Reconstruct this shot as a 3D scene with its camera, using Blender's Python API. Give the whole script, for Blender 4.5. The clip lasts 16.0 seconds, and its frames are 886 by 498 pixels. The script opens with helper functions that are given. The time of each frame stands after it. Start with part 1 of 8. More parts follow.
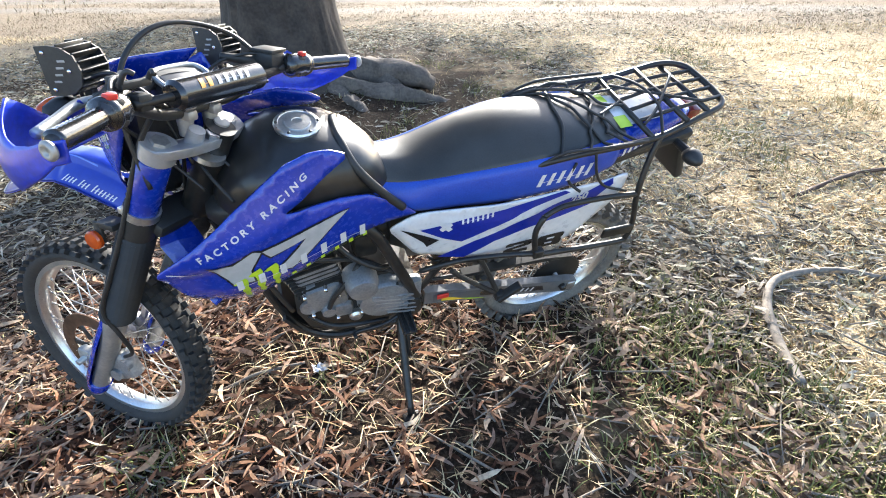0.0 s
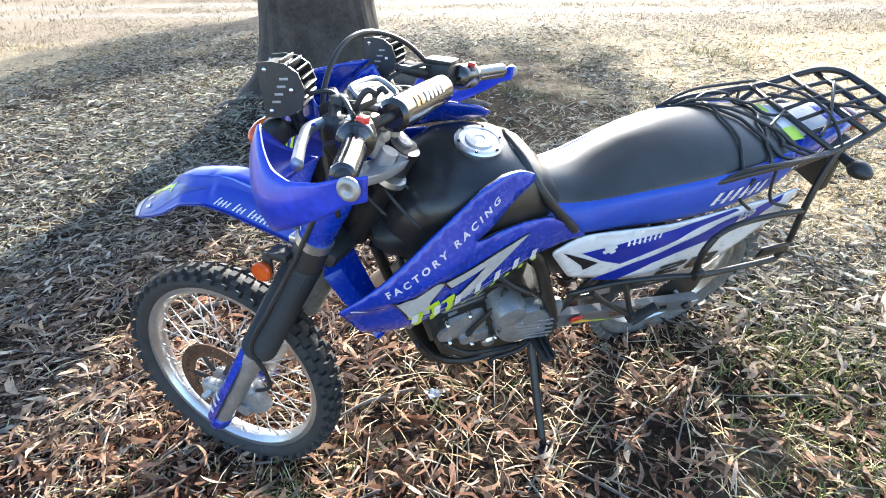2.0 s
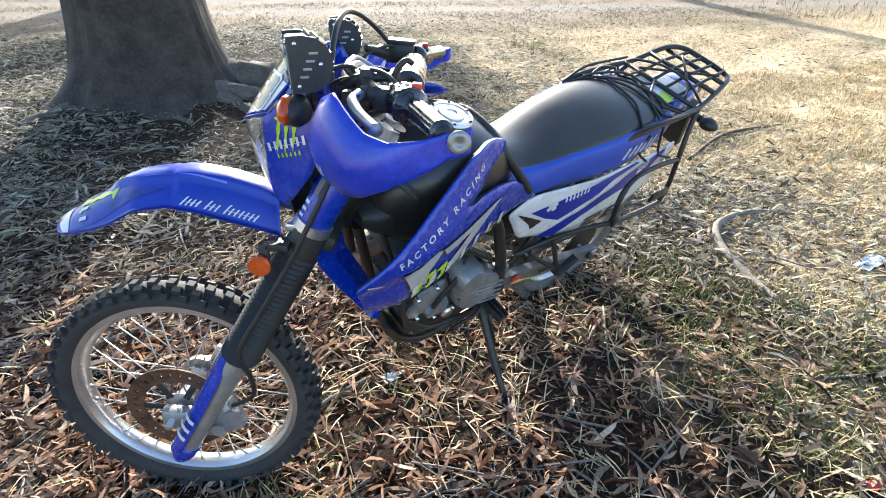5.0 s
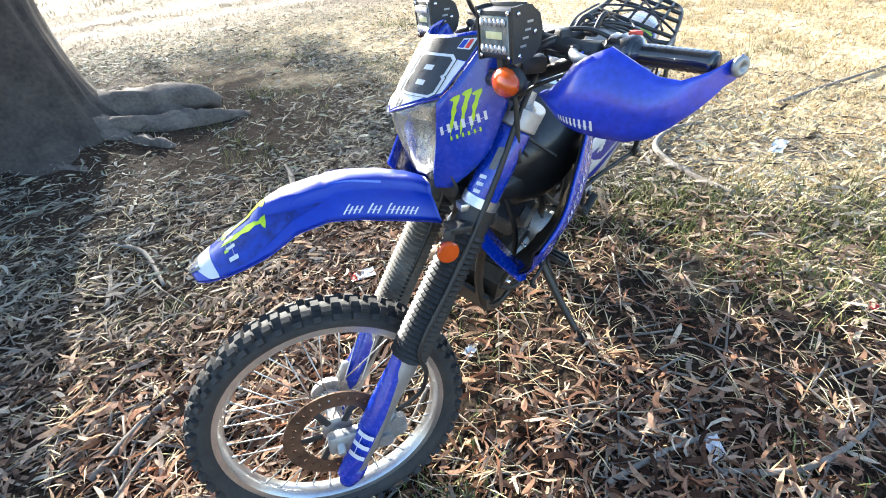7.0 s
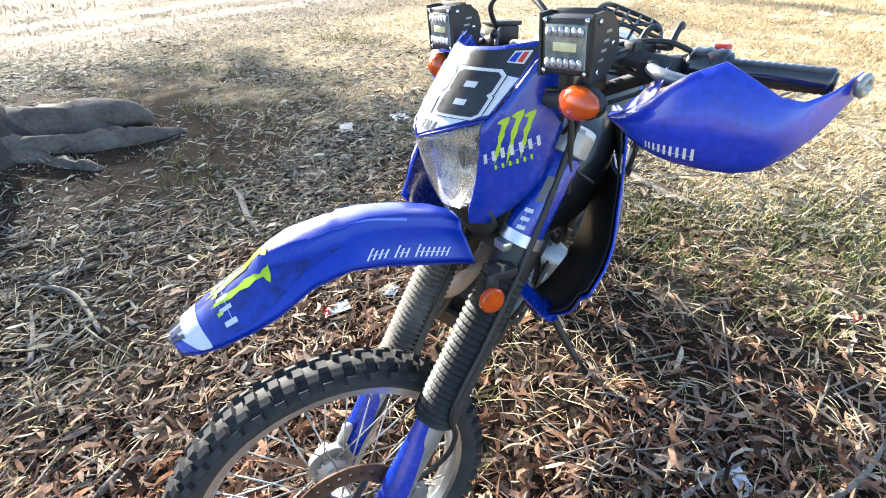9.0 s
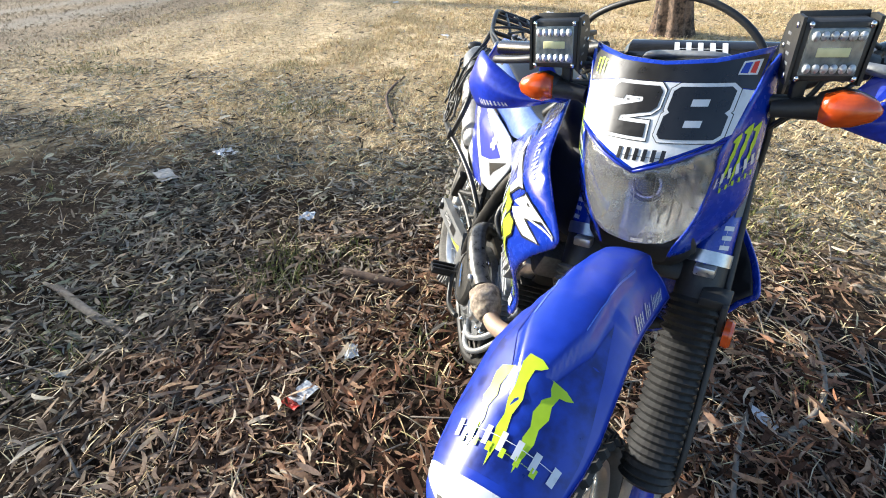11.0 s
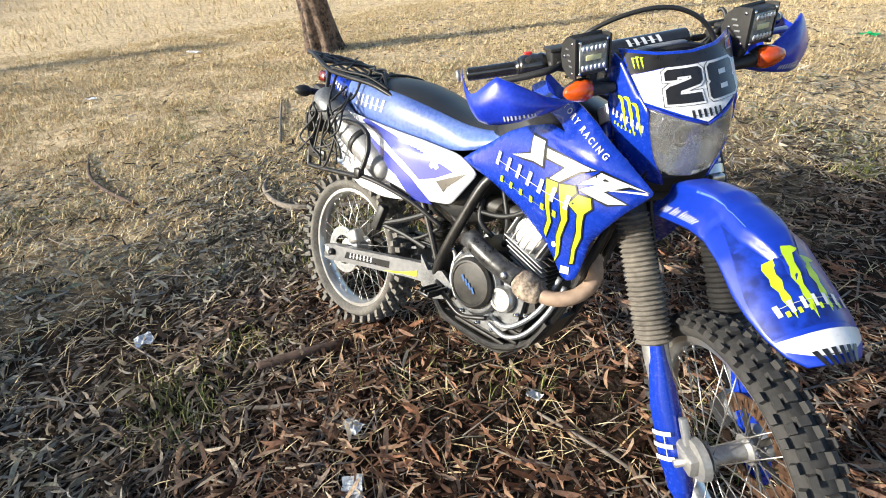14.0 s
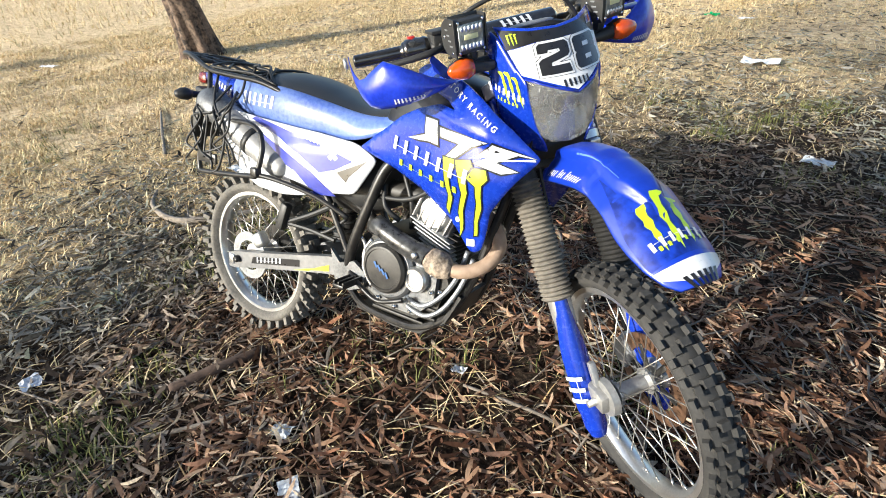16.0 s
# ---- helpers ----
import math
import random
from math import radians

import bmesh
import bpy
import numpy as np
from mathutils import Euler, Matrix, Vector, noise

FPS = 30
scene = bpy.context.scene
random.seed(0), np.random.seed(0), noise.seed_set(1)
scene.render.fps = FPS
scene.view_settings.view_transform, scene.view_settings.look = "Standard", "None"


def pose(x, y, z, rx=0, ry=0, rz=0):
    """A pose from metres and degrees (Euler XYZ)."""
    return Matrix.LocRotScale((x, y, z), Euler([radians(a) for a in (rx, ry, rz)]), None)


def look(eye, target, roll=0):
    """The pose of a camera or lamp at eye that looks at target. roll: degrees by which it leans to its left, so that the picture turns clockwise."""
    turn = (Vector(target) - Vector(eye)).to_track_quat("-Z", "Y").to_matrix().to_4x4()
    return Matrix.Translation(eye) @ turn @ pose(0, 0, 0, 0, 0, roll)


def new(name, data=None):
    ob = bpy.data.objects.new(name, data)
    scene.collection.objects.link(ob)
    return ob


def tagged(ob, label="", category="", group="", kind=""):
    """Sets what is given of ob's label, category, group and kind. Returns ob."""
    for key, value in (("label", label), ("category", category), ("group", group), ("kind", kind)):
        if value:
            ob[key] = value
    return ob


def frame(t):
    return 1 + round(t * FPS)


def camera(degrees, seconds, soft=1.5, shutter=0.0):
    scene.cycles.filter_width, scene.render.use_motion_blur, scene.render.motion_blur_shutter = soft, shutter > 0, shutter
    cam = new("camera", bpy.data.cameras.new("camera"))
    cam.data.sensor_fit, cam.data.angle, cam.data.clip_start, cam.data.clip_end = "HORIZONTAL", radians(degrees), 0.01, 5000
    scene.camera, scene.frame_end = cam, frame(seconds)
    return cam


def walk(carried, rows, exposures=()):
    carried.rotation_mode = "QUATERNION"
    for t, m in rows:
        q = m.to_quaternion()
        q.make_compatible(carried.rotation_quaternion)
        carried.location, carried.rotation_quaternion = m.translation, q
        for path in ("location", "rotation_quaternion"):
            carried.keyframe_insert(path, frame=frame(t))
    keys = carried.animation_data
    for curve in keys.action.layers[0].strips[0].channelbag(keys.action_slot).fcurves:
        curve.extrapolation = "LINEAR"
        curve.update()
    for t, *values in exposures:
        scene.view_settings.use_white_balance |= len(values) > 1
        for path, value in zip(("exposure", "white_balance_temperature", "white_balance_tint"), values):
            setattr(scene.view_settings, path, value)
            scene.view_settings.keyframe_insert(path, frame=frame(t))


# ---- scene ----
cam = camera(82.9, 16.0, 1.0)
PATH = [
    (0, (0.0481, -0.0160, 1.3306), (0.0240, 1.4845, 0.3729), -1.1),
    (0.5, (-0.0641, -0.0436, 1.3377), (-0.0872, 1.4712, 0.4041), -1.4),
    (1, (-0.1620, -0.0436, 1.3306), (-0.1709, 1.4721, 0.3987), -0.2),
    (1.5, (-0.2474, 0.0917, 1.3234), (-0.2706, 1.6073, 0.3907), 1.1),
    (2, (-0.3516, 0.0961, 1.3323), (-0.3774, 1.6002, 0.3800), -1.6),
    (2.5, (-0.5269, 0.0320, 1.3519), (-0.4245, 1.5175, 0.3765), -3.6),
    (3, (-0.5830, -0.0240, 1.3466), (-0.3400, 1.4373, 0.3587), -3.1),
    (3.2, (-0.5945, -0.0329, 1.3448), (-0.3195, 1.4178, 0.3516), -2.4),
    (5.3, (-0.7013, 0.1210, 1.2852), (-0.1780, 1.5317, 0.3355), 0.7),
    (5.5, (-0.7556, 0.1922, 1.2683), (-0.2448, 1.6020, 0.3088), -0.4),
    (6, (-0.8829, 0.3257, 1.2549), (-0.3729, 1.7150, 0.2661), -4.6),
    (6.5, (-1.0814, 0.3186, 1.2887), (-0.3898, 1.5993, 0.2634), -6.3),
    (7, (-1.1819, 0.2857, 1.3110), (-0.3329, 1.4827, 0.3035), -5.7),
    (7.5, (-1.1828, 0.2670, 1.3065), (-0.2261, 1.3795, 0.2990), -4.8),
    (8, (-1.1970, 0.2786, 1.3199), (-0.1896, 1.3439, 0.3097), -3.9),
    (8.5, (-1.2344, 0.3231, 1.3003), (-0.2180, 1.3866, 0.2982), -3.2),
    (9, (-1.2095, 0.5153, 1.2843), (-0.1807, 1.5869, 0.3026), -3.1),
    (9.5, (-1.2246, 0.7076, 1.2727), (-0.1059, 1.7204, 0.3293), -3.8),
    (9.7, (-1.2727, 0.7503, 1.2709), (-0.0810, 1.6750, 0.3240), -2.9),
    (11.8, (-1.4436, 1.4391, 1.3190), (0.0303, 1.5797, 0.3320), -2.8),
    (12, (-1.4819, 1.5059, 1.3332), (-0.0027, 1.5477, 0.3444), -2.9),
    (12.5, (-1.4685, 1.6100, 1.3297), (0.0098, 1.4854, 0.3453), -2.9),
    (13, (-1.3225, 1.7222, 1.3172), (0.1673, 1.4845, 0.3729), -4.8),
    (13.5, (-1.3128, 1.8378, 1.3377), (0.1460, 1.4827, 0.3800), -5.3),
    (14, (-1.3519, 1.9438, 1.3661), (0.0205, 1.3599, 0.3943), -4.8),
    (14.5, (-1.3555, 1.9562, 1.3688), (-0.0490, 1.2487, 0.3889), -4.0),
    (15, (-1.3653, 1.9446, 1.3555), (-0.1193, 1.1481, 0.3649), -3.7),
    (15.5, (-1.3973, 1.9446, 1.3466), (-0.1842, 1.1072, 0.3498), -4.4),
    (16, (-1.4000, 1.9616, 1.3466), (-0.1905, 1.1205, 0.3489), -5.3),
]
EXPOSURES = [(0, 1.93, 5850, 11), (0.5, 1.22, 5850, 11), (1.0, 1.64, 5800, 11), (1.5, 2.02, 5700, 10), (2, 2.14, 5700, 9), (2.5, 1.66, 5800, 9), (3, 1.58, 5850, 10), (5.5, 1.81, 5750, 8), (6.5, 2.13, 5750, 7), (7.5, 1.95, 5800, 9), (8.5, 1.86, 5800, 9), (9, 1.95, 5800, 9), (9.7, 1.58, 5750, 8), (11.8, 1.02, 5950, 9), (13, 0.80, 5950, 9), (14, 0.76, 6000, 9), (16, 0.85, 5950, 8)]
walk(cam, [(t, look(eye, target, roll)) for t, eye, target, roll in PATH], EXPOSURES)

# ---- light ----
from mathutils.geometry import delaunay_2d_cdt

SUN_AZ, SUN_EL = radians(10.2), radians(20)
SUN_DIR = Vector((math.sin(SUN_AZ) * math.cos(SUN_EL), math.cos(SUN_AZ) * math.cos(SUN_EL), math.sin(SUN_EL)))
world = bpy.data.worlds.new("sky")
scene.world = world
world.use_nodes = True
wn = world.node_tree.nodes
sky = wn.new("ShaderNodeTexSky")
sky.sky_type, sky.sun_disc, sky.sun_elevation, sky.sun_rotation = "NISHITA", False, SUN_EL, SUN_AZ
sky.dust_density = 2.0
wn["Background"].inputs["Strength"].default_value = 0.145
world.node_tree.links.new(sky.outputs[0], wn["Background"].inputs["Color"])
sun_data = bpy.data.lights.new("sun", "SUN")
sun_data.energy, sun_data.angle, sun_data.color = 5.0, radians(0.55), (1.0, 0.91, 0.76)
sun = new("sun", sun_data)
sun.matrix_world = look(SUN_DIR * 40, (0, 0, 0))


# ---- materials ----
def surface(name, c1, c2, scale=8.0, rough=0.5, metal=0.0, bump=0.0, fine=60.0, spread=0.18, coat=0.0, per=None, clear=0.0):
    """Principled surface whose colour drifts between c1 and c2 at two scales. per: 'island' or 'object' adds piece-to-piece drift."""
    m = bpy.data.materials.new(name)
    m.use_nodes = True
    n, k = m.node_tree.nodes, m.node_tree.links.new
    b = n["Principled BSDF"]
    tc = n.new("ShaderNodeTexCoord")
    big, small = n.new("ShaderNodeTexNoise"), n.new("ShaderNodeTexNoise")
    big.inputs["Scale"].default_value, small.inputs["Scale"].default_value = scale, fine
    big.inputs["Detail"].default_value, small.inputs["Detail"].default_value = 6, 4
    k(tc.outputs["Object"], big.inputs["Vector"])
    k(tc.outputs["Object"], small.inputs["Vector"])
    mixf = n.new("ShaderNodeMath")
    mixf.operation = "MULTIPLY_ADD"
    mixf.inputs[1].default_value = 0.45
    k(small.outputs["Fac"], mixf.inputs[0])
    half = n.new("ShaderNodeMath")
    half.operation = "MULTIPLY_ADD"
    half.inputs[1].default_value, half.inputs[2].default_value = 0.55, 0.0
    k(big.outputs["Fac"], half.inputs[0])
    k(half.outputs[0], mixf.inputs[2])
    fac = mixf.outputs[0]
    ramp = n.new("ShaderNodeValToRGB")
    ramp.color_ramp.elements[0].position, ramp.color_ramp.elements[1].position = 0.5 - spread, 0.5 + spread
    ramp.color_ramp.elements[0].color, ramp.color_ramp.elements[1].color = (*c1, 1), (*c2, 1)
    if per:
        src = n.new("ShaderNodeNewGeometry").outputs["Random Per Island"] if per == "island" else n.new("ShaderNodeObjectInfo").outputs["Random"]
        add = n.new("ShaderNodeMath")
        add.operation = "MULTIPLY_ADD"
        add.inputs[1].default_value = 0.8
        k(src, add.inputs[0])
        low = n.new("ShaderNodeMath")
        low.operation = "SUBTRACT"
        low.inputs[1].default_value = 0.4
        k(fac, low.inputs[0])
        k(low.outputs[0], add.inputs[2])
        fac = add.outputs[0]
    k(fac, ramp.inputs["Fac"])
    k(ramp.outputs["Color"], b.inputs["Base Color"])
    rr = n.new("ShaderNodeMapRange")
    rr.inputs["To Min"].default_value, rr.inputs["To Max"].default_value = max(0.02, rough - 0.1), min(1, rough + 0.1)
    k(small.outputs["Fac"], rr.inputs["Value"])
    k(rr.outputs[0], b.inputs["Roughness"])
    b.inputs["Metallic"].default_value = metal
    b.inputs["Coat Weight"].default_value = coat
    b.inputs["Coat Roughness"].default_value = 0.06
    if clear:
        b.inputs["Transmission Weight"].default_value = clear
    if bump:
        bp = n.new("ShaderNodeBump")
        bp.inputs["Strength"].default_value, bp.inputs["Distance"].default_value = bump, 0.004
        k(mixf.outputs[0], bp.inputs["Height"])
        k(bp.outputs[0], b.inputs["Normal"])
    return m


BLUE = surface("blue_plastic", (0.006, 0.029, 0.31), (0.010, 0.043, 0.44), 5, 0.26, coat=0.5, bump=0.004, fine=90)
FENDER_BLUE = surface("mudguard_plastic", (0.006, 0.028, 0.32), (0.010, 0.041, 0.43), 5, 0.34, coat=0.18, bump=0.004, fine=90)
BLUE_DEEP = surface("blue_decal", (0.006, 0.016, 0.24), (0.011, 0.033, 0.38), 6, 0.32, coat=0.15, fine=90)
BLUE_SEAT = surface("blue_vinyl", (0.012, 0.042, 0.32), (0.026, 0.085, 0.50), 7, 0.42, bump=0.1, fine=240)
GUARD_BLUE = surface("blue_guard_plastic", (0.006, 0.023, 0.34), (0.020, 0.050, 0.56), 9, 0.34, bump=0.04, fine=120, coat=0.45, spread=0.12)
WHITE = surface("white_decal", (0.56, 0.57, 0.59), (0.72, 0.73, 0.75), 9, 0.3, coat=0.3)
BLACK_DECAL = surface("black_decal", (0.008, 0.008, 0.009), (0.02, 0.02, 0.022), 9, 0.3, coat=0.3)
SILVER_DECAL = surface("silver_decal", (0.36, 0.37, 0.38), (0.52, 0.53, 0.54), 9, 0.35)
GREY_DECAL = surface("grey_decal", (0.07, 0.07, 0.075), (0.13, 0.13, 0.135), 9, 0.4)
PALE_SILVER = surface("pale_silver_decal", (0.50, 0.51, 0.52), (0.78, 0.79, 0.80), 14, 0.3, coat=0.3)
GREEN = surface("green_decal", (0.40, 0.58, 0.01), (0.52, 0.72, 0.03), 9, 0.35)
YELLOW = surface("yellow_decal", (0.75, 0.5, 0.02), (0.85, 0.62, 0.06), 9, 0.35)
ORANGE_DECAL = surface("orange_decal", (0.8, 0.3, 0.02), (0.85, 0.38, 0.03), 9, 0.35)
RED = surface("red_plastic", (0.5, 0.02, 0.015), (0.65, 0.05, 0.03), 9, 0.35)
# Right seat side only: sun glare painted in as a paler blue.
SUNLIT_SEAT = surface("sunlit_blue_vinyl", (0.045, 0.10, 0.42), (0.20, 0.29, 0.60), 6, 0.36, bump=0.1, fine=90)
SEAT = surface("black_vinyl", (0.024, 0.024, 0.022), (0.055, 0.054, 0.05), 10, 0.40, bump=0.12, fine=420)
TANK = surface("black_tank_paint", (0.010, 0.010, 0.010), (0.028, 0.028, 0.028), 6, 0.36, coat=0.15, bump=0.02)
BLACK = surface("black_plastic", (0.012, 0.012, 0.012), (0.035, 0.034, 0.032), 12, 0.5, bump=0.08, fine=180)
STEEL_BLACK = surface("black_steel", (0.010, 0.010, 0.010), (0.04, 0.037, 0.034), 14, 0.38, metal=0.15, bump=0.05)
GLOSS_BLACK = surface("glossy_black_vinyl", (0.008, 0.008, 0.009), (0.022, 0.022, 0.023), 12, 0.2, bump=0.12, fine=60, coat=0.8)
RUBBER = surface("tyre_rubber", (0.018, 0.018, 0.018), (0.05, 0.047, 0.043), 14, 0.78, bump=0.3, fine=120)
RUBBER_DUSTY = surface("dusty_rubber", (0.07, 0.066, 0.06), (0.20, 0.185, 0.16), 9, 0.9, bump=0.3, fine=100)
# Left gaiter near black, right one a paler grey-brown.
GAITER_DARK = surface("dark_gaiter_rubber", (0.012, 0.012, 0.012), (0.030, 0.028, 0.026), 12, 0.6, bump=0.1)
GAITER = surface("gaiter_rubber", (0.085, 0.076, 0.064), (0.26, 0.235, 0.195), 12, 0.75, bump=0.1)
ALLOY = surface("brushed_alloy", (0.50, 0.50, 0.50), (0.72, 0.72, 0.71), 16, 0.32, metal=0.9, bump=0.03, fine=200)
ALLOY_DULL = surface("dull_alloy", (0.30, 0.30, 0.295), (0.50, 0.49, 0.47), 14, 0.5, metal=0.7, bump=0.08, fine=120)
CAST = surface("cast_engine_alloy", (0.22, 0.23, 0.24), (0.42, 0.43, 0.44), 18, 0.42, metal=0.6, bump=0.12, fine=150)
CAST_DARK = surface("dark_cast_alloy", (0.09, 0.093, 0.097), (0.24, 0.245, 0.25), 20, 0.45, metal=0.5, bump=0.12, fine=150)
ENGINE_BLACK = surface("engine_black", (0.012, 0.012, 0.012), (0.05, 0.046, 0.04), 18, 0.5, metal=0.2, bump=0.1)
CLAMP = surface("clamp_grey", (0.34, 0.34, 0.345), (0.52, 0.52, 0.525), 16, 0.42, metal=0.45, bump=0.05)
CAMO = surface("dark_blue_print", (0.003, 0.013, 0.14), (0.008, 0.036, 0.36), 28, 0.32, coat=0.18, fine=60, spread=0.1)
PALE_BLUE = surface("pale_blue_line", (0.08, 0.16, 0.60), (0.12, 0.22, 0.70), 9, 0.3)
CHROME = surface("chrome", (0.7, 0.7, 0.7), (0.85, 0.85, 0.85), 10, 0.15, metal=1.0)
SPOKE = surface("spoke_steel", (0.35, 0.33, 0.30), (0.6, 0.58, 0.54), 20, 0.35, metal=0.9)
RUST = surface("rusty_steel", (0.07, 0.038, 0.022), (0.19, 0.105, 0.06), 22, 0.6, metal=0.5, bump=0.15)
HEADER = surface("heat_tinted_steel", (0.34, 0.23, 0.155), (0.56, 0.41, 0.30), 14, 0.6, metal=0.35, bump=0.12)
LAGGING = surface("scaly_lagging", (0.12, 0.09, 0.065), (0.46, 0.37, 0.28), 45, 0.85, bump=0.5, fine=130, spread=0.12)
MUFFLER = surface("muffler_steel", (0.24, 0.24, 0.235), (0.42, 0.41, 0.40), 10, 0.5, metal=0.4, bump=0.05)
SWING = surface("swingarm_silver", (0.14, 0.145, 0.15), (0.24, 0.24, 0.245), 10, 0.42, metal=0.4, bump=0.03)
AMBER = surface("amber_lens", (0.42, 0.045, 0.005), (0.66, 0.10, 0.008), 20, 0.15, coat=0.5)
RED_LENS = surface("red_lens", (0.10, 0.006, 0.005), (0.18, 0.012, 0.010), 20, 0.15, coat=0.5)
REFLECTOR = surface("lamp_reflector", (0.20, 0.20, 0.20), (0.34, 0.34, 0.335), 12, 0.26, metal=0.85, bump=0.05, fine=40)
LED = surface("led_face", (0.10, 0.12, 0.13), (0.30, 0.33, 0.34), 60, 0.2, metal=0.3, coat=0.6)
LED_CUP = surface("led_cup", (0.55, 0.57, 0.6), (0.85, 0.87, 0.9), 90, 0.18, metal=0.3)
LED_CHIP = surface("led_chip", (0.62, 0.6, 0.32), (0.75, 0.72, 0.42), 60, 0.3)
BARK = surface("tree_bark", (0.020, 0.016, 0.013), (0.080, 0.064, 0.051), 7, 0.95, bump=1.0, fine=38)
ROOT_BARK = surface("root_bark", (0.055, 0.044, 0.036), (0.19, 0.155, 0.125), 6, 0.95, bump=1.0, fine=40)
BARK_RED = surface("small_tree_bark", (0.020, 0.014, 0.011), (0.20, 0.14, 0.10), 9, 0.95, bump=1.0, fine=34, spread=0.1)
STICK = surface("dead_wood", (0.10, 0.085, 0.07), (0.32, 0.27, 0.215), 14, 0.9, bump=0.4)
STICK_DARK = surface("dark_dead_wood", (0.05, 0.03, 0.022), (0.13, 0.085, 0.06), 14, 0.9, bump=0.4)
FOLIAGE = surface("gum_leaves", (0.03, 0.05, 0.02), (0.08, 0.11, 0.045), 4, 0.6, per="island")
PAPER = surface("white_litter", (0.55, 0.56, 0.58), (0.8, 0.8, 0.82), 30, 0.5, bump=0.2)
FOIL = surface("plastic_film", (0.45, 0.47, 0.48), (0.7, 0.72, 0.72), 30, 0.25, bump=0.2)
GREY_LITTER = surface("grey_card", (0.25, 0.25, 0.24), (0.4, 0.4, 0.38), 30, 0.8)
GLASS_GREEN = surface("green_film", (0.01, 0.22, 0.06), (0.03, 0.36, 0.12), 20, 0.2)


LENS = surface("dusty_lens", (0.74, 0.75, 0.75), (0.86, 0.86, 0.85), 34, -0.06, coat=0.4, clear=0.94)
DUSTY_CLEAR = surface("dusty_clear_plastic", (0.42, 0.42, 0.41), (0.62, 0.62, 0.60), 30, 0.35, clear=0.55)


def leafy(name, stops, rough, grey=None, through_light=0.0):
    """Colour by piece, in several hues; grey: a second set of hues, the cool tone of skylit shade put into the colour,
    in drifts away from the bike.
    """
    m = bpy.data.materials.new(name)
    m.use_nodes = True
    n, k = m.node_tree.nodes, m.node_tree.links.new
    b = n["Principled BSDF"]
    g = n.new("ShaderNodeNewGeometry")
    tc = n.new("ShaderNodeTexCoord")
    nz = n.new("ShaderNodeTexNoise")
    nz.inputs["Scale"].default_value, nz.inputs["Detail"].default_value = 90, 4
    k(tc.outputs["Object"], nz.inputs["Vector"])

    def hues(table):
        r = n.new("ShaderNodeValToRGB")
        e = r.color_ramp.elements
        while len(e) < len(table):
            e.new(0.5)
        for i, (p, c) in enumerate(table):
            e[i].position, e[i].color = p, (*c, 1)
        k(g.outputs["Random Per Island"], r.inputs["Fac"])
        return r.outputs["Color"]

    colour = hues(stops)
    if grey:
        gap = n.new("ShaderNodeVectorMath")
        gap.operation = "DISTANCE"
        gap.inputs[1].default_value = (-0.7, 0.8, 0.0)
        k(tc.outputs["Object"], gap.inputs[0])
        drift = n.new("ShaderNodeTexNoise")
        drift.inputs["Scale"].default_value, drift.inputs["Detail"].default_value = 1.4, 5
        k(tc.outputs["Object"], drift.inputs["Vector"])
        add = n.new("ShaderNodeMath")
        add.operation = "MULTIPLY_ADD"
        add.inputs[1].default_value = 3.0
        k(drift.outputs["Fac"], add.inputs[0]), k(gap.outputs["Value"], add.inputs[2])
        far = n.new("ShaderNodeMapRange")
        far.inputs["From Min"].default_value, far.inputs["From Max"].default_value = 2.5, 3.9
        k(add.outputs[0], far.inputs["Value"])
        two = n.new("ShaderNodeMix")
        two.data_type = "RGBA"
        k(far.outputs[0], two.inputs["Factor"]), k(colour, two.inputs["A"]), k(hues(grey), two.inputs["B"])
        colour = two.outputs["Result"]
    mx = n.new("ShaderNodeMix")
    mx.data_type, mx.blend_type = "RGBA", "MULTIPLY"
    mx.inputs["Factor"].default_value = 0.7
    gr = n.new("ShaderNodeValToRGB")
    gr.color_ramp.elements[0].position, gr.color_ramp.elements[1].position = 0.3, 0.6
    gr.color_ramp.elements[0].color, gr.color_ramp.elements[1].color = (0.45, 0.42, 0.38, 1), (1, 1, 1, 1)
    k(nz.outputs["Fac"], gr.inputs["Fac"])
    k(colour, mx.inputs["A"])
    k(gr.outputs["Color"], mx.inputs["B"])
    k(mx.outputs["Result"], b.inputs["Base Color"])
    b.inputs["Roughness"].default_value = rough
    b.inputs["Specular IOR Level"].default_value = 0.18
    if through_light:
        thin, both = n.new("ShaderNodeBsdfTranslucent"), n.new("ShaderNodeMixShader")
        both.inputs[0].default_value = through_light
        k(mx.outputs["Result"], thin.inputs["Color"])
        k(b.outputs[0], both.inputs[1]), k(thin.outputs[0], both.inputs[2])
        k(both.outputs[0], n["Material Output"].inputs["Surface"])
    return m


LITTER = leafy("dry_gum_leaves", [(0.0, (0.030, 0.015, 0.010)), (0.25, (0.108, 0.052, 0.030)), (0.45, (0.291, 0.160, 0.098)), (0.60, (0.607, 0.391, 0.241)), (0.72, (0.380, 0.279, 0.213)), (0.86, (0.455, 0.202, 0.106)), (1.0, (0.900, 0.756, 0.558))], 0.72, [(0.0, (0.041, 0.034, 0.026)), (0.3, (0.131, 0.113, 0.088)), (0.55, (0.317, 0.291, 0.240)), (0.75, (0.469, 0.447, 0.392)), (0.9, (0.276, 0.313, 0.224)), (1.0, (0.759, 0.711, 0.624))], 0.40)
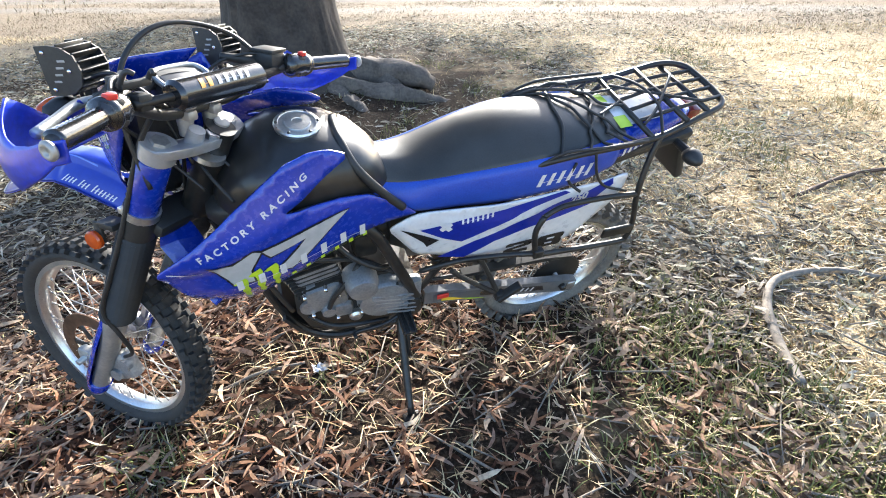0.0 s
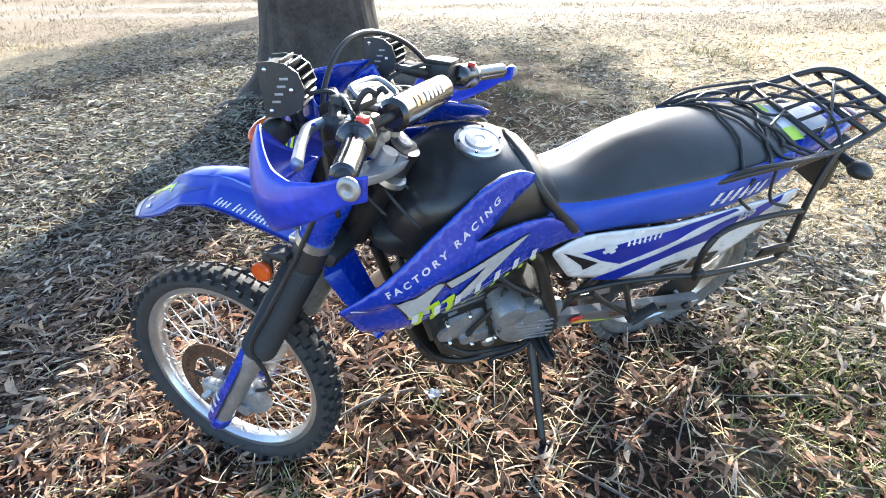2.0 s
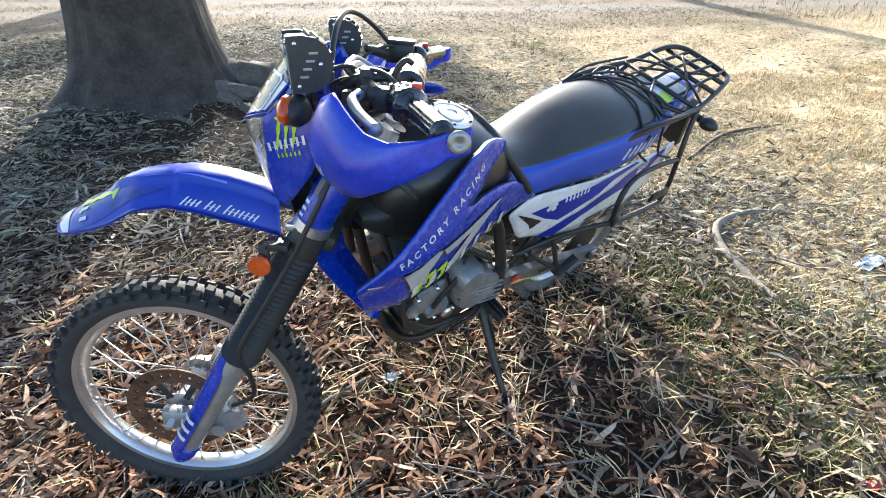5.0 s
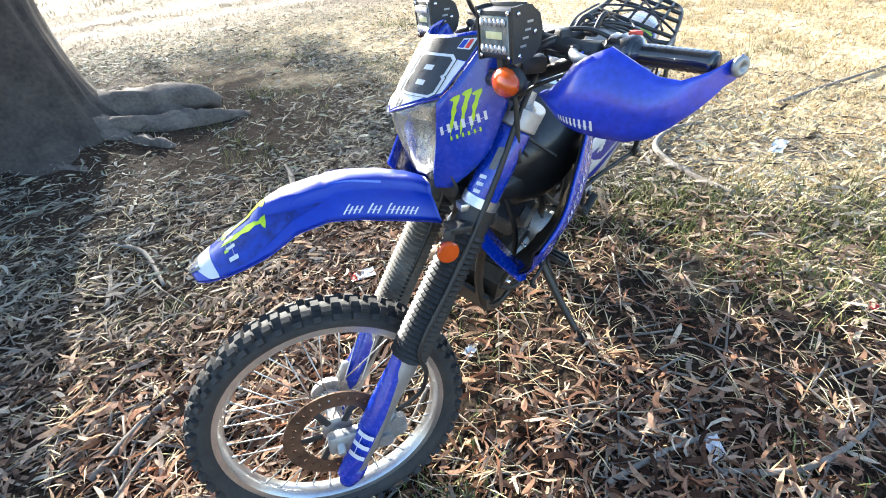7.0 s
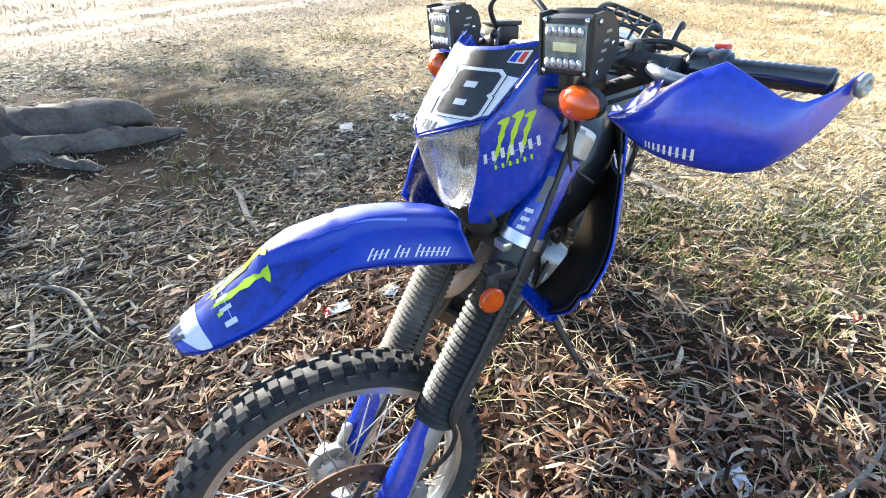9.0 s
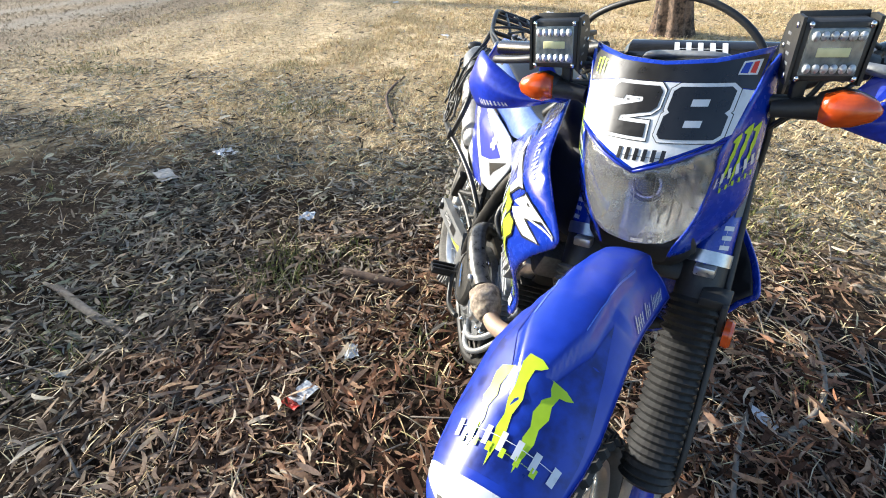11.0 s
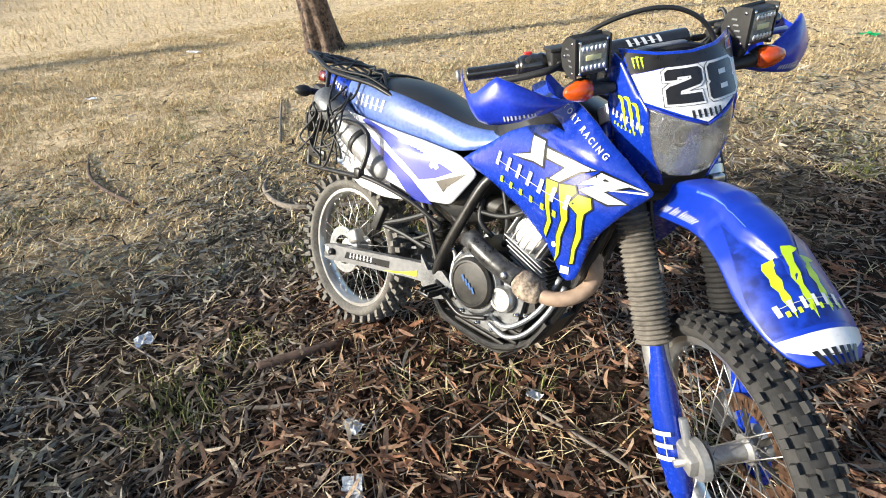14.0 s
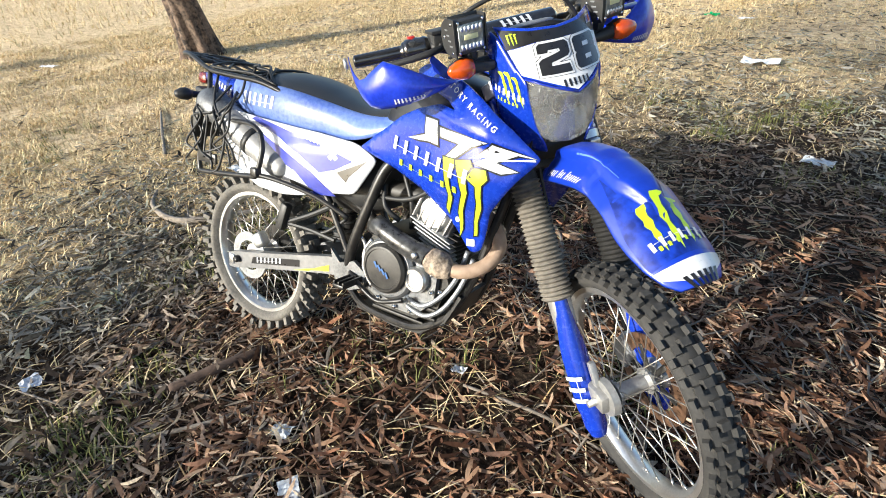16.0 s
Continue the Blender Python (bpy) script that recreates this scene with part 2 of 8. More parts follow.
FIBRE = leafy("litter_fibres", [(0.0, (0.09, 0.06, 0.04)), (0.3, (0.26, 0.19, 0.12)), (0.6, (0.46, 0.36, 0.22)), (0.85, (0.62, 0.53, 0.36)), (1.0, (0.22, 0.21, 0.18))], 0.7)
STRAW = leafy("dry_grass", [(0.0, (0.36, 0.245, 0.12)), (0.3, (0.74, 0.56, 0.30)), (0.8, (0.92, 0.77, 0.48)), (1.0, (0.44, 0.39, 0.17))], 0.7)
# Dry grass painted darker, so that it keeps its tone towards the sun.
DIM_STRAW = leafy("dimmed_dry_grass", [(0.0, (0.131, 0.094, 0.057)), (0.4, (0.295, 0.226, 0.143)), (0.8, (0.426, 0.344, 0.234)), (1.0, (0.230, 0.205, 0.107))], 0.75)
GREEN_GRASS = leafy("green_grass", [(0.0, (0.10, 0.13, 0.035)), (0.5, (0.20, 0.22, 0.07)), (1.0, (0.36, 0.32, 0.13))], 0.7)

# ---- ground ----
def ground_material():
    m = bpy.data.materials.new("earth_and_litter")
    m.use_nodes = True
    n, k = m.node_tree.nodes, m.node_tree.links.new
    b = n["Principled BSDF"]
    b.inputs["Roughness"].default_value = 0.95
    b.inputs["Specular IOR Level"].default_value = 0.08
    tc = n.new("ShaderNodeTexCoord")
    xyz = n.new("ShaderNodeSeparateXYZ")
    k(tc.outputs["Object"], xyz.inputs[0])

    def noise_tex(scale, detail=8, rough=0.6):
        t = n.new("ShaderNodeTexNoise")
        t.inputs["Scale"].default_value, t.inputs["Detail"].default_value, t.inputs["Roughness"].default_value = scale, detail, rough
        k(tc.outputs["Object"], t.inputs["Vector"])
        return t.outputs["Fac"]

    def ramp(src, *stops):
        r = n.new("ShaderNodeValToRGB")
        e = r.color_ramp.elements
        while len(e) < len(stops):
            e.new(0.5)
        for i, (p, c) in enumerate(stops):
            e[i].position, e[i].color = p, (*c, 1)
        k(src, r.inputs["Fac"])
        return r.outputs["Color"]

    def mix(f, a, c):
        x = n.new("ShaderNodeMix")
        x.data_type = "RGBA"
        k(f, x.inputs["Factor"]), k(a, x.inputs["A"]), k(c, x.inputs["B"])
        return x.outputs["Result"]

    def math_node(op, a, c):
        x = n.new("ShaderNodeMath")
        x.operation = op
        for i, v in enumerate((a, c)):
            if isinstance(v, (int, float)):
                x.inputs[i].default_value = v
            else:
                k(v, x.inputs[i])
        return x.outputs[0]

    soil = ramp(noise_tex(55, 10, 0.7), (0.3, (0.010, 0.007, 0.005)), (0.5, (0.036, 0.025, 0.017)), (0.7, (0.11, 0.08, 0.054)))
    straw_a = ramp(noise_tex(42, 10, 0.75), (0.32, (0.27, 0.19, 0.11)), (0.48, (0.76, 0.58, 0.34)), (0.62, (0.93, 0.79, 0.53)))
    straw_b = ramp(noise_tex(26, 10, 0.8), (0.34, (0.24, 0.17, 0.105)), (0.5, (0.68, 0.51, 0.31)), (0.64, (0.88, 0.72, 0.48)))
    clump = ramp(noise_tex(11, 4, 0.6), (0.36, (0.52, 0.48, 0.43)), (0.5, (0.92, 0.91, 0.89)), (0.62, (1.0, 1.0, 1.0)))
    straw = mix(ramp(noise_tex(1.6, 8, 0.65), (0.42, (0, 0, 0)), (0.62, (1, 1, 1))), straw_a, straw_b)
    shaded = n.new("ShaderNodeMix")
    shaded.data_type, shaded.blend_type = "RGBA", "MULTIPLY"
    shaded.inputs["Factor"].default_value = 1.0
    k(straw, shaded.inputs["A"]), k(clump, shaded.inputs["B"])
    straw = shaded.outputs["Result"]
    # worn is straw painted darker past y = 6.3, against overexposed glare
    worn = ramp(noise_tex(30, 10, 0.78), (0.34, (0.075, 0.056, 0.039)), (0.5, (0.205, 0.160, 0.112)), (0.66, (0.35, 0.285, 0.205)))
    beside = n.new("ShaderNodeMapRange")
    beside.inputs["From Min"].default_value, beside.inputs["From Max"].default_value, beside.inputs["To Max"].default_value = 6.3, 9.3, 0.85
    k(math_node("ADD", xyz.outputs[1], math_node("MULTIPLY", noise_tex(0.9, 5), 1.5)), beside.inputs["Value"])
    straw = mix(beside.outputs[0], straw, worn)
    dirt = ramp(noise_tex(12, 8, 0.6), (0.3, (0.22, 0.185, 0.14)), (0.7, (0.33, 0.285, 0.225)))
    # litter lies thick round the bike and the big tree, straw beyond
    r2 = math_node("POWER", math_node("MULTIPLY", math_node("ADD", xyz.outputs[0], 2.1), 0.28), 2)
    r3 = math_node("POWER", math_node("MULTIPLY", math_node("SUBTRACT", xyz.outputs[1], 2.9), 0.172), 2)
    d = math_node("ADD", math_node("ADD", r2, r3), math_node("MULTIPLY", math_node("SUBTRACT", noise_tex(1.1, 5), 0.5), 2.6))
    mr = n.new("ShaderNodeMapRange")
    mr.inputs["From Min"].default_value, mr.inputs["From Max"].default_value = 0.7, 1.5
    k(d, mr.inputs["Value"])
    col = mix(mr.outputs[0], soil, straw)
    # pale vehicle track with two ruts
    yy = math_node("ADD", xyz.outputs[1], math_node("ADD", math_node("MULTIPLY", xyz.outputs[0], 0.10), math_node("MULTIPLY", noise_tex(0.5, 3), 0.8)))
    near = math_node("ABSOLUTE", math_node("SUBTRACT", math_node("ABSOLUTE", math_node("SUBTRACT", yy, 12.0), 0), 0.85), 0)
    mt = n.new("ShaderNodeMapRange")
    mt.inputs["From Min"].default_value, mt.inputs["From Max"].default_value, mt.inputs["To Min"].default_value, mt.inputs["To Max"].default_value = 0.2, 0.62, 1, 0
    k(near, mt.inputs["Value"])
    col = mix(mt.outputs[0], col, dirt)
    k(col, b.inputs["Base Color"])
    bp = n.new("ShaderNodeBump")
    bp.inputs["Strength"].default_value, bp.inputs["Distance"].default_value = 0.9, 0.02
    k(noise_tex(48, 10, 0.75), bp.inputs["Height"])
    k(bp.outputs[0], b.inputs["Normal"])
    return m


EARTH = ground_material()


def lift(x, y):
    """Height of the ground."""
    h = 0.020 * noise.noise(Vector((x * 0.9, y * 0.9, 0.3))) + 0.008 * noise.noise(Vector((x * 4, y * 4, 2.0)))
    h -= 0.030 * math.exp(-((x + 0.98) ** 2 + (y - 1.1) ** 2) / 0.10)
    h -= 0.032 * math.exp(-((x - 0.39) ** 2 + (y - 1.66) ** 2) / 0.14)
    h += 0.13 * math.exp(-(max(0.0, math.hypot(x + 1.48, y - 5.2) - 0.5) ** 2) / 0.35)
    far = math.hypot(x, y)
    return h * (1 if far < 20 else max(0.0, 1 - (far - 20) / 30))


def graded(a, b, fine_a, fine_b, step, far_steps):
    mid = list(np.arange(fine_a, fine_b + 1e-6, step))
    left = [fine_a - (fine_a - a) * (i / far_steps) ** 2.2 for i in range(far_steps, 0, -1)]
    right = [fine_b + (b - fine_b) * (i / far_steps) ** 2.2 for i in range(1, far_steps + 1)]
    return left + mid + right


def mesh_of(name, verts, faces, smooth=True):
    me = bpy.data.meshes.new(name)
    me.from_pydata([tuple(v) for v in verts], [], faces)
    if smooth:
        me.polygons.foreach_set("use_smooth", [True] * len(me.polygons))
    me.update()
    return me


gx, gy = graded(-400, 400, -7, 9, 0.12, 22), graded(-400, 600, -4, 14, 0.12, 22)
gv = [(x, y, lift(x, y)) for y in gy for x in gx]
gf = [(r * len(gx) + c, r * len(gx) + c + 1, (r + 1) * len(gx) + c + 1, (r + 1) * len(gx) + c) for r in range(len(gy) - 1) for c in range(len(gx) - 1)]
ground = new("ground", mesh_of("ground", gv, gf))
ground.data.materials.append(EARTH)
tagged(ground, "dry earth under leaf litter and straw-coloured grass", "ground", kind="structure")


# ---- shape helpers ----
def geo_join(*geos):
    v, f = [], []
    for gv_, gf_ in geos:
        o = len(v)
        v.extend(gv_)
        f.extend([tuple(i + o for i in q) for q in gf_])
    return v, f


def moved(geo, m):
    return [tuple(m @ Vector(p)) for p in geo[0]], geo[1]


def curve_points(pts, per=6, closed=False):
    """Catmull-Rom points through pts."""
    p = [Vector(q) for q in pts]
    n = len(p)
    out = []
    for i in range(n if closed else n - 1):
        if closed:
            a, b, c, d = p[i - 1], p[i], p[(i + 1) % n], p[(i + 2) % n]
        else:
            a, b, c, d = p[max(i - 1, 0)], p[i], p[i + 1], p[min(i + 2, n - 1)]
        for s in range(per):
            t = s / per
            out.append(0.5 * ((2 * b) + (c - a) * t + (2 * a - 5 * b + 4 * c - d) * t * t + (3 * b - a - 3 * c + d) * t ** 3))
    if not closed:
        out.append(p[-1])
    return out


def tube(pts, r, n=10, per=6, closed=False, straight=False):
    """A round tube through pts; r is one radius or one for each point."""
    rs = r if isinstance(r, (list, tuple)) else [r] * len(pts)
    if straight:
        path, rad = [Vector(q) for q in pts], list(rs)
    else:
        path = curve_points(pts, per, closed)
        rad = [rs[min(i // per, len(rs) - 1)] + (rs[min(i // per + 1, len(rs) - 1)] - rs[min(i // per, len(rs) - 1)]) * (i % per) / per for i in range(len(path))]
    v, f = [], []
    up = None
    m = len(path)
    for i, p in enumerate(path):
        d = (path[(i + 1) % m] - path[i - 1]) if closed else (path[min(i + 1, m - 1)] - path[max(i - 1, 0)])
        d.normalize()
        if up is None:
            up = d.orthogonal().normalized()
        up = (up - d * up.dot(d)).normalized()
        side = d.cross(up)
        for j in range(n):
            a = 2 * math.pi * j / n
            v.append(tuple(p + rad[i] * (math.cos(a) * up + math.sin(a) * side)))
    for i in range(m if closed else m - 1):
        for j in range(n):
            a, b = i * n + j, i * n + (j + 1) % n
            c, d = ((i + 1) % m) * n + (j + 1) % n, ((i + 1) % m) * n + j
            f.append((a, b, c, d))
    if not closed:
        f.append(tuple(reversed(range(n))))
        f.append(tuple(range((m - 1) * n, m * n)))
    return v, f


def loft(rings, cap=True, closed=True):
    n = len(rings[0])
    v = [tuple(p) for r in rings for p in r]
    f = []
    for i in range(len(rings) - 1):
        for j in range(n if closed else n - 1):
            f.append((i * n + j, i * n + (j + 1) % n, (i + 1) * n + (j + 1) % n, (i + 1) * n + j))
    if cap and closed:
        f.append(tuple(reversed(range(n))))
        f.append(tuple(range((len(rings) - 1) * n, len(rings) * n)))
    return v, f


def lathe(profile, n=32, centre=(0, 0, 0), cap=True):
    """Turn (radius, height) pairs round the y axis."""
    cx, cy, cz = centre
    rings = [[(cx + r * math.cos(2 * math.pi * j / n), cy + h, cz + r * math.sin(2 * math.pi * j / n)) for j in range(n)] for r, h in profile]
    return loft(rings, cap)


def block(cx, cy, cz, sx, sy, sz, bevel=0.004, m=None):
    bm = bmesh.new()
    bmesh.ops.create_cube(bm, size=1, matrix=Matrix.Diagonal((sx, sy, sz, 1)))
    if bevel:
        bmesh.ops.bevel(bm, geom=bm.edges[:], offset=bevel, segments=2, affect="EDGES", profile=0.5)
    mm = Matrix.Translation((cx, cy, cz)) @ (m or Matrix())
    v = [tuple(mm @ q.co) for q in bm.verts]
    bm.verts.index_update()
    f = [tuple(q.index for q in face.verts) for face in bm.faces]
    bm.free()
    return v, f


def smooth01(t):
    t = max(0.0, min(1.0, t))
    return t * t * (3 - 2 * t)


def inside(p, poly):
    x, y = p
    hit = False
    for i in range(len(poly)):
        (x1, y1), (x2, y2) = poly[i - 1], poly[i]
        if (y1 > y) != (y2 > y) and x < (x2 - x1) * (y - y1) / (y2 - y1) + x1:
            hit = not hit
    return hit


def rounded(poly, step):
    """The outline with points at most step apart."""
    out = []
    for i in range(len(poly)):
        a, b = Vector(poly[i]), Vector(poly[(i + 1) % len(poly)])
        k = max(1, math.ceil((b - a).length / step))
        out += [tuple(a.lerp(b, s / k)) for s in range(k)]
    return out


def soft_outline(poly, keep=0.3, cut=0.018):
    """Cuts each corner a little, so that the outline is rounded."""
    out = []
    for i in range(len(poly)):
        a, p, b = Vector(poly[i - 1]), Vector(poly[i]), Vector(poly[(i + 1) % len(poly)])
        ka, kb = min(keep, cut / max((a - p).length, 1e-6)), min(keep, cut / max((b - p).length, 1e-6))
        q1, q2 = p.lerp(a, ka), p.lerp(b, kb)
        out += [tuple(q1), tuple((q1 + q2 + 2 * p) / 4), tuple(q2)]
    return out


def fill2d(poly, step):
    """Triangles that fill an outline, with inner points on a grid."""
    ring = rounded(poly, step)
    xs, ys = [p[0] for p in ring], [p[1] for p in ring]
    pts = [Vector(p) for p in ring]
    n = len(pts)
    y = min(ys) + step / 2
    row = 0
    while y < max(ys):
        x = min(xs) + (step / 2 if row % 2 else 0)
        while x < max(xs):
            if inside((x, y), ring) and min((x - p[0]) ** 2 + (y - p[1]) ** 2 for p in ring) > (0.45 * step) ** 2:
                pts.append(Vector((x, y)))
            x += step
        y += step * 0.87
        row += 1
    vs, es, fs, *_ = delaunay_2d_cdt(pts, [(i, (i + 1) % n) for i in range(n)], [], 1, 1e-6)
    fs = [f for f in fs if inside((sum(vs[i][0] for i in f) / 3, sum(vs[i][1] for i in f) / 3), ring)]
    return [tuple(q) for q in vs], [tuple(f) for f in fs]


def panel(outline, place, thick=0.004, step=0.018):
    """A shell with the given outline; place(u, v, d) gives the point d metres under its face."""
    vs, fs = fill2d(outline, step)
    v = [place(a, b, 0) for a, b in vs] + [place(a, b, thick) for a, b in vs]
    n = len(vs)
    count = {}
    for f in fs:
        for i in range(3):
            e = (f[i], f[(i + 1) % 3])
            count[e] = 1
    f2 = list(fs) + [tuple(n + i for i in reversed(f)) for f in fs]
    for a, b in count:
        if (b, a) not in count:
            f2.append((b, a, n + a, n + b))
    return v, f2


def decal(outlines, place, off=0.0012, step=0.016):
    """Flat film laid on a face, one or more outlines."""
    gs = []
    for o in outlines:
        vs, fs = fill2d(o, step)
        gs.append(([place(a, b, -off) for a, b in vs], fs))
    return geo_join(*gs)


def letters(body, size, spacing=1.0, shear=0.0, bold=0.0):
    """Filled letter shapes in the plane, from the built-in font: points and triangles."""
    cu = bpy.data.curves.new("letters", "FONT")
    cu.body, cu.size, cu.space_character, cu.shear, cu.resolution_u, cu.offset = body, size, spacing, shear, 3, bold
    ob = bpy.data.objects.new("letters", cu)
    scene.collection.objects.link(ob)
    dg = bpy.context.evaluated_depsgraph_get()
    me = bpy.data.meshes.new_from_object(ob.evaluated_get(dg))
    bm = bmesh.new()
    bm.from_mesh(me)
    bmesh.ops.triangulate(bm, faces=bm.faces[:])
    for _ in range(3):
        long_edges = [e for e in bm.edges if e.calc_length() > 0.02]
        if not long_edges:
            break
        bmesh.ops.subdivide_edges(bm, edges=long_edges, cuts=1)
        bmesh.ops.triangulate(bm, faces=bm.faces[:])
    bm.verts.index_update()
    v = [(q.co.x, q.co.y) for q in bm.verts]
    f = [tuple(q.index for q in face.verts) for face in bm.faces]
    bm.free()
    bpy.data.objects.remove(ob)
    bpy.data.curves.remove(cu)
    bpy.data.meshes.remove(me)
    return v, f


def write(body, size, start, along, place, off=0.0016, spacing=1.0, shear=0.0, flip=False, bold=0.0):
    """Letters laid on a face from the point start, reading in the direction along, both in the face's plane."""
    v, f = letters(body, size, spacing, shear, bold)
    a = Vector(along).normalized()
    u = Vector((-a.y, a.x)) * (-1 if flip else 1)
    pts = []
    for x, y in v:
        q = Vector(start) + a * x + u * y
        pts.append(place(q.x, q.y, -off))
    return pts, ([tuple(reversed(q)) for q in f] if flip else f)


def bars(start, along, count, w, h, gap, flip=False, lean=0.25, fill=0.62, words=None):
    """Plain upright bars held by a hairline that stand for a word mark, one outline a word; words: bars in each word."""
    a = Vector(along).normalized()
    u = Vector((-a.y, a.x)) * (-1 if flip else 1)
    out, x0 = [], 0.0
    for n in words or (count,):
        low, top = [], []
        for i in range(n):
            tall = h * (1.0 if i == 0 or words is None else 0.72)
            x1 = x0 + w * fill
            low += ([(x0, 0.33 * h)] if i else []) + [(x0, 0.0), (x1, 0.0)] + ([(x1, 0.33 * h)] if i < n - 1 else [])
            top += ([(x0, 0.37 * h)] if i else []) + [(x0, tall), (x1, tall)] + ([(x1, 0.37 * h)] if i < n - 1 else [])
            x0 += w + gap
        out.append([tuple(Vector(start) + a * (x + lean * y) + u * y) for x, y in low + top[::-1]])
        x0 += 0.8 * (w + gap)
    return out


def part(name, geo, material, parent, label="", at=None, smooth=True):
    """One mesh object under a thing or a part."""
    me = geo if isinstance(geo, bpy.types.Mesh) else mesh_of(name, geo[0], geo[1], smooth)
    if not me.materials:
        me.materials.append(material)
    ob = new(name, me)
    ob.parent = parent
    if at is not None:
        ob.matrix_basis = at
    if label:
        ob["label"] = label
    return ob


def sharpen(ob, degrees=35):
    """Keeps crisp edges crisp on a smooth-shaded mesh."""
    bm = bmesh.new()
    bm.from_mesh(ob.data)
    for e in bm.edges:
        if len(e.link_faces) == 2 and e.calc_face_angle(0) > radians(degrees):
            e.smooth = False
    bm.to_mesh(ob.data)
    bm.free()
    return ob


def solid(name, geo, material, parent, label="", at=None):
    return sharpen(part(name, geo, material, parent, label, at))


# ---- motorcycle: frames of reference ----
HEADING, LEANING = radians(199.6), radians(18.2)
FWD = Vector((math.cos(HEADING), math.sin(HEADING), 0))
SIDE = Vector((-math.sin(HEADING), math.cos(HEADING), 0))
LEFT = SIDE * math.cos(LEANING) - Vector((0, 0, math.sin(LEANING)))
UP = SIDE * math.sin(LEANING) + Vector((0, 0, math.cos(LEANING)))
BIKE = Matrix(((FWD.x, LEFT.x, UP.x, 0.356), (FWD.y, LEFT.y, UP.y, 1.647), (FWD.z, LEFT.z, UP.z, -0.012), (0, 0, 0, 1)))
RAKE = radians(27)
PIVOT = Vector((1.36, 0, 0.335))
STEER = Matrix.Translation(PIVOT) @ Matrix.Rotation(radians(-44), 4, Vector((-math.sin(RAKE), 0, math.cos(RAKE)))) @ Matrix.Translation(-PIVOT)

bike = new("motorcycle")
bike.empty_display_size = 0.2
bike.matrix_world = BIKE
tagged(bike, "blue and white off-road motorcycle leaning on its side stand", "motorcycle")


# ---- wheels ----
def knob(angle, r, h, du, dh, dr, tilt):
    """A tread block at an angle round the wheel, at radius r and offset h."""
    pts = []
    for k in (0, 1):
        s = 1 - 0.18 * k
        for a, b in ((-1, -1), (1, -1), (1, 1), (-1, 1)):
            u, hh, rr = a * du / 2 * s, b * dh / 2 * s, -0.004 + k * dr
            hx = h + hh * math.cos(tilt) + rr * math.sin(tilt)
            rx = r + rr * math.cos(tilt) - hh * math.sin(tilt)
            t = angle + u / r
            pts.append((rx * math.cos(t), hx, rx * math.sin(t)))
    return pts, [(4, 5, 6, 7), (0, 1, 5, 4), (1, 2, 6, 5), (2, 3, 7, 6), (3, 0, 4, 7)]


def tyre_geo(bead, out, half, block_h):
    c = out - block_h
    prof = [(bead, -half * 0.5), (bead + 0.012, -half * 0.86), (bead + (c - bead) * 0.5, -half), (c - 0.012, -half * 0.82), (c - 0.003, -half * 0.45), (c, 0)]
    prof = prof + [(r, -h) for r, h in reversed(prof[:-1])]
    prof = prof + [(bead - 0.004, 0), prof[0]]
    return lathe(prof, 72, cap=False)


def tread(w, out, count, rows, block_h, rubber):
    """Rows of rubber blocks round the carcass."""
    for k, (h, tilt, dh, du, drop) in enumerate(rows):
        for s in ((1, -1) if h else (1,)):
            one = mesh_of("tread_block", *knob(0.0, out - block_h - drop, s * h, du, dh, block_h, s * tilt), False)
            for i in range(count):
                a = 2 * math.pi * (i + (0.5 if k % 2 else 0) + (0.3 if s < 0 else 0)) / count
                part("tread_block", one, rubber, w, at=Matrix.Rotation(-a, 4, "Y"))


def rim_geo(r, half):
    p = [(r + 0.004, -half), (r - 0.010, -half), (r - 0.020, -half * 0.55), (r - 0.023, 0), (r - 0.020, half * 0.55), (r - 0.010, half), (r + 0.004, half), (r + 0.002, half - 0.003), (r - 0.008, half - 0.004), (r - 0.014, 0), (r - 0.008, -half + 0.004), (r + 0.002, -half + 0.003), (r + 0.004, -half)]
    return lathe(p, 72, cap=False)


def disc_geo(r0, r1, h, holes=30):
    th = 0.002
    seg = holes * 4
    v, f = [], []
    radii = [r0, r0 + (r1 - r0) * 0.35, r0 + (r1 - r0) * 0.62, r1]
    for side in (-th, th):
        for r in radii:
            for j in range(seg):
                a = 2 * math.pi * j / seg
                v.append((r * math.cos(a), h + side, r * math.sin(a)))
    for sd in (0, 1):
        for b in range(3):
            for j in range(seg):
                if b == 1 and j % 4 == 0:
                    continue
                q = [sd * 4 * seg + b * seg + j, sd * 4 * seg + b * seg + (j + 1) % seg, sd * 4 * seg + (b + 1) * seg + (j + 1) % seg, sd * 4 * seg + (b + 1) * seg + j]
                f.append(tuple(q if sd else reversed(q)))
    for b in (0, 3):
        for j in range(seg):
            f.append((b * seg + j, b * seg + (j + 1) % seg, 4 * seg + b * seg + (j + 1) % seg, 4 * seg + b * seg + j))
    return v, f


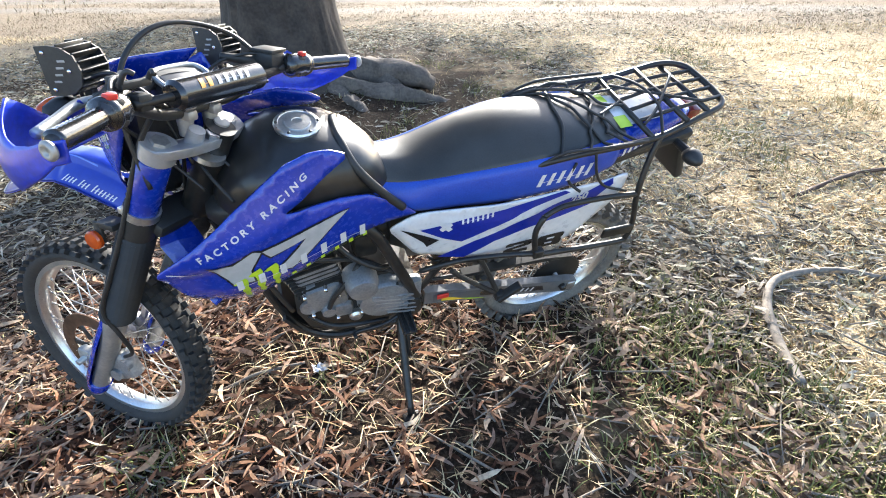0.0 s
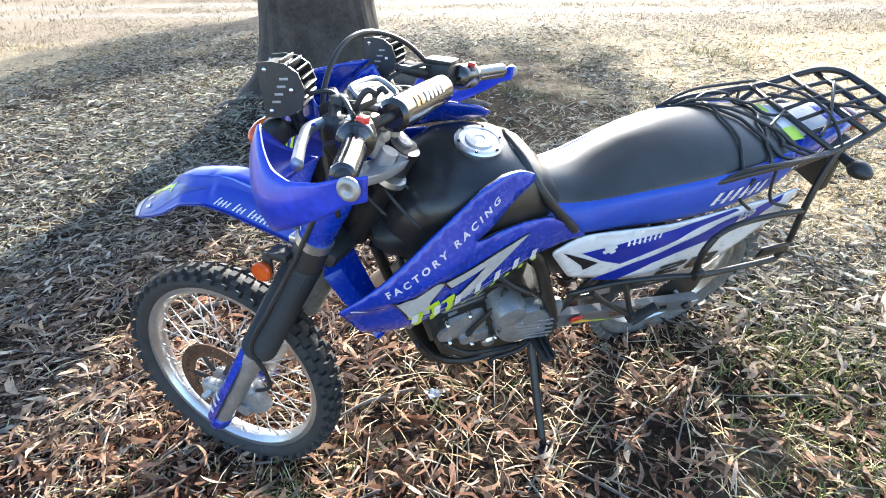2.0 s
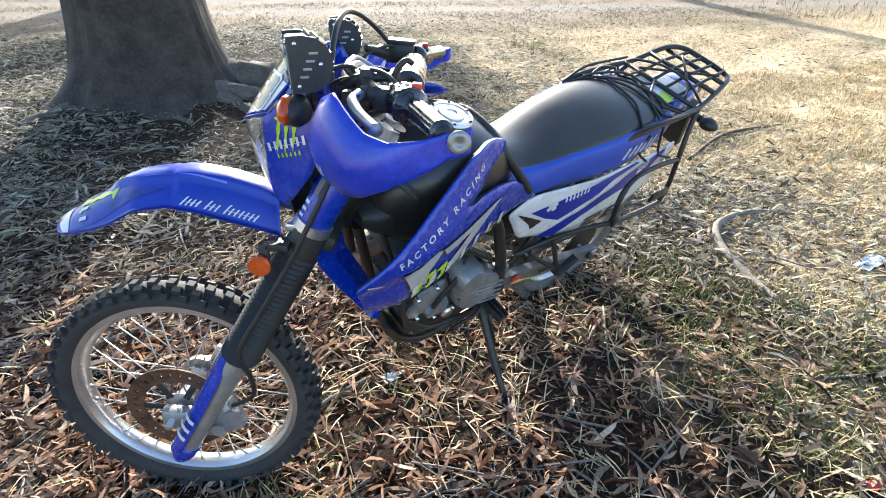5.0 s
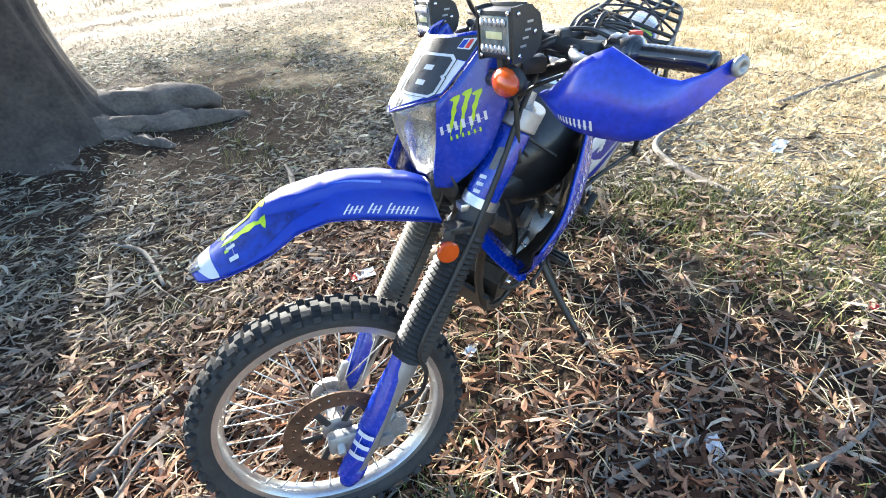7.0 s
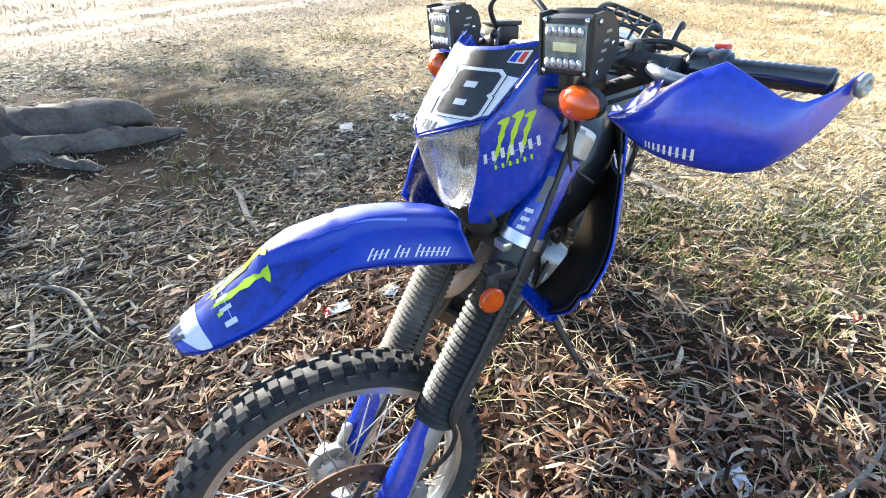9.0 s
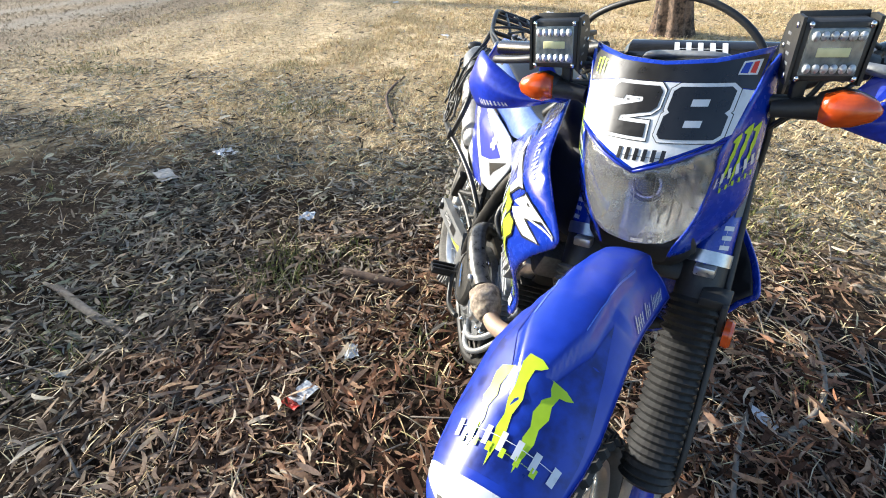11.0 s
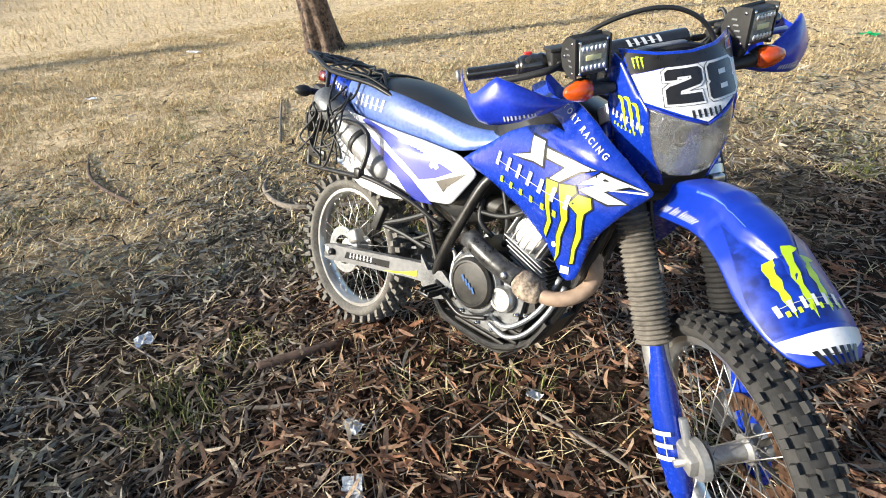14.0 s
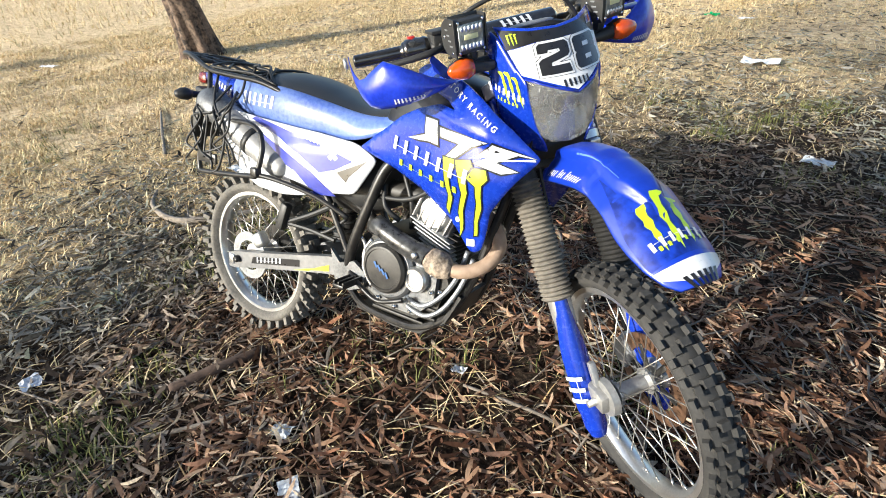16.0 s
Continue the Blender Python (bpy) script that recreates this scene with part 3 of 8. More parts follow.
def wheel(name, at, bead, out, half, count, rows, block_h, rim_half, hub_r, spokes, rubber):
    hub = [(0.012, -0.055), (hub_r, -0.05), (hub_r, -0.042), (hub_r * 0.62, -0.036), (hub_r * 0.55, 0), (hub_r * 0.62, 0.036), (hub_r, 0.042), (hub_r, 0.05), (0.012, 0.055)]
    w = solid(name, lathe(hub, 36), ALLOY_DULL, bike, "spoked wheel with knobbly tyre", at)
    part("tyre", tyre_geo(bead, out, half, block_h), rubber, w, "worn knobbly off-road tyre")
    tread(w, out, count, rows, block_h, rubber)
    solid("rim", rim_geo(bead, rim_half), ALLOY, w, "scuffed bright alloy rim")
    kinds = []
    for s in (1, -1):
        for lead in (1, -1):
            a = lead * radians(32)
            p0 = (hub_r * 0.93 * math.cos(a), s * 0.046, hub_r * 0.93 * math.sin(a))
            p1 = (bead - 0.018, s * 0.006, 0)
            g = tube([p0, p1], 0.0017, 5, straight=True)
            nip = tube([tuple(Vector(p1).lerp(Vector(p0), 0.07)), p1], 0.0032, 5, straight=True)
            kinds.append(mesh_of("spoke", *geo_join(g, nip)))
    for i in range(spokes):
        part("spoke", kinds[i % 4], SPOKE, w, at=Matrix.Rotation(2 * math.pi * i / spokes, 4, "Y"))
    axle = lathe([(0.009, -0.125), (0.009, 0.125)], 14)
    part("axle", axle, ALLOY_DULL, w)
    return w


FRONT_AT = STEER @ Matrix.Translation((1.44, 0, 0.325))
front_rows = [(0.0, 0.0, 0.024, 0.020, 0.0), (0.0225, 0.36, 0.016, 0.022, 0.003), (0.0375, 0.85, 0.014, 0.019, 0.011)]
front = wheel("front_wheel", FRONT_AT, 0.272, 0.335, 0.042, 48, front_rows, 0.0135, 0.025, 0.035, 36, RUBBER)
sharpen(part("brake_disc", disc_geo(0.085, 0.125, 0.062), RUST, front, "rusty drilled brake disc"))
for a in [i * math.pi / 3 for i in range(6)]:
    part("disc_carrier_arm", block(0.065 * math.cos(a), 0.060, 0.065 * math.sin(a), 0.016, 0.006, 0.06, 0.002, Matrix.Rotation(math.pi / 2 - a, 4, "Y")), ENGINE_BLACK, front)
rear_rows = [(0.0, 0.0, 0.034, 0.022, 0.0), (0.030, 0.18, 0.022, 0.020, 0.002), (0.050, 0.38, 0.018, 0.019, 0.004)]
rear = wheel("rear_wheel", Matrix.Translation((-0.035, 0, 0.283)), 0.244, 0.322, 0.056, 34, rear_rows, 0.029, 0.031, 0.042, 36, RUBBER_DUSTY)
sharpen(part("brake_disc", disc_geo(0.060, 0.095, -0.068), CAST, rear, "worn steel brake disc"))


def sprocket_geo(r, teeth, h):
    rings = []
    for hh in (h - 0.003, h + 0.003):
        rings.append([((r + (0.006 if j % 4 in (0, 1) else 0)) * math.cos(2 * math.pi * j / (teeth * 4)), hh, (r + (0.006 if j % 4 in (0, 1) else 0)) * math.sin(2 * math.pi * j / (teeth * 4))) for j in range(teeth * 4)])
    return loft(rings)


solid("sprocket", sprocket_geo(0.095, 45, 0.062), STEEL_BLACK, rear, "toothed rear sprocket")

# ---- fork, in the straight-ahead position, then turned with the bars ----
def fork_x(z):
    return 1.44 - 0.505 * (z - 0.19)


def fork_pt(z, y, dx=0.0):
    return (fork_x(z) + dx, y, z)


for s in (1, -1):
    y = 0.096 * s
    leg = solid("fork_slider", geo_join(tube([fork_pt(0.20, y), fork_pt(0.23, y), fork_pt(0.42, y), fork_pt(0.50, y), fork_pt(0.54, y)], [0.020, 0.025, 0.026, 0.030, 0.030], 16, 4),
                block(1.425, y * 0.92, 0.325, 0.085, 0.030, 0.055, 0.010)), ALLOY_DULL, bike, "grey alloy fork slider", STEER)
    rings = []
    a0, a1 = Vector(fork_pt(0.22, y)), Vector(fork_pt(0.535, y))
    axis = (a1 - a0).normalized()
    front_dir = (Vector((1, 0, 0)) - axis * axis.x).normalized()
    for i in range(13):
        t = i / 12
        c = a0.lerp(a1, t)
        w = 1.15 * (0.6 + 0.4 * smooth01(t * 5)) * (1 - 0.45 * smooth01((t - 0.55) / 0.45))
        ring = []
        for j in range(11):
            a = radians(-78 + 156 * j / 10) * (1 if t < 0.6 else 1 - 0.3 * (t - 0.6))
            r = 0.031 + 0.004 * math.cos(a)
            ring.append(c + front_dir * r * math.cos(a) * 1.1 + Vector((0, 1, 0)) * (r * math.sin(a) * w + s * 0.004))
        rings.append(ring)
    gv_, gf_ = loft(rings, False, False)
    guard = part("fork_guard", geo_join((gv_, gf_), tube([tuple(a0 - axis * 0.028 + front_dir * 0.004), tuple(a0 + front_dir * 0.003), tuple(a0 + axis * 0.03 + front_dir * 0.002)], [0.020, 0.030, 0.031], 14, 4)), BLUE, leg, "scratched blue plastic fork guard")
    # plain marks for the model lettering on the guard
    def on_guard(u, v, d, a0=a0, axis=axis, front_dir=front_dir, s=s):
        ang = u / 0.036
        r = 0.0378 + 0.003 * math.cos(ang) - d
        return tuple(a0 + axis * v + front_dir * r * math.cos(ang) * 1.06 + Vector((0, 1, 0)) * (r * math.sin(ang) * 1.16 + s * 0.004))
    word = bars((s * 0.010, 0.080), (0, 1), 3, 0.018, 0.034, 0.012, flip=s > 0, lean=0.15)
    part("word_mark", decal(word, on_guard), WHITE, guard, "white word mark as three plain bars")
    # bellows
    n_fold = 25 if s > 0 else 27
    pts, rad = [], []
    for i in range(n_fold * 2 + 1):
        z = 0.535 + (0.815 - 0.535) * i / (n_fold * 2)
        pts.append(fork_pt(z, y))
        rad.append(((0.0430 if i % 2 else 0.0368) if s > 0 else (0.0435 if i % 2 else 0.0352)) * (1 - 0.06 * i / (n_fold * 2)))
    part("fork_gaiter", tube(pts, rad, 24, straight=True), GAITER_DARK if s > 0 else GAITER, bike, "black ribbed rubber fork gaiter" if s > 0 else "pale grey-brown ribbed rubber fork gaiter", STEER, smooth=False)
    solid("fork_tube", tube([fork_pt(0.80, y), fork_pt(1.03, y)], 0.0235, 16, straight=True), ALLOY_DULL, bike, "", STEER)
    up_guard = part("fork_tube_cover", tube([fork_pt(0.862, y, 0.004), fork_pt(0.87, y, 0.004), fork_pt(1.006, y, 0.004), fork_pt(1.010, y, 0.004)], [0.031, 0.034, 0.034, 0.031], 18, straight=True), BLUE, bike, "blue upper fork tube cover", STEER)
    b0 = Vector(fork_pt(0.87, y, 0.004))
    def on_tube(u, v, d, b0=b0, axis=axis, front_dir=front_dir):
        ang = u / 0.034
        r = 0.0342 - d
        return tuple(b0 + axis * v + front_dir * r * math.cos(ang) + Vector((0, 1, 0)) * r * math.sin(ang))
    part("word_mark", decal(bars((s * 0.014, 0.020), (0, 1), 3, 0.010, 0.014, 0.005, flip=s > 0, lean=0.15, fill=0.7), on_tube), WHITE, up_guard)
    part("grey_stripe", decal([[(s * 0.024, 0.072), (s * 0.036, 0.076), (s * 0.036, 0.120), (s * 0.024, 0.116)]], on_tube), GREY_DECAL, up_guard)
solid("lower_triple_clamp", geo_join(block(fork_x(0.84) - 0.02, 0, 0.84, 0.075, 0.19, 0.038, 0.012, Matrix.Rotation(-RAKE, 4, "Y")), *[tube([fork_pt(0.815, 0.096 * s), fork_pt(0.865, 0.096 * s)], 0.036, 16, straight=True) for s in (1, -1)]), BLACK, bike, "", STEER)
CLAMP_EDGE = [(0.026, 0.118), (-0.010, 0.134), (-0.040, 0.112), (-0.058, 0.070), (-0.066, 0.025), (-0.066, -0.025), (-0.058, -0.070), (-0.040, -0.112), (-0.010, -0.134), (0.026, -0.118), (0.030, -0.085), (0.008, -0.060), (-0.006, -0.030), (-0.006, 0.030), (0.008, 0.060), (0.030, 0.085)]
plate = rounded(soft_outline(CLAMP_EDGE, 0.4, 0.02), 0.012)
solid("upper_triple_clamp", geo_join(loft([[(fork_x(z) + dx * k, y * k, z) for dx, y in plate] for z, k in ((1.014, 0.985), (1.016, 1.0), (1.034, 1.0), (1.036, 0.985))]), *[tube([fork_pt(1.010, 0.096 * s), fork_pt(1.012, 0.096 * s), fork_pt(1.042, 0.096 * s), fork_pt(1.044, 0.096 * s)], [0.034, 0.036, 0.036, 0.033], 24, straight=True) for s in (1, -1)], *[tube([fork_pt(1.03, 0.036 * s, -0.03), fork_pt(1.062, 0.036 * s, -0.03)], [0.019, 0.016], 16, straight=True) for s in (1, -1)]), CLAMP, bike, "pale cast top clamp", STEER)
solid("stem_nut", geo_join(tube([fork_pt(1.034, 0, -0.045), fork_pt(1.050, 0, -0.045)], 0.017, 6, straight=True), tube([fork_pt(0.992, 0, -0.048), fork_pt(1.002, 0, -0.048)], [0.036, 0.034], 24, straight=True)), ALLOY, bike, "bright steering stem nut and bearing ring", STEER)
for s in (1, -1):
    solid("fork_cap", tube([fork_pt(1.040, 0.096 * s), fork_pt(1.050, 0.096 * s)], [0.022, 0.018], 6, straight=True), ALLOY_DULL, bike, "", STEER)
    solid("hose_clamp", geo_join(tube([fork_pt(0.866, 0.096 * s, 0.003), fork_pt(0.884, 0.096 * s, 0.003)], 0.0375, 18, straight=True), block(fork_x(0.875) + 0.042, 0.096 * s + 0.004, 0.872, 0.02, 0.03, 0.016, 0.003)), ALLOY, bike, "bright alloy tube clamp", STEER)
solid("steering_head", tube([fork_pt(0.83, 0, -0.05), fork_pt(1.05, 0, -0.05)], 0.032, 16, straight=True), STEEL_BLACK, bike)
solid("brake_caliper", geo_join(block(1.325, 0.072, 0.325, 0.075, 0.045, 0.09, 0.014, Matrix.Rotation(radians(25), 4, "Y")), block(1.36, 0.082, 0.29, 0.05, 0.03, 0.04, 0.010), tube([(1.30, 0.10, 0.345), (1.30, 0.082, 0.345)], 0.018, 14, straight=True), tube([(1.335, 0.104, 0.30), (1.335, 0.082, 0.30)], 0.018, 14, straight=True)), CAST, bike, "grey brake caliper", STEER)
part("brake_hose", tube([(1.30, 0.085, 0.37), (1.245, 0.10, 0.42), (1.235, 0.125, 0.50), (1.25, 0.140, 0.58), (1.19, 0.140, 0.70), (1.13, 0.135, 0.82), (1.08, 0.13, 0.93), (1.03, 0.12, 1.05), (0.98, 0.10, 1.13)], 0.0055, 8, 5), BLACK, bike, "black brake hose along the fork", STEER)
part("speedometer_cable", tube([(1.39, -0.075, 0.33), (1.32, -0.07, 0.42), (1.22, -0.06, 0.62), (1.13, -0.05, 0.82), (1.08, -0.03, 1.0)], 0.0045, 8, 5), BLACK, bike, "", STEER)
sd = solid("speedometer_drive", geo_join(lathe([(0.03, -0.082), (0.048, -0.080), (0.050, -0.062), (0.03, -0.060)], 24, (1.44, 0, 0.325)), block(1.405, -0.082, 0.37, 0.02, 0.018, 0.08, 0.005, Matrix.Rotation(radians(-27), 4, "Y"))), ALLOY_DULL, bike, "grey speedometer drive at the hub", STEER)
solid("side_reflector", lathe([(0.006, 0.0), (0.021, 0.002), (0.022, 0.010), (0.019, 0.014), (0.004, 0.015)], 24, (fork_x(0.80) + 0.055, 0.145, 0.806)), AMBER, bike, "round amber side reflector", STEER)
solid("reflector_bracket", geo_join(block(fork_x(0.80) + 0.048, 0.141, 0.822, 0.02, 0.008, 0.05, 0.002), block(fork_x(0.83) + 0.040, 0.125, 0.842, 0.045, 0.04, 0.014, 0.002)), BLACK, bike, "", STEER)

# ---- front mudguard ----
FENDER = [  # x, centre height, edge height, half width
    (1.180, 0.885, 0.828, 0.060), (1.22, 0.902, 0.838, 0.061), (1.28, 0.916, 0.852, 0.063), (1.34, 0.921, 0.866, 0.066), (1.40, 0.916, 0.874, 0.071), (1.46, 0.902, 0.862, 0.077), (1.514, 0.877, 0.828, 0.079), (1.55, 0.857, 0.812, 0.077), (1.594, 0.829, 0.795, 0.070), (1.630, 0.805, 0.783, 0.057), (1.652, 0.789, 0.778, 0.040)]


def fender_at(u, v, d=0.0):
    """u runs along, v across (-1 to 1)."""
    k = min(len(FENDER) - 2, max(0, int(np.searchsorted([q[0] for q in FENDER], u) - 1)))
    a, b = FENDER[k], FENDER[k + 1]
    t = (u - a[0]) / (b[0] - a[0])
    zc, ze, w = (a[i] + (b[i] - a[i]) * t for i in (1, 2, 3))
    drop = abs(v) ** (3.2 if u < 1.38 else 2.2)
    ridge = 0.015 * smooth01((0.56 - abs(v) + min(0.0, 1.44 - u) * 4.2) / 0.09) * smooth01((1.55 - u) / 0.06)
    return (u - 0.012 * drop, w * v * (1 + 0.06 * abs(v)) - 0.03 * max(0.0, u - 1.30), zc - (zc - ze) * drop + ridge - d)


nu, nv = 60, 44
fv, ff = [], []
for d in (0, 0.004):
    for i in range(nu + 1):
        for j in range(nv + 1):
            fv.append(fender_at(1.180 + (1.652 - 1.180) * i / nu, -1 + 2 * j / nv, d))
one = (nu + 1) * (nv + 1)
for i in range(nu):
    for j in range(nv):
        q = (i * (nv + 1) + j, i * (nv + 1) + j + 1, (i + 1) * (nv + 1) + j + 1, (i + 1) * (nv + 1) + j)
        ff.append(q)
        ff.append(tuple(one + k for k in reversed(q)))
for i in range(nu):
    for j in (0, nv):
        a, b = i * (nv + 1) + j, (i + 1) * (nv + 1) + j
        ff.append((a, b, one + b, one + a))
for j in range(nv):
    for i in (0, nu):
        a, b = i * (nv + 1) + j, i * (nv + 1) + j + 1
        ff.append((a, b, one + b, one + a))
fender = part("front_mudguard", (fv, ff), FENDER_BLUE, bike, "long glossy blue front mudguard with stickers", STEER)


def on_fender(u, v, d):
    """u across, v along, both in metres."""
    w = 0.072
    p = fender_at(v, max(-1, min(1, u / w)), 0)
    return (p[0] - d * 0.45, p[1], p[2] - d * 0.9)


def claws(cx, cz, size, ax=(1, 0), up=(0, 1)):
    """Three ragged upright strokes."""
    stroke = [(-0.18, 0.49), (-0.09, 0.54), (0.07, 0.56), (0.105, 0.46), (0.08, 0.24), (0.105, 0.12), (0.06, -0.04), (0.08, -0.18), (0.05, -0.34), (0.02, -0.56), (-0.02, -0.34), (-0.045, -0.18), (-0.02, -0.02), (-0.06, 0.14), (-0.03, 0.28), (-0.055, 0.42), (-0.12, 0.44)]
    ax, up = Vector(ax), Vector(up)
    out = []
    for off, sc in ((-0.30, 0.88), (0.0, 1.0), (0.30, 0.86)):
        out.append([tuple(Vector((cx, cz)) + ax * (off + x) * size + up * y * sc * size) for x, y in stroke])
    return out


part("dark_print", decal([[(-0.066, 1.535), (-0.056, 1.455), (-0.047, 1.395), (-0.042, 1.455), (-0.024, 1.500), (0.0, 1.512), (0.024, 1.500), (0.042, 1.455), (0.047, 1.395), (0.056, 1.455), (0.066, 1.535), (0.070, 1.603), (-0.070, 1.603)]], on_fender, 0.0010), CAMO, fender, "dark blue printed front half")
for sgn in (1, -1):
    part("print_line", decal([[(sgn * x, y) for x, y in ((0.030, 1.44), (0.034, 1.36), (0.036, 1.28), (0.0372, 1.28), (0.0352, 1.36), (0.0312, 1.441))]], on_fender, 0.0012), PALE_BLUE, fender)
part("white_tip", decal([soft_outline([(-0.078, 1.606), (-0.04, 1.611), (0.04, 1.611), (0.078, 1.606), (0.070, 1.628), (0.040, 1.643), (-0.040, 1.643), (-0.070, 1.625)])], on_fender, 0.0014), WHITE, fender, "white sticker at the tip")
part("word_mark", decal(bars((0.046, 1.634), (-1, 0), 6, 0.0118, 0.022, 0.0045, flip=True, lean=0.0, fill=0.8), on_fender, 0.0028), BLACK_DECAL, fender, "dark word mark as six plain bars")
part("claw_emblem", decal(claws(0, 1.545, 0.092, (-1, 0), (0, -1)), on_fender, 0.0016), GREEN, fender, "green emblem of three ragged strokes")
part("white_word", decal(bars((0.060, 1.563), (-1, 0), 7, 0.0118, 0.017, 0.0055, flip=True, lean=0.0, fill=0.5), on_fender, 0.0028), WHITE, fender)
part("green_word", decal(bars((0.045, 1.576), (-1, 0), 6, 0.0085, 0.008, 0.0075, flip=True, lean=0.0), on_fender, 0.0028), GREEN, fender)


def on_fender_side(s):
    def place(u, v, d):
        # u along x, v height fraction from the edge
        best = fender_at(u, s * (0.80 + 0.16 * (1 - v / 0.05)), 0)
        return (best[0], best[1] - s * d, best[2])
    return place


for s in (1, -1):
    script = dict(flip=s > 0, lean=0.45, fill=0.5, words=(4, 3, 7))
    part("side_script", decal(bars((1.372, 0.006), (-1, 0), 14, 0.0068, 0.040, 0.0026, **script) if s > 0 else bars((1.198, 0.006), (1, 0), 14, 0.0068, 0.040, 0.0026, **script), on_fender_side(s), 0.0016, 0.012), WHITE, fender, "white script mark along the side")

# ---- number board, headlight and cowl ----
def board_at(u, v, d):
    """u across, v height."""
    t = (v - 1.03) / 0.14
    x = 1.246 - 0.092 * t - 4.3 * u * u
    return (x - d, u, v + 0.008)


BOARD = [(-0.098, 1.075), (-0.112, 1.150), (-0.118, 1.178), (-0.06, 1.166), (0.0, 1.162), (0.06, 1.166), (0.118, 1.178), (0.112, 1.150), (0.098, 1.075), (0.045, 1.052), (0.0, 1.034), (-0.045, 1.052)]
board = part("number_board", panel(BOARD, board_at, 0.004, 0.014), BLUE, bike, "white and black front number board with the number 28", STEER)
part("white_field", decal([[(-0.098, 1.079), (-0.108, 1.128), (-0.05, 1.138), (0.05, 1.138), (0.108, 1.128), (0.098, 1.079), (0.045, 1.056), (0.0, 1.038), (-0.045, 1.056)]], board_at), WHITE, board, "white field")
part("black_field", decal([[(-0.109, 1.129), (-0.113, 1.170), (-0.06, 1.161), (0.0, 1.158), (0.06, 1.161), (0.113, 1.170), (0.109, 1.129), (0.05, 1.139), (-0.05, 1.139)]], board_at), BLACK_DECAL, board, "black band along the top")
def bold_digits():
    """The race number in heavy square strokes."""
    two = [(0.0, 0.0), (0.052, 0.0), (0.050, 0.016), (0.019, 0.016), (0.020, 0.022), (0.050, 0.030), (0.055, 0.036), (0.055, 0.054), (0.050, 0.060), (0.006, 0.060), (0.001, 0.055), (0.001, 0.041), (0.017, 0.041), (0.018, 0.046), (0.037, 0.046), (0.038, 0.041), (0.006, 0.031), (0.0, 0.025)]
    eight_out = [(0.004, 0.0), (0.051, 0.0), (0.056, 0.005), (0.056, 0.026), (0.052, 0.030), (0.055, 0.034), (0.055, 0.055), (0.050, 0.060), (0.006, 0.060), (0.001, 0.055), (0.001, 0.034), (0.004, 0.030), (0.0, 0.026), (0.0, 0.005)]
    holes = [[(0.021, 0.014), (0.036, 0.014), (0.036, 0.022), (0.021, 0.022)], [(0.021, 0.038), (0.036, 0.038), (0.036, 0.046), (0.021, 0.046)]]
    return two, eight_out, holes


two, eight, eight_holes = bold_digits()


def to_board(poly, ox):
    return [(0.010 + 1.26 * (x + ox - 0.059) + 0.09 * y, 1.074 + y * 1.0) for x, y in poly]


def grown(poly, d):
    """The outline pushed outwards by d."""
    n = len(poly)
    area = sum(poly[i][0] * poly[(i + 1) % n][1] - poly[(i + 1) % n][0] * poly[i][1] for i in range(n))
    sg = 1 if area > 0 else -1
    out = []
    for i in range(n):
        a, b, c = Vector(poly[i - 1]), Vector(poly[i]), Vector(poly[(i + 1) % n])
        e0, e1 = (b - a).normalized(), (c - b).normalized()
        n0, n1 = Vector((e0.y, -e0.x)) * sg, Vector((e1.y, -e1.x)) * sg
        m_ = (n0 + n1) / max(0.5, 1 + n0.dot(n1))
        out.append(tuple(b + m_ * d))
    return out


digits = [to_board(two, 0.0), to_board(eight, 0.064)]
for i, (grow, m_) in enumerate(((0.0050, BLACK_DECAL), (0.0040, WHITE))):
    for dgt in digits:
        part("number_outline", decal([grown(dgt, grow)], board_at, 0.0022 + 0.0007 * i, 0.012), m_, board)
part("race_number", decal(digits, board_at, 0.0038, 0.012), BLACK_DECAL, board, "bold black number 28")
part("number_counters", decal([to_board(h, 0.064) for h in eight_holes], board_at, 0.0046), WHITE, board)
part("word_mark", decal(bars((-0.026, 1.047), (1, 0), 6, 0.0082, 0.0140, 0.0028, lean=0.0), board_at, 0.0026), BLACK_DECAL, board, "dark word mark as six plain bars")
part("shield_sticker", decal([[(0.086, 1.147), (0.106, 1.146), (0.108, 1.164), (0.089, 1.162)]], board_at, 0.0024), WHITE, board)
part("shield_colours", decal([[(0.088, 1.149), (0.096, 1.148), (0.098, 1.161), (0.091, 1.160)]], board_at, 0.0034), BLUE, board)
part("shield_colours", decal([[(0.098, 1.149), (0.104, 1.148), (0.105, 1.162), (0.100, 1.161)]], board_at, 0.0034), RED, board)
part("claw_emblem", decal(claws(-0.094, 1.149, 0.022, (-1, 0), (0, 1)), board_at, 0.0024), GREEN, board)

HL = [(-0.093, 1.070), (-0.046, 1.049), (0.0, 1.033), (0.046, 1.049), (0.093, 1.070), (0.089, 1.02), (0.079, 0.965), (0.068, 0.934), (0.045, 0.917), (0.0, 0.911), (-0.045, 0.917), (-0.068, 0.934), (-0.079, 0.965), (-0.089, 1.02)]


def lens_at(u, v, d):
    q = max(0.0, 1.034 - v)
    x = 1.241 - (7.2 - 12.0 * q) * u * u - 0.17 * q - 1.45 * q * q - 0.10 * max(0, v - 1.03)
    return (x - d, u, v + 0.008)


def bowl_at(u, v, d):
    r = math.hypot(u, (v - 0.988) * 0.9)
    x = 1.140 + 0.62 * r - d
    return (min(x, lens_at(u, v, 0.010)[0]), u, v + 0.008)


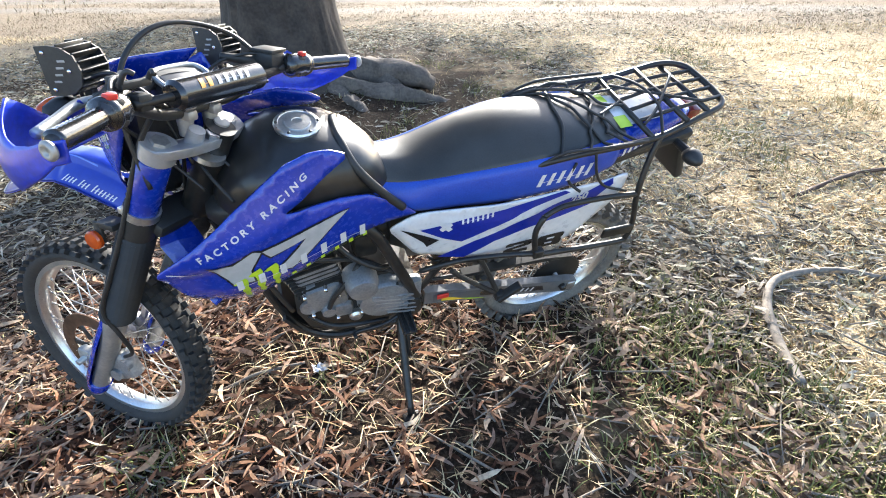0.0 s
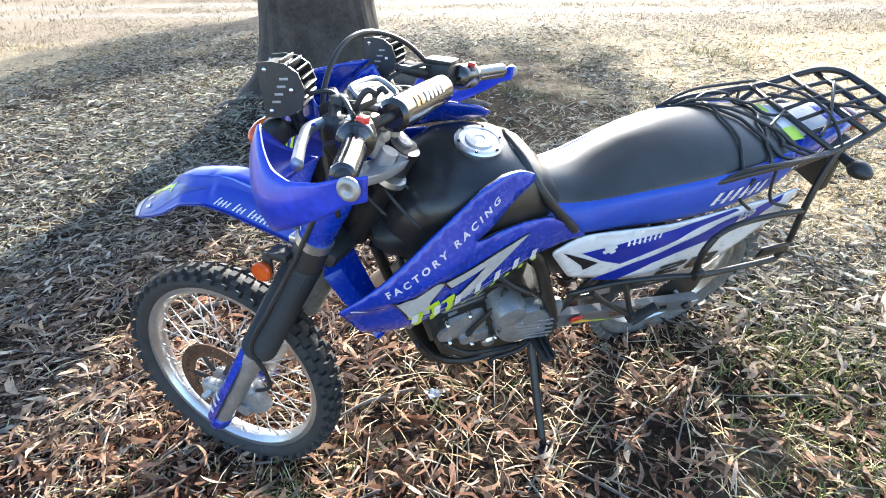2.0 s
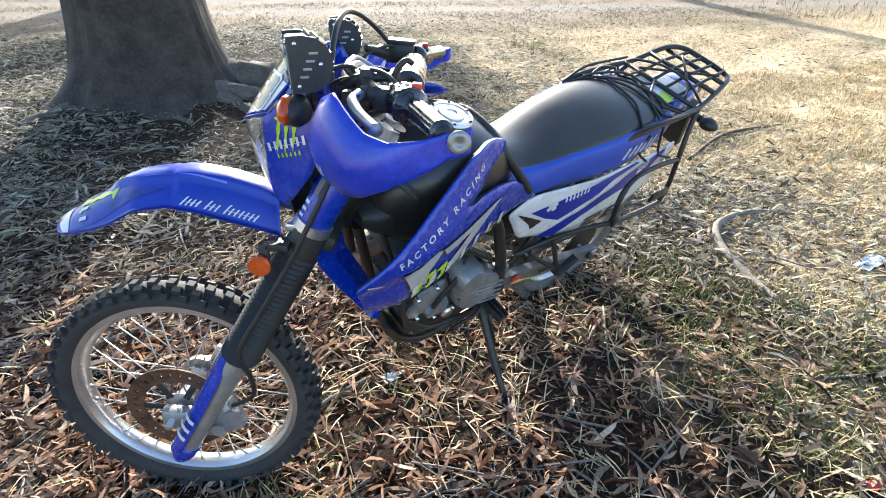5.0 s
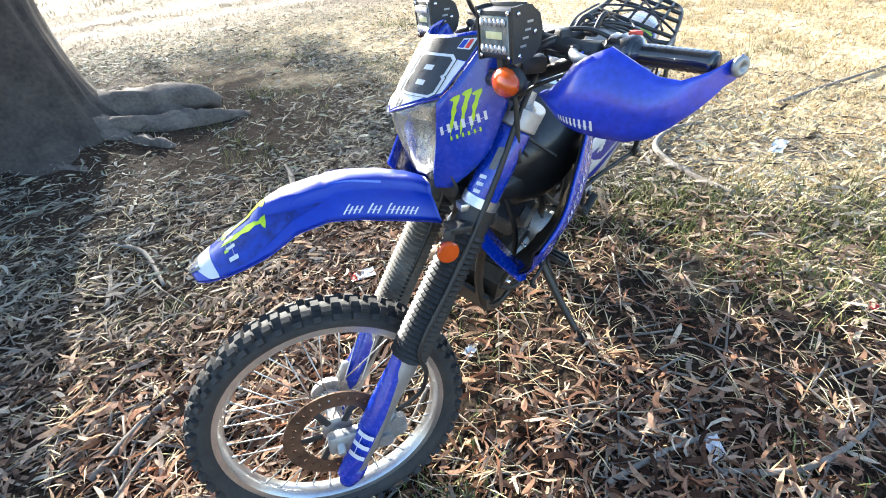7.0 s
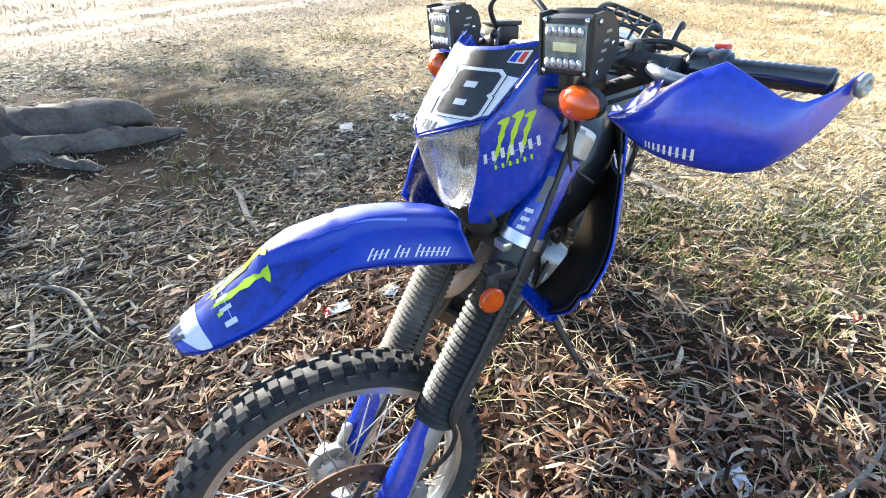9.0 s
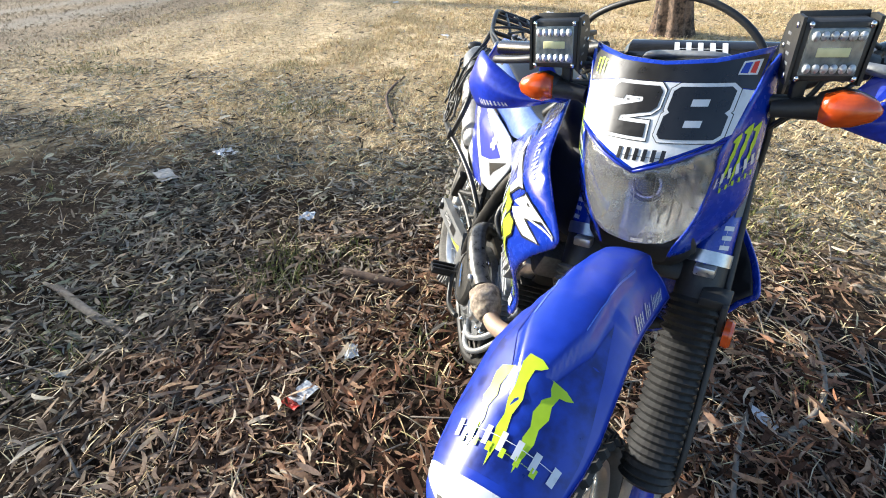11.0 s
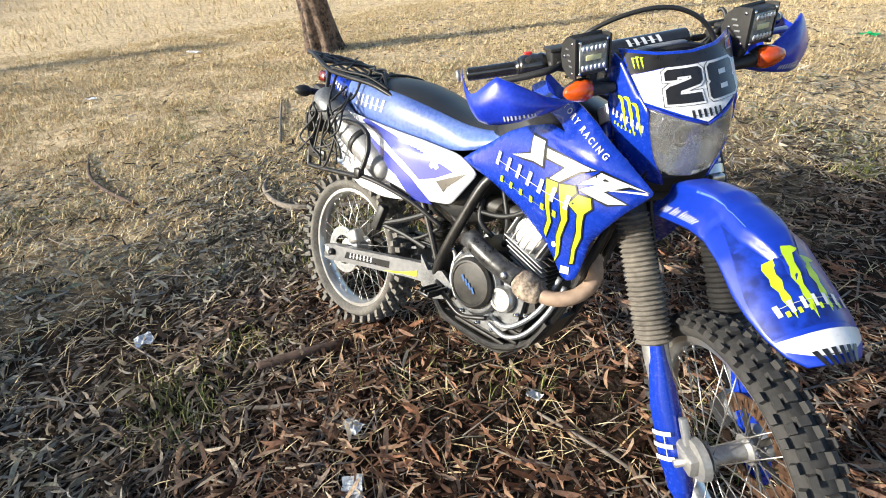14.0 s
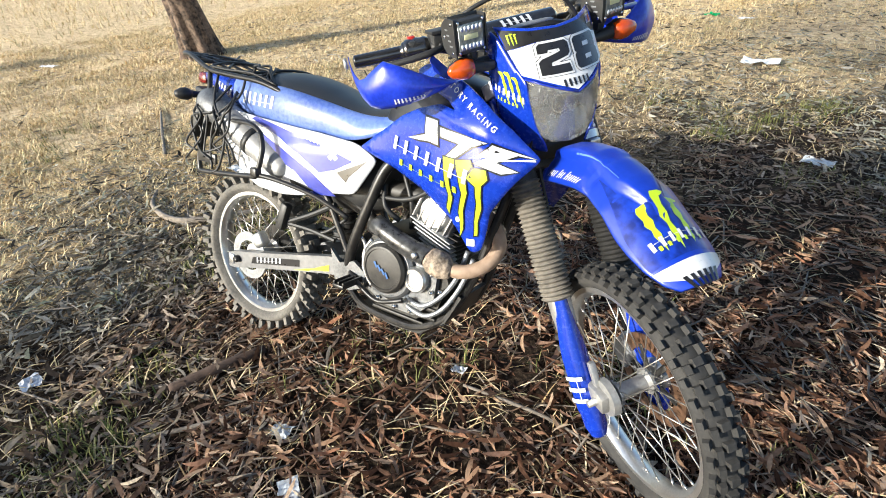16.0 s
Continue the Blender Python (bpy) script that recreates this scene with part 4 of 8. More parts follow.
lamp = part("headlight", panel([(x * 0.97, 0.99 + (z - 0.99) * 0.97) for x, z in HL], bowl_at, 0.003, 0.012), REFLECTOR, bike, "clear dusty headlight under the number board", STEER)
lens = part("lens", panel(HL, lens_at, 0.004, 0.012), LENS, lamp, "clear scratched lens")
lens.visible_shadow = False
wall_ring = rounded(HL, 0.012)
part("lens_wall", loft([[lens_at(u * k, 0.99 + (v - 0.99) * k, d) for u, v in wall_ring] for k, d in ((0.985, 0.004), (0.985, 0.034))], False), DUSTY_CLEAR, lamp, "dusty clear side of the lens")
FACING = Matrix.Rotation(radians(-90), 4, "Z")
solid("bulb_shield", lathe([(0.003, 0.012), (0.010, 0.014), (0.0145, 0.010), (0.017, 0.0)], 24), STEEL_BLACK, lamp, "dark bulb shield", Matrix.Translation((1.150, 0, 0.998)) @ FACING)
solid("bulb_ring", lathe([(0.017, 0), (0.0185, 0.006), (0.0215, 0.006), (0.023, 0)], 28), CHROME, lamp, "", Matrix.Translation((1.151, 0, 0.998)) @ FACING)
solid("bulb_seat", lathe([(0.024, 0), (0.027, 0.003), (0.030, 0)], 28), ENGINE_BLACK, lamp, "", Matrix.Translation((1.153, 0, 0.998)) @ FACING)
for k in range(-5, 6):
    if k:
        u = 0.0135 * k
        part("reflector_rib", tube([tuple(Vector(bowl_at(u, v, 0)) + Vector((0.0012, 0, 0))) for v in [0.940 + 0.012 * q for q in range(10)] if abs(v - 0.99) > 0.030 or abs(u) > 0.032], 0.0011, 5, straight=True), REFLECTOR, lamp)
for s in (1, -1):
    part("top_rim", tube([lens_at(s * u, v, -0.001) for u, v in ((0.0, 1.033), (0.023, 1.041), (0.046, 1.049), (0.070, 1.0595), (0.093, 1.070))], 0.0024, 6, straight=True), BLUE_DEEP, lamp)

# side wings of the cowl
COWL_L = [(0.0, 1.066), (0.0, 1.02), (0.0, 0.962), (0.0, 0.925), (0.010, 0.890), (0.045, 0.893), (0.125, 0.980), (0.168, 1.055), (0.163, 1.10), (0.150, 1.135), (0.105, 1.172), (0.075, 1.155), (0.03, 1.09)]


def cowl_at(s):
    def place(u, v, d):
        # u runs backwards from the lamp's edge
        edge = float(np.interp(v, (0.880, 0.911, 0.934, 0.965, 1.02, 1.07, 1.18), (0.048, 0.058, 0.069, 0.080, 0.090, 0.095, 0.104)))
        k = smooth01(u / 0.13)
        y = edge + (0.128 - 0.12 * max(0.0, 0.98 - v) - edge) * k
        x = 1.182 - u * 0.72 - 0.22 * max(0.0, v - 1.06)
        return (x, s * (y - d), v + 0.006)
    return place


for s in (1, -1):
    pl = cowl_at(s)
    cw = part("cowl_side", panel(soft_outline(COWL_L, 0.3, 0.006), pl, 0.004, 0.015), BLUE, bike, "blue headlight cowl side with green emblem", STEER)
    part("claw_emblem", decal(claws(0.060, 1.045, 0.075, (1 if s > 0 else -1, 0.25 * s), (0.15, 1)), pl, 0.0014), GREEN, cw)
    part("white_word", decal(bars((0.012, 1.005) if s > 0 else (0.125, 1.045), (1, 0.30) if s > 0 else (-1, -0.30), 7, 0.0115, 0.016, 0.0052, flip=s < 0, lean=0.0), pl, 0.0026), WHITE, cw)
    part("green_word", decal(bars((0.035, 0.995) if s > 0 else (0.115, 1.025), (1, 0.30) if s > 0 else (-1, -0.30), 6, 0.007, 0.008, 0.006, flip=s < 0, lean=0.0), pl, 0.0026), GREEN, cw)
# Chin coloured black to stand for the shaded gap below the lens.
part("cowl_chin", panel(soft_outline([(-0.075, 0.935), (-0.05, 0.915), (0.0, 0.912), (0.05, 0.915), (0.075, 0.935), (0.085, 0.90), (0.055, 0.865), (-0.055, 0.865), (-0.085, 0.90)]), lambda u, v, d: (1.168 - 2.4 * u * u - 0.35 * (0.93 - v) - d, u, v), 0.004, 0.015), BLACK, bike, "", STEER)
solid("lamp_housing", block(1.115, 0, 1.03, 0.07, 0.15, 0.15, 0.02), BLACK, bike, "", STEER)

# ---- work lamps, indicators ----
def work_lamp(s):
    m = STEER @ Matrix.Translation((1.092, 0.170 if s > 0 else -0.183, 1.184)) @ Matrix.Rotation(radians(19 if s > 0 else 8), 4, "Z") @ Matrix.Rotation(radians(6), 4, "Y") @ Matrix.Diagonal((0.90, 0.76, 0.98, 1))
    body = solid("work_lamp", block(0.004, 0, 0, 0.040, 0.096, 0.072, 0.006), BLACK, bike, "black finned LED work lamp", m)
    arc = [(0.024, -0.040), (0.0, -0.041), (-0.022, -0.037), (-0.040, -0.024), (-0.047, 0.0), (-0.040, 0.024), (-0.022, 0.037), (0.0, 0.041), (0.024, 0.040)]
    for q in (1, -1):
        part("side_plate", loft([[(x, 0.0505 * q + d, z) for x, z in arc] for d in (-0.0025, 0.0025)]), BLACK, body, smooth=False)
        for x, z in ((0.012, 0.030), (0.012, -0.030), (-0.026, 0.0)):
            part("plate_screw", lathe([(0.004, 0), (0.0034, 0.003)], 8), CHROME, body, at=Matrix.Translation((x, (0.053) * q, z)) @ Matrix.Diagonal((1, q, 1, 1)))
        for i in range(4):
            part("plate_slot", block(-0.016 + 0.006 * i, 0.0531 * q, 0.016 - 0.011 * i, 0.014, 0.0006, 0.0035, 0.0002), CAST, body)
    for i in range(9):
        a = radians(100 + 160 * i / 8)
        x, z = -0.006 + 0.036 * math.cos(a), 0.036 * math.sin(a)
        part("cooling_fin", block(0, 0, 0, 0.014, 0.097, 0.003, 0.001), BLACK, body, at=Matrix.Translation((x, 0, z)) @ Matrix.Rotation(-a, 4, "Y"))
    part("lamp_face", block(0.0235, 0, 0.0, 0.004, 0.080, 0.056, 0.002), LED, body, "bright LED face")
    for r in range(2):
        for c in range(6):
            part("reflector_cup", lathe([(0.0015, 0.0), (0.0055, 0.004), (0.006, 0.0045)], 10), LED_CUP, body, at=Matrix.Translation((0.0245, -0.031 + 0.0124 * c, -0.019 + 0.038 * r)) @ Matrix.Rotation(radians(-90), 4, "Z"))
    part("led_strip", block(0.0255, 0.0, 0.0, 0.003, 0.045, 0.011, 0.001), LED_CHIP, body)
    for a, b in ((-1, -1), (1, -1), (-1, 1), (1, 1)):
        part("screw", lathe([(0.0042, 0), (0.0036, 0.003)], 8), CHROME, body, at=Matrix.Translation((0.024, 0.040 * a, 0.0315 * b)) @ Matrix.Rotation(radians(-90), 4, "Z"))
    part("lamp_bracket", geo_join(block(-0.010, -0.02 * s, -0.052, 0.02, 0.02, 0.045, 0.003), block(-0.012, -0.05 * s, -0.068, 0.018, 0.09, 0.012, 0.003)), BLACK, body)


for s in (1, -1):
    work_lamp(s)
    m = STEER @ Matrix.Translation((1.094, 0.158 * s, 1.114))
    stalk = solid("indicator_stalk", tube([(0, -0.03 * s, -0.006), (0, 0.028 * s, 0.0)], [0.011, 0.016], 12, straight=True), BLACK, bike, "", m)
    shell = [(0.004, -0.002), (0.019, 0.0), (0.0255, 0.015), (0.023, 0.033), (0.014, 0.051), (0.004, 0.058)]
    part("indicator_lens", lathe(shell, 20), AMBER, stalk, "amber indicator lens", Matrix.Translation((0.011, 0.024 * s, 0.002)) @ (Matrix.Diagonal((0.72, s * 1.05, 0.92, 1))))
    part("indicator_shell", lathe([(0.004, -0.010), (0.018, -0.006), (0.0265, 0.012), (0.0245, 0.030), (0.015, 0.050), (0.004, 0.056)], 20), BLACK, stalk, "black back of the indicator", Matrix.Translation((-0.001, 0.024 * s, 0.002)) @ (Matrix.Diagonal((0.80, s * 1.02, 0.93, 1))))

# ---- handlebar and controls ----
BAR = [(0.875, 0.398, 1.150), (0.913, 0.295, 1.152), (0.95, 0.205, 1.146), (0.985, 0.105, 1.105), (0.995, 0.05, 1.095), (0.995, 0.0, 1.095)]


def outboard(y, s):
    """Distance from the middle of a point y along one side, moved a little right to fit the camera's view."""
    return y + (-0.018 if s > 0 else 0.012) * smooth01((y - 0.2) / 0.15)


bar = part("handlebar", tube([(x, outboard(y, 1), z) for x, y, z in BAR] + [(x, -outboard(y, -1), z) for x, y, z in reversed(BAR[:-1])], 0.0112, 12, 6), STEEL_BLACK, bike, "black steel handlebar", STEER)
part("crossbar", tube([(0.938, 0.195, 1.148), (0.932, 0.10, 1.150), (0.932, -0.10, 1.150), (0.938, -0.195, 1.148)], 0.008, 10, straight=True), STEEL_BLACK, bar)
pad = solid("crossbar_pad", tube([(0.932, 0.120, 1.150), (0.932, 0.112, 1.150), (0.932, -0.112, 1.150), (0.932, -0.120, 1.150)], [0.020, 0.0275, 0.0275, 0.020], 24, straight=True), GLOSS_BLACK, bar, "glossy black crossbar pad")


def on_pad(side):
    def place(u, v, d):
        a = v / 0.027
        return (0.932 + side * (0.0280 - d) * math.cos(a), u, 1.150 + (0.0280 - d) * math.sin(a))
    return place


part("word_mark", decal(bars((0.045, 0.010), (-1, 0), 5, 0.013, 0.018, 0.005, flip=True), on_pad(1), 0.001), WHITE, pad)
part("orange_mark", decal(bars((-0.005, -0.002), (-1, 0), 6, 0.005, 0.007, 0.003, flip=True), on_pad(1), 0.001), ORANGE_DECAL, pad)
part("word_mark", decal(bars((0.030, 0.010), (-1, 0), 5, 0.016, 0.018, 0.004, flip=True), on_pad(-1), 0.001), WHITE, pad)
part("orange_mark", decal(bars((0.075, 0.010), (-1, 0), 2, 0.017, 0.018, 0.003, flip=True), on_pad(-1), 0.001), ORANGE_DECAL, pad)
for s in (1, -1):
    def bp(y, dz=0.0, dx=0.0):
        y = 0.2 + (y - 0.2) * 0.935
        t = (0.400 - y) / 0.108
        return (0.875 + 0.038 * t + dx, s * outboard(y, s), 1.150 + 0.002 * t + dz)
    rad, pts = [], []
    for i in range(25):
        y = 0.410 - 0.118 * i / 24
        pts.append(bp(y))
        rad.append(0.0165 if i % 2 else 0.0152)
    pts.append(bp(0.288)), rad.append(0.023)
    pts.append(bp(0.283)), rad.append(0.023)
    part("grip", tube(pts, rad, 16, straight=True), GLOSS_BLACK, bar, "ribbed black rubber grip")
    sw = solid("switch_housing", geo_join(block(*bp(0.262), 0.042, 0.038, 0.046, 0.008), block(*bp(0.235, 0.0, 0.005), 0.03, 0.018, 0.034, 0.005)), BLACK, bar, "black switch housing")
    part("wrap", tube([bp(0.288), bp(0.282), bp(0.272), bp(0.264), bp(0.256), bp(0.247), bp(0.238), bp(0.230), bp(0.222)], [0.018, 0.026, 0.0275, 0.025, 0.028, 0.0255, 0.0275, 0.024, 0.016], 20, straight=True), GLOSS_BLACK, sw, "glossy black wrapping round the switches")
    part("red_switch", block(*bp(0.264, 0.026, -0.010), 0.014, 0.018, 0.010, 0.002), RED, sw)
    part("lever_perch", block(*bp(0.205, 0.0, 0.03), 0.05, 0.03, 0.022, 0.005), BLACK, bar)
    part("lever", tube([bp(0.215, 0.0, 0.055), bp(0.25, -0.004, 0.075), bp(0.31, -0.010, 0.078), bp(0.375, -0.014, 0.070)], [0.0075, 0.0085, 0.0075, 0.0085], 10, 5), CAST if s > 0 else BLACK, bar, "dull worn lever" if s > 0 else "")
    part("lever_boot", tube([bp(0.23, 0, 0.035), bp(0.17, 0.01, 0.045), bp(0.12, 0.02, 0.06)], [0.014, 0.012, 0.007], 10, 4), BLACK, bar)
    # hand guards
    st = [(0.186, 1.026, 1.094, 1.086), (0.205, 1.031, 1.099, 1.080), (0.225, 1.036, 1.105, 1.075), (0.245, 1.040, 1.113, 1.070), (0.266, 1.042, 1.123, 1.066), (0.290, 1.042, 1.138, 1.062), (0.325, 1.036, 1.161, 1.057), (0.355, 1.016, 1.176, 1.053), (0.380, 0.995, 1.158, 1.052), (0.398, 0.972, 1.141, 1.058), (0.408, 0.945, 1.135, 1.074), (0.412, 0.910, 1.143, 1.098), (0.412, 0.880, 1.156, 1.122), (0.408, 0.854, 1.162, 1.132)]
    if s < 0:
        st = [(y, x + 0.01, zt - 0.016 * smooth01((x - 0.87) / 0.06), zb) for y, x, zt, zb in st]
    st = [(outboard(y, s), x - 0.010 * smooth01((0.98 - x) / 0.1), zt, zb) for y, x, zt, zb in st]
    path = curve_points([(q[1], q[0], 0) for q in st], 3)
    tops = [Vector((float(np.interp(k / 3, range(len(st)), [q[2] for q in st])), float(np.interp(k / 3, range(len(st)), [q[3] for q in st])), 0)) for k in range(3 * (len(st) - 1) + 1)]
    rows = []
    for p, e in zip(path, tops):
        row = []
        for k in range(9):
            t = k / 8
            z = e.y + (e.x - e.y) * t
            bulge = 0.014 * math.sin(math.pi * t) * smooth01((p.x - 0.88) / 0.1)
            row.append((p.x + bulge, s * (p.y + bulge * 0.5), z))
        rows.append(row)
    inner = [[(x - 0.0035, y - s * 0.0025, z) for x, y, z in r] for r in rows]
    closed_rows = [r + list(reversed(q)) for r, q in zip(rows, inner)]
    hg = part("hand_guard", loft(closed_rows), GUARD_BLUE, bar, "scuffed blue plastic hand guard")
    ear = [(1.020, 0.190, 1.088), (1.006, 0.212, 1.120), (0.998, 0.242, 1.158), (1.010, 0.252, 1.146), (1.024, 0.250, 1.122), (1.033, 0.232, 1.104), (1.030, 0.208, 1.094)]
    part("guard_ear", loft([[(x + d, s * y, z - (0.012 if s < 0 else 0.0)) for x, y, z in ear] for d in (-0.004, 0.0)]), GUARD_BLUE, hg, "pale-edged inner ear of the guard", smooth=False)
    part("guard_bolt", geo_join(lathe([(0.004, 0.0), (0.013, 0.001), (0.0142, 0.006), (0.011, 0.009), (0.006, 0.009), (0.005, 0.006), (0.0, 0.006)], 24)), ALLOY_DULL, bar, "round alloy bar end bolt", Matrix.Translation((0.857, s * outboard(0.414, s), 1.148)) @ Matrix.Diagonal((1, s, 1, 1)))
    def on_guard_face(u, v, d, rows=rows, s=s):
        i = max(0, min(len(rows) - 2, int(u)))
        k = max(0.0, min(7.99, v * 8))
        a_, b_ = Vector(rows[i][int(k)]).lerp(Vector(rows[i][int(k) + 1]), k % 1), Vector(rows[i + 1][int(k)]).lerp(Vector(rows[i + 1][int(k) + 1]), k % 1)
        p = a_.lerp(b_, u - i)
        return (p.x - d, p.y - s * d, p.z)
    ribbon = [[(u, v) for u, v in o] for o in bars((14.0, 0.08), (1, 0), 9, 0.50, 0.13, 0.22, lean=0.0)]
    part("word_mark", decal(ribbon, on_guard_face, 0.0012, 0.4), WHITE, hg, "white word mark as plain bars")
solid("brake_reservoir", geo_join(block(0.965, -0.205, 1.168, 0.055, 0.05, 0.034, 0.006), block(0.965, -0.205, 1.188, 0.06, 0.055, 0.008, 0.002)), BLACK, bar, "black brake fluid reservoir")
solid("clutch_adjuster", geo_join(block(0.955, 0.215, 1.150, 0.045, 0.028, 0.034, 0.006), tube([(0.965, 0.20, 1.155), (0.985, 0.165, 1.158)], 0.008, 10, straight=True), block(0.945, 0.175, 1.150, 0.030, 0.030, 0.030, 0.006)), BLACK, bar, "black clutch perch and adjuster")
solid("taped_harness", geo_join(tube([(1.03, 0.10, 1.14), (1.04, 0.04, 1.155), (1.035, -0.04, 1.15), (1.02, -0.11, 1.13)], 0.013, 10, 5), block(1.015, 0.115, 1.125, 0.05, 0.04, 0.03, 0.008), block(1.02, -0.105, 1.115, 0.045, 0.05, 0.03, 0.008)), BLACK, bar, "black taped wiring harness")
dash = solid("instrument_cluster", geo_join(block(1.035, 0.0, 1.125, 0.05, 0.13, 0.055, 0.014, Matrix.Rotation(radians(-30), 4, "Y"))), BLACK, bike, "black instrument cluster", STEER)
part("dial_glass", block(1.018, 0.0, 1.150, 0.045, 0.10, 0.006, 0.002, Matrix.Rotation(radians(-30), 4, "Y")), GREY_DECAL, dash, "grey dial face")
DIAL = Matrix.Translation((1.018, 0.0, 1.152)) @ Matrix.Rotation(radians(-30), 4, "Y")
part("bezel", moved(tube([(0.026, 0.050, 0), (0.030, 0.0, 0), (0.026, -0.050, 0), (0.0, -0.062, 0), (-0.026, -0.050, 0), (-0.030, 0.0, 0), (-0.026, 0.050, 0), (0.0, 0.062, 0)], 0.006, 8, 4, closed=True), DIAL), ALLOY_DULL, dash, "silver dial surround")
for s in (1, -1):
    clamp = solid("bar_clamp", geo_join(tube([(1.000, 0.035 * s, 1.045), (0.997, 0.035 * s, 1.082)], [0.013, 0.017], 14, straight=True), block(0.995, 0.035 * s, 1.088, 0.044, 0.028, 0.022, 0.007), block(0.995, 0.035 * s, 1.106, 0.044, 0.026, 0.012, 0.005)), ALLOY_DULL, bike, "grey handlebar clamp", STEER)
    for dx in (-0.015, 0.015):
        part("clamp_bolt", lathe([(0.0055, 0), (0.0055, 0.006), (0.0, 0.0065)], 8), CHROME, clamp, at=Matrix.Translation((0.995 + dx, 0.035 * s, 1.110)) @ Matrix.Rotation(radians(90), 4, "X"))
mount = solid("phone_mount_arm", geo_join(tube([(1.035, 0.150, 1.150), (1.010, 0.172, 1.166), (0.980, 0.178, 1.172), (0.955, 0.174, 1.174)], 0.0075, 10, 3), block(0.992, 0.176, 1.172, 0.022, 0.024, 0.026, 0.005), block(0.952, 0.174, 1.178, 0.014, 0.060, 0.012, 0.003)), BLACK, bar, "black clamp-on phone mount arm")
for dy, dz in ((-0.027, 0.018), (0.027, 0.024)):
    part("mount_prong", tube([(0.952, 0.174 + dy, 1.176), (0.944, 0.174 + dy, 1.180 + dz * 0.6), (0.934, 0.174 + dy * 0.9, 1.180 + dz), (0.926, 0.174 + dy * 0.7, 1.176 + dz)], 0.0045, 8, 4), BLACK, mount)
for pts in ([(0.96, -0.20, 1.15), (1.02, -0.16, 1.215), (1.05, -0.06, 1.245), (1.06, 0.03, 1.235), (1.06, 0.10, 1.18), (1.05, 0.13, 1.08), (1.03, 0.12, 0.95)],
            [(0.96, 0.20, 1.13), (1.01, 0.14, 1.15), (1.03, 0.05, 1.13), (1.0, 0.0, 1.02), (0.93, -0.03, 0.95)],
            [(0.96, -0.19, 1.12), (1.02, -0.12, 1.14), (1.04, -0.04, 1.12), (1.0, 0.02, 1.0), (0.90, 0.04, 0.92)],
            [(0.98, 0.17, 1.14), (1.02, 0.15, 1.18), (1.07, 0.18, 1.16), (1.075, 0.15, 1.10), (1.04, 0.08, 1.03)],
            [(1.0, -0.1, 1.10), (1.06, -0.14, 1.15), (1.07, -0.18, 1.12), (1.04, -0.09, 1.05)],
            [(0.93, 0.24, 1.165), (0.97, 0.20, 1.185), (1.02, 0.13, 1.165), (1.03, 0.06, 1.09), (1.0, 0.03, 0.98)],
            [(0.94, 0.23, 1.14), (0.99, 0.20, 1.12), (1.04, 0.14, 1.08), (1.03, 0.07, 1.0), (0.97, 0.04, 0.93)],
            [(0.97, 0.10, 1.12), (1.01, 0.13, 1.16), (1.06, 0.12, 1.14), (1.06, 0.05, 1.08)],
            [(0.94, -0.22, 1.165), (0.99, -0.17, 1.18), (1.04, -0.10, 1.15), (1.03, -0.05, 1.06), (0.98, -0.02, 0.96)]):
    part("control_cable", tube(pts, 0.0050 if pts[0][1] < -0.195 and pts[1][2] > 1.2 else 0.0035, 8, 7), BLACK, bar, at=None)

# ---- tank, side panels, seat ----
def tank_ring(x, w, top, low):
    out = []
    for j in range(28):
        a = 2 * math.pi * j / 28
        c, s_ = math.cos(a), math.sin(a)
        zc, hz = (top + low) / 2, (top - low) / 2
        out.append((x, w * math.copysign(abs(c) ** 0.75, c), zc + hz * math.copysign(abs(s_) ** 0.62, s_)))
    return out


tank = part("fuel_tank", loft([tank_ring(*q) for q in [(0.60, 0.07, 0.90, 0.80), (0.635, 0.095, 0.950, 0.79), (0.68, 0.115, 0.995, 0.78), (0.74, 0.135, 1.022, 0.77), (0.80, 0.145, 1.032, 0.76), (0.86, 0.146, 1.030, 0.76), (0.91, 0.132, 1.010, 0.76), (0.96, 0.105, 0.975, 0.77), (0.995, 0.075, 0.935, 0.80), (1.01, 0.05, 0.90, 0.83)]]), TANK, bike, "satin black fuel tank")
CAP_AT = Matrix.Translation((0.80, 0, 1.032)) @ Matrix.Rotation(radians(-4), 4, "Y") @ Matrix.Rotation(radians(90), 4, "X")
cap = solid("fuel_cap", lathe([(0.050, -0.006), (0.052, 0.003), (0.049, 0.007), (0.042, 0.008), (0.041, 0.006), (0.030, 0.006), (0.029, 0.010), (0.012, 0.011), (0.011, 0.009), (0.0, 0.009)], 36), ALLOY, tank, "round bright alloy fuel cap", CAP_AT)
for i in range(6):
    a = 2 * math.pi * i / 6
    part("cap_screw", lathe([(0.0035, 0.006), (0.003, 0.0105)], 8), STEEL_BLACK, cap, at=Matrix.Translation((0.0455 * math.cos(a), 0, 0.0455 * math.sin(a))))


def shroud_y(x, z):
    y = 0.130 + 0.080 * smooth01((x - 0.58) / 0.42)
    y -= 0.088 * smooth01((0.80 - z) / 0.20)
    y -= 0.055 * smooth01((z - 0.88) / 0.18)
    y -= 0.045 * smooth01((x - 1.0) / 0.15)
    line = 0.945 - 0.30 * (x - 0.80)
    y += 0.010 * smooth01((z - line + 0.012) / 0.022) * smooth01((x - 0.76) / 0.08)
    return y


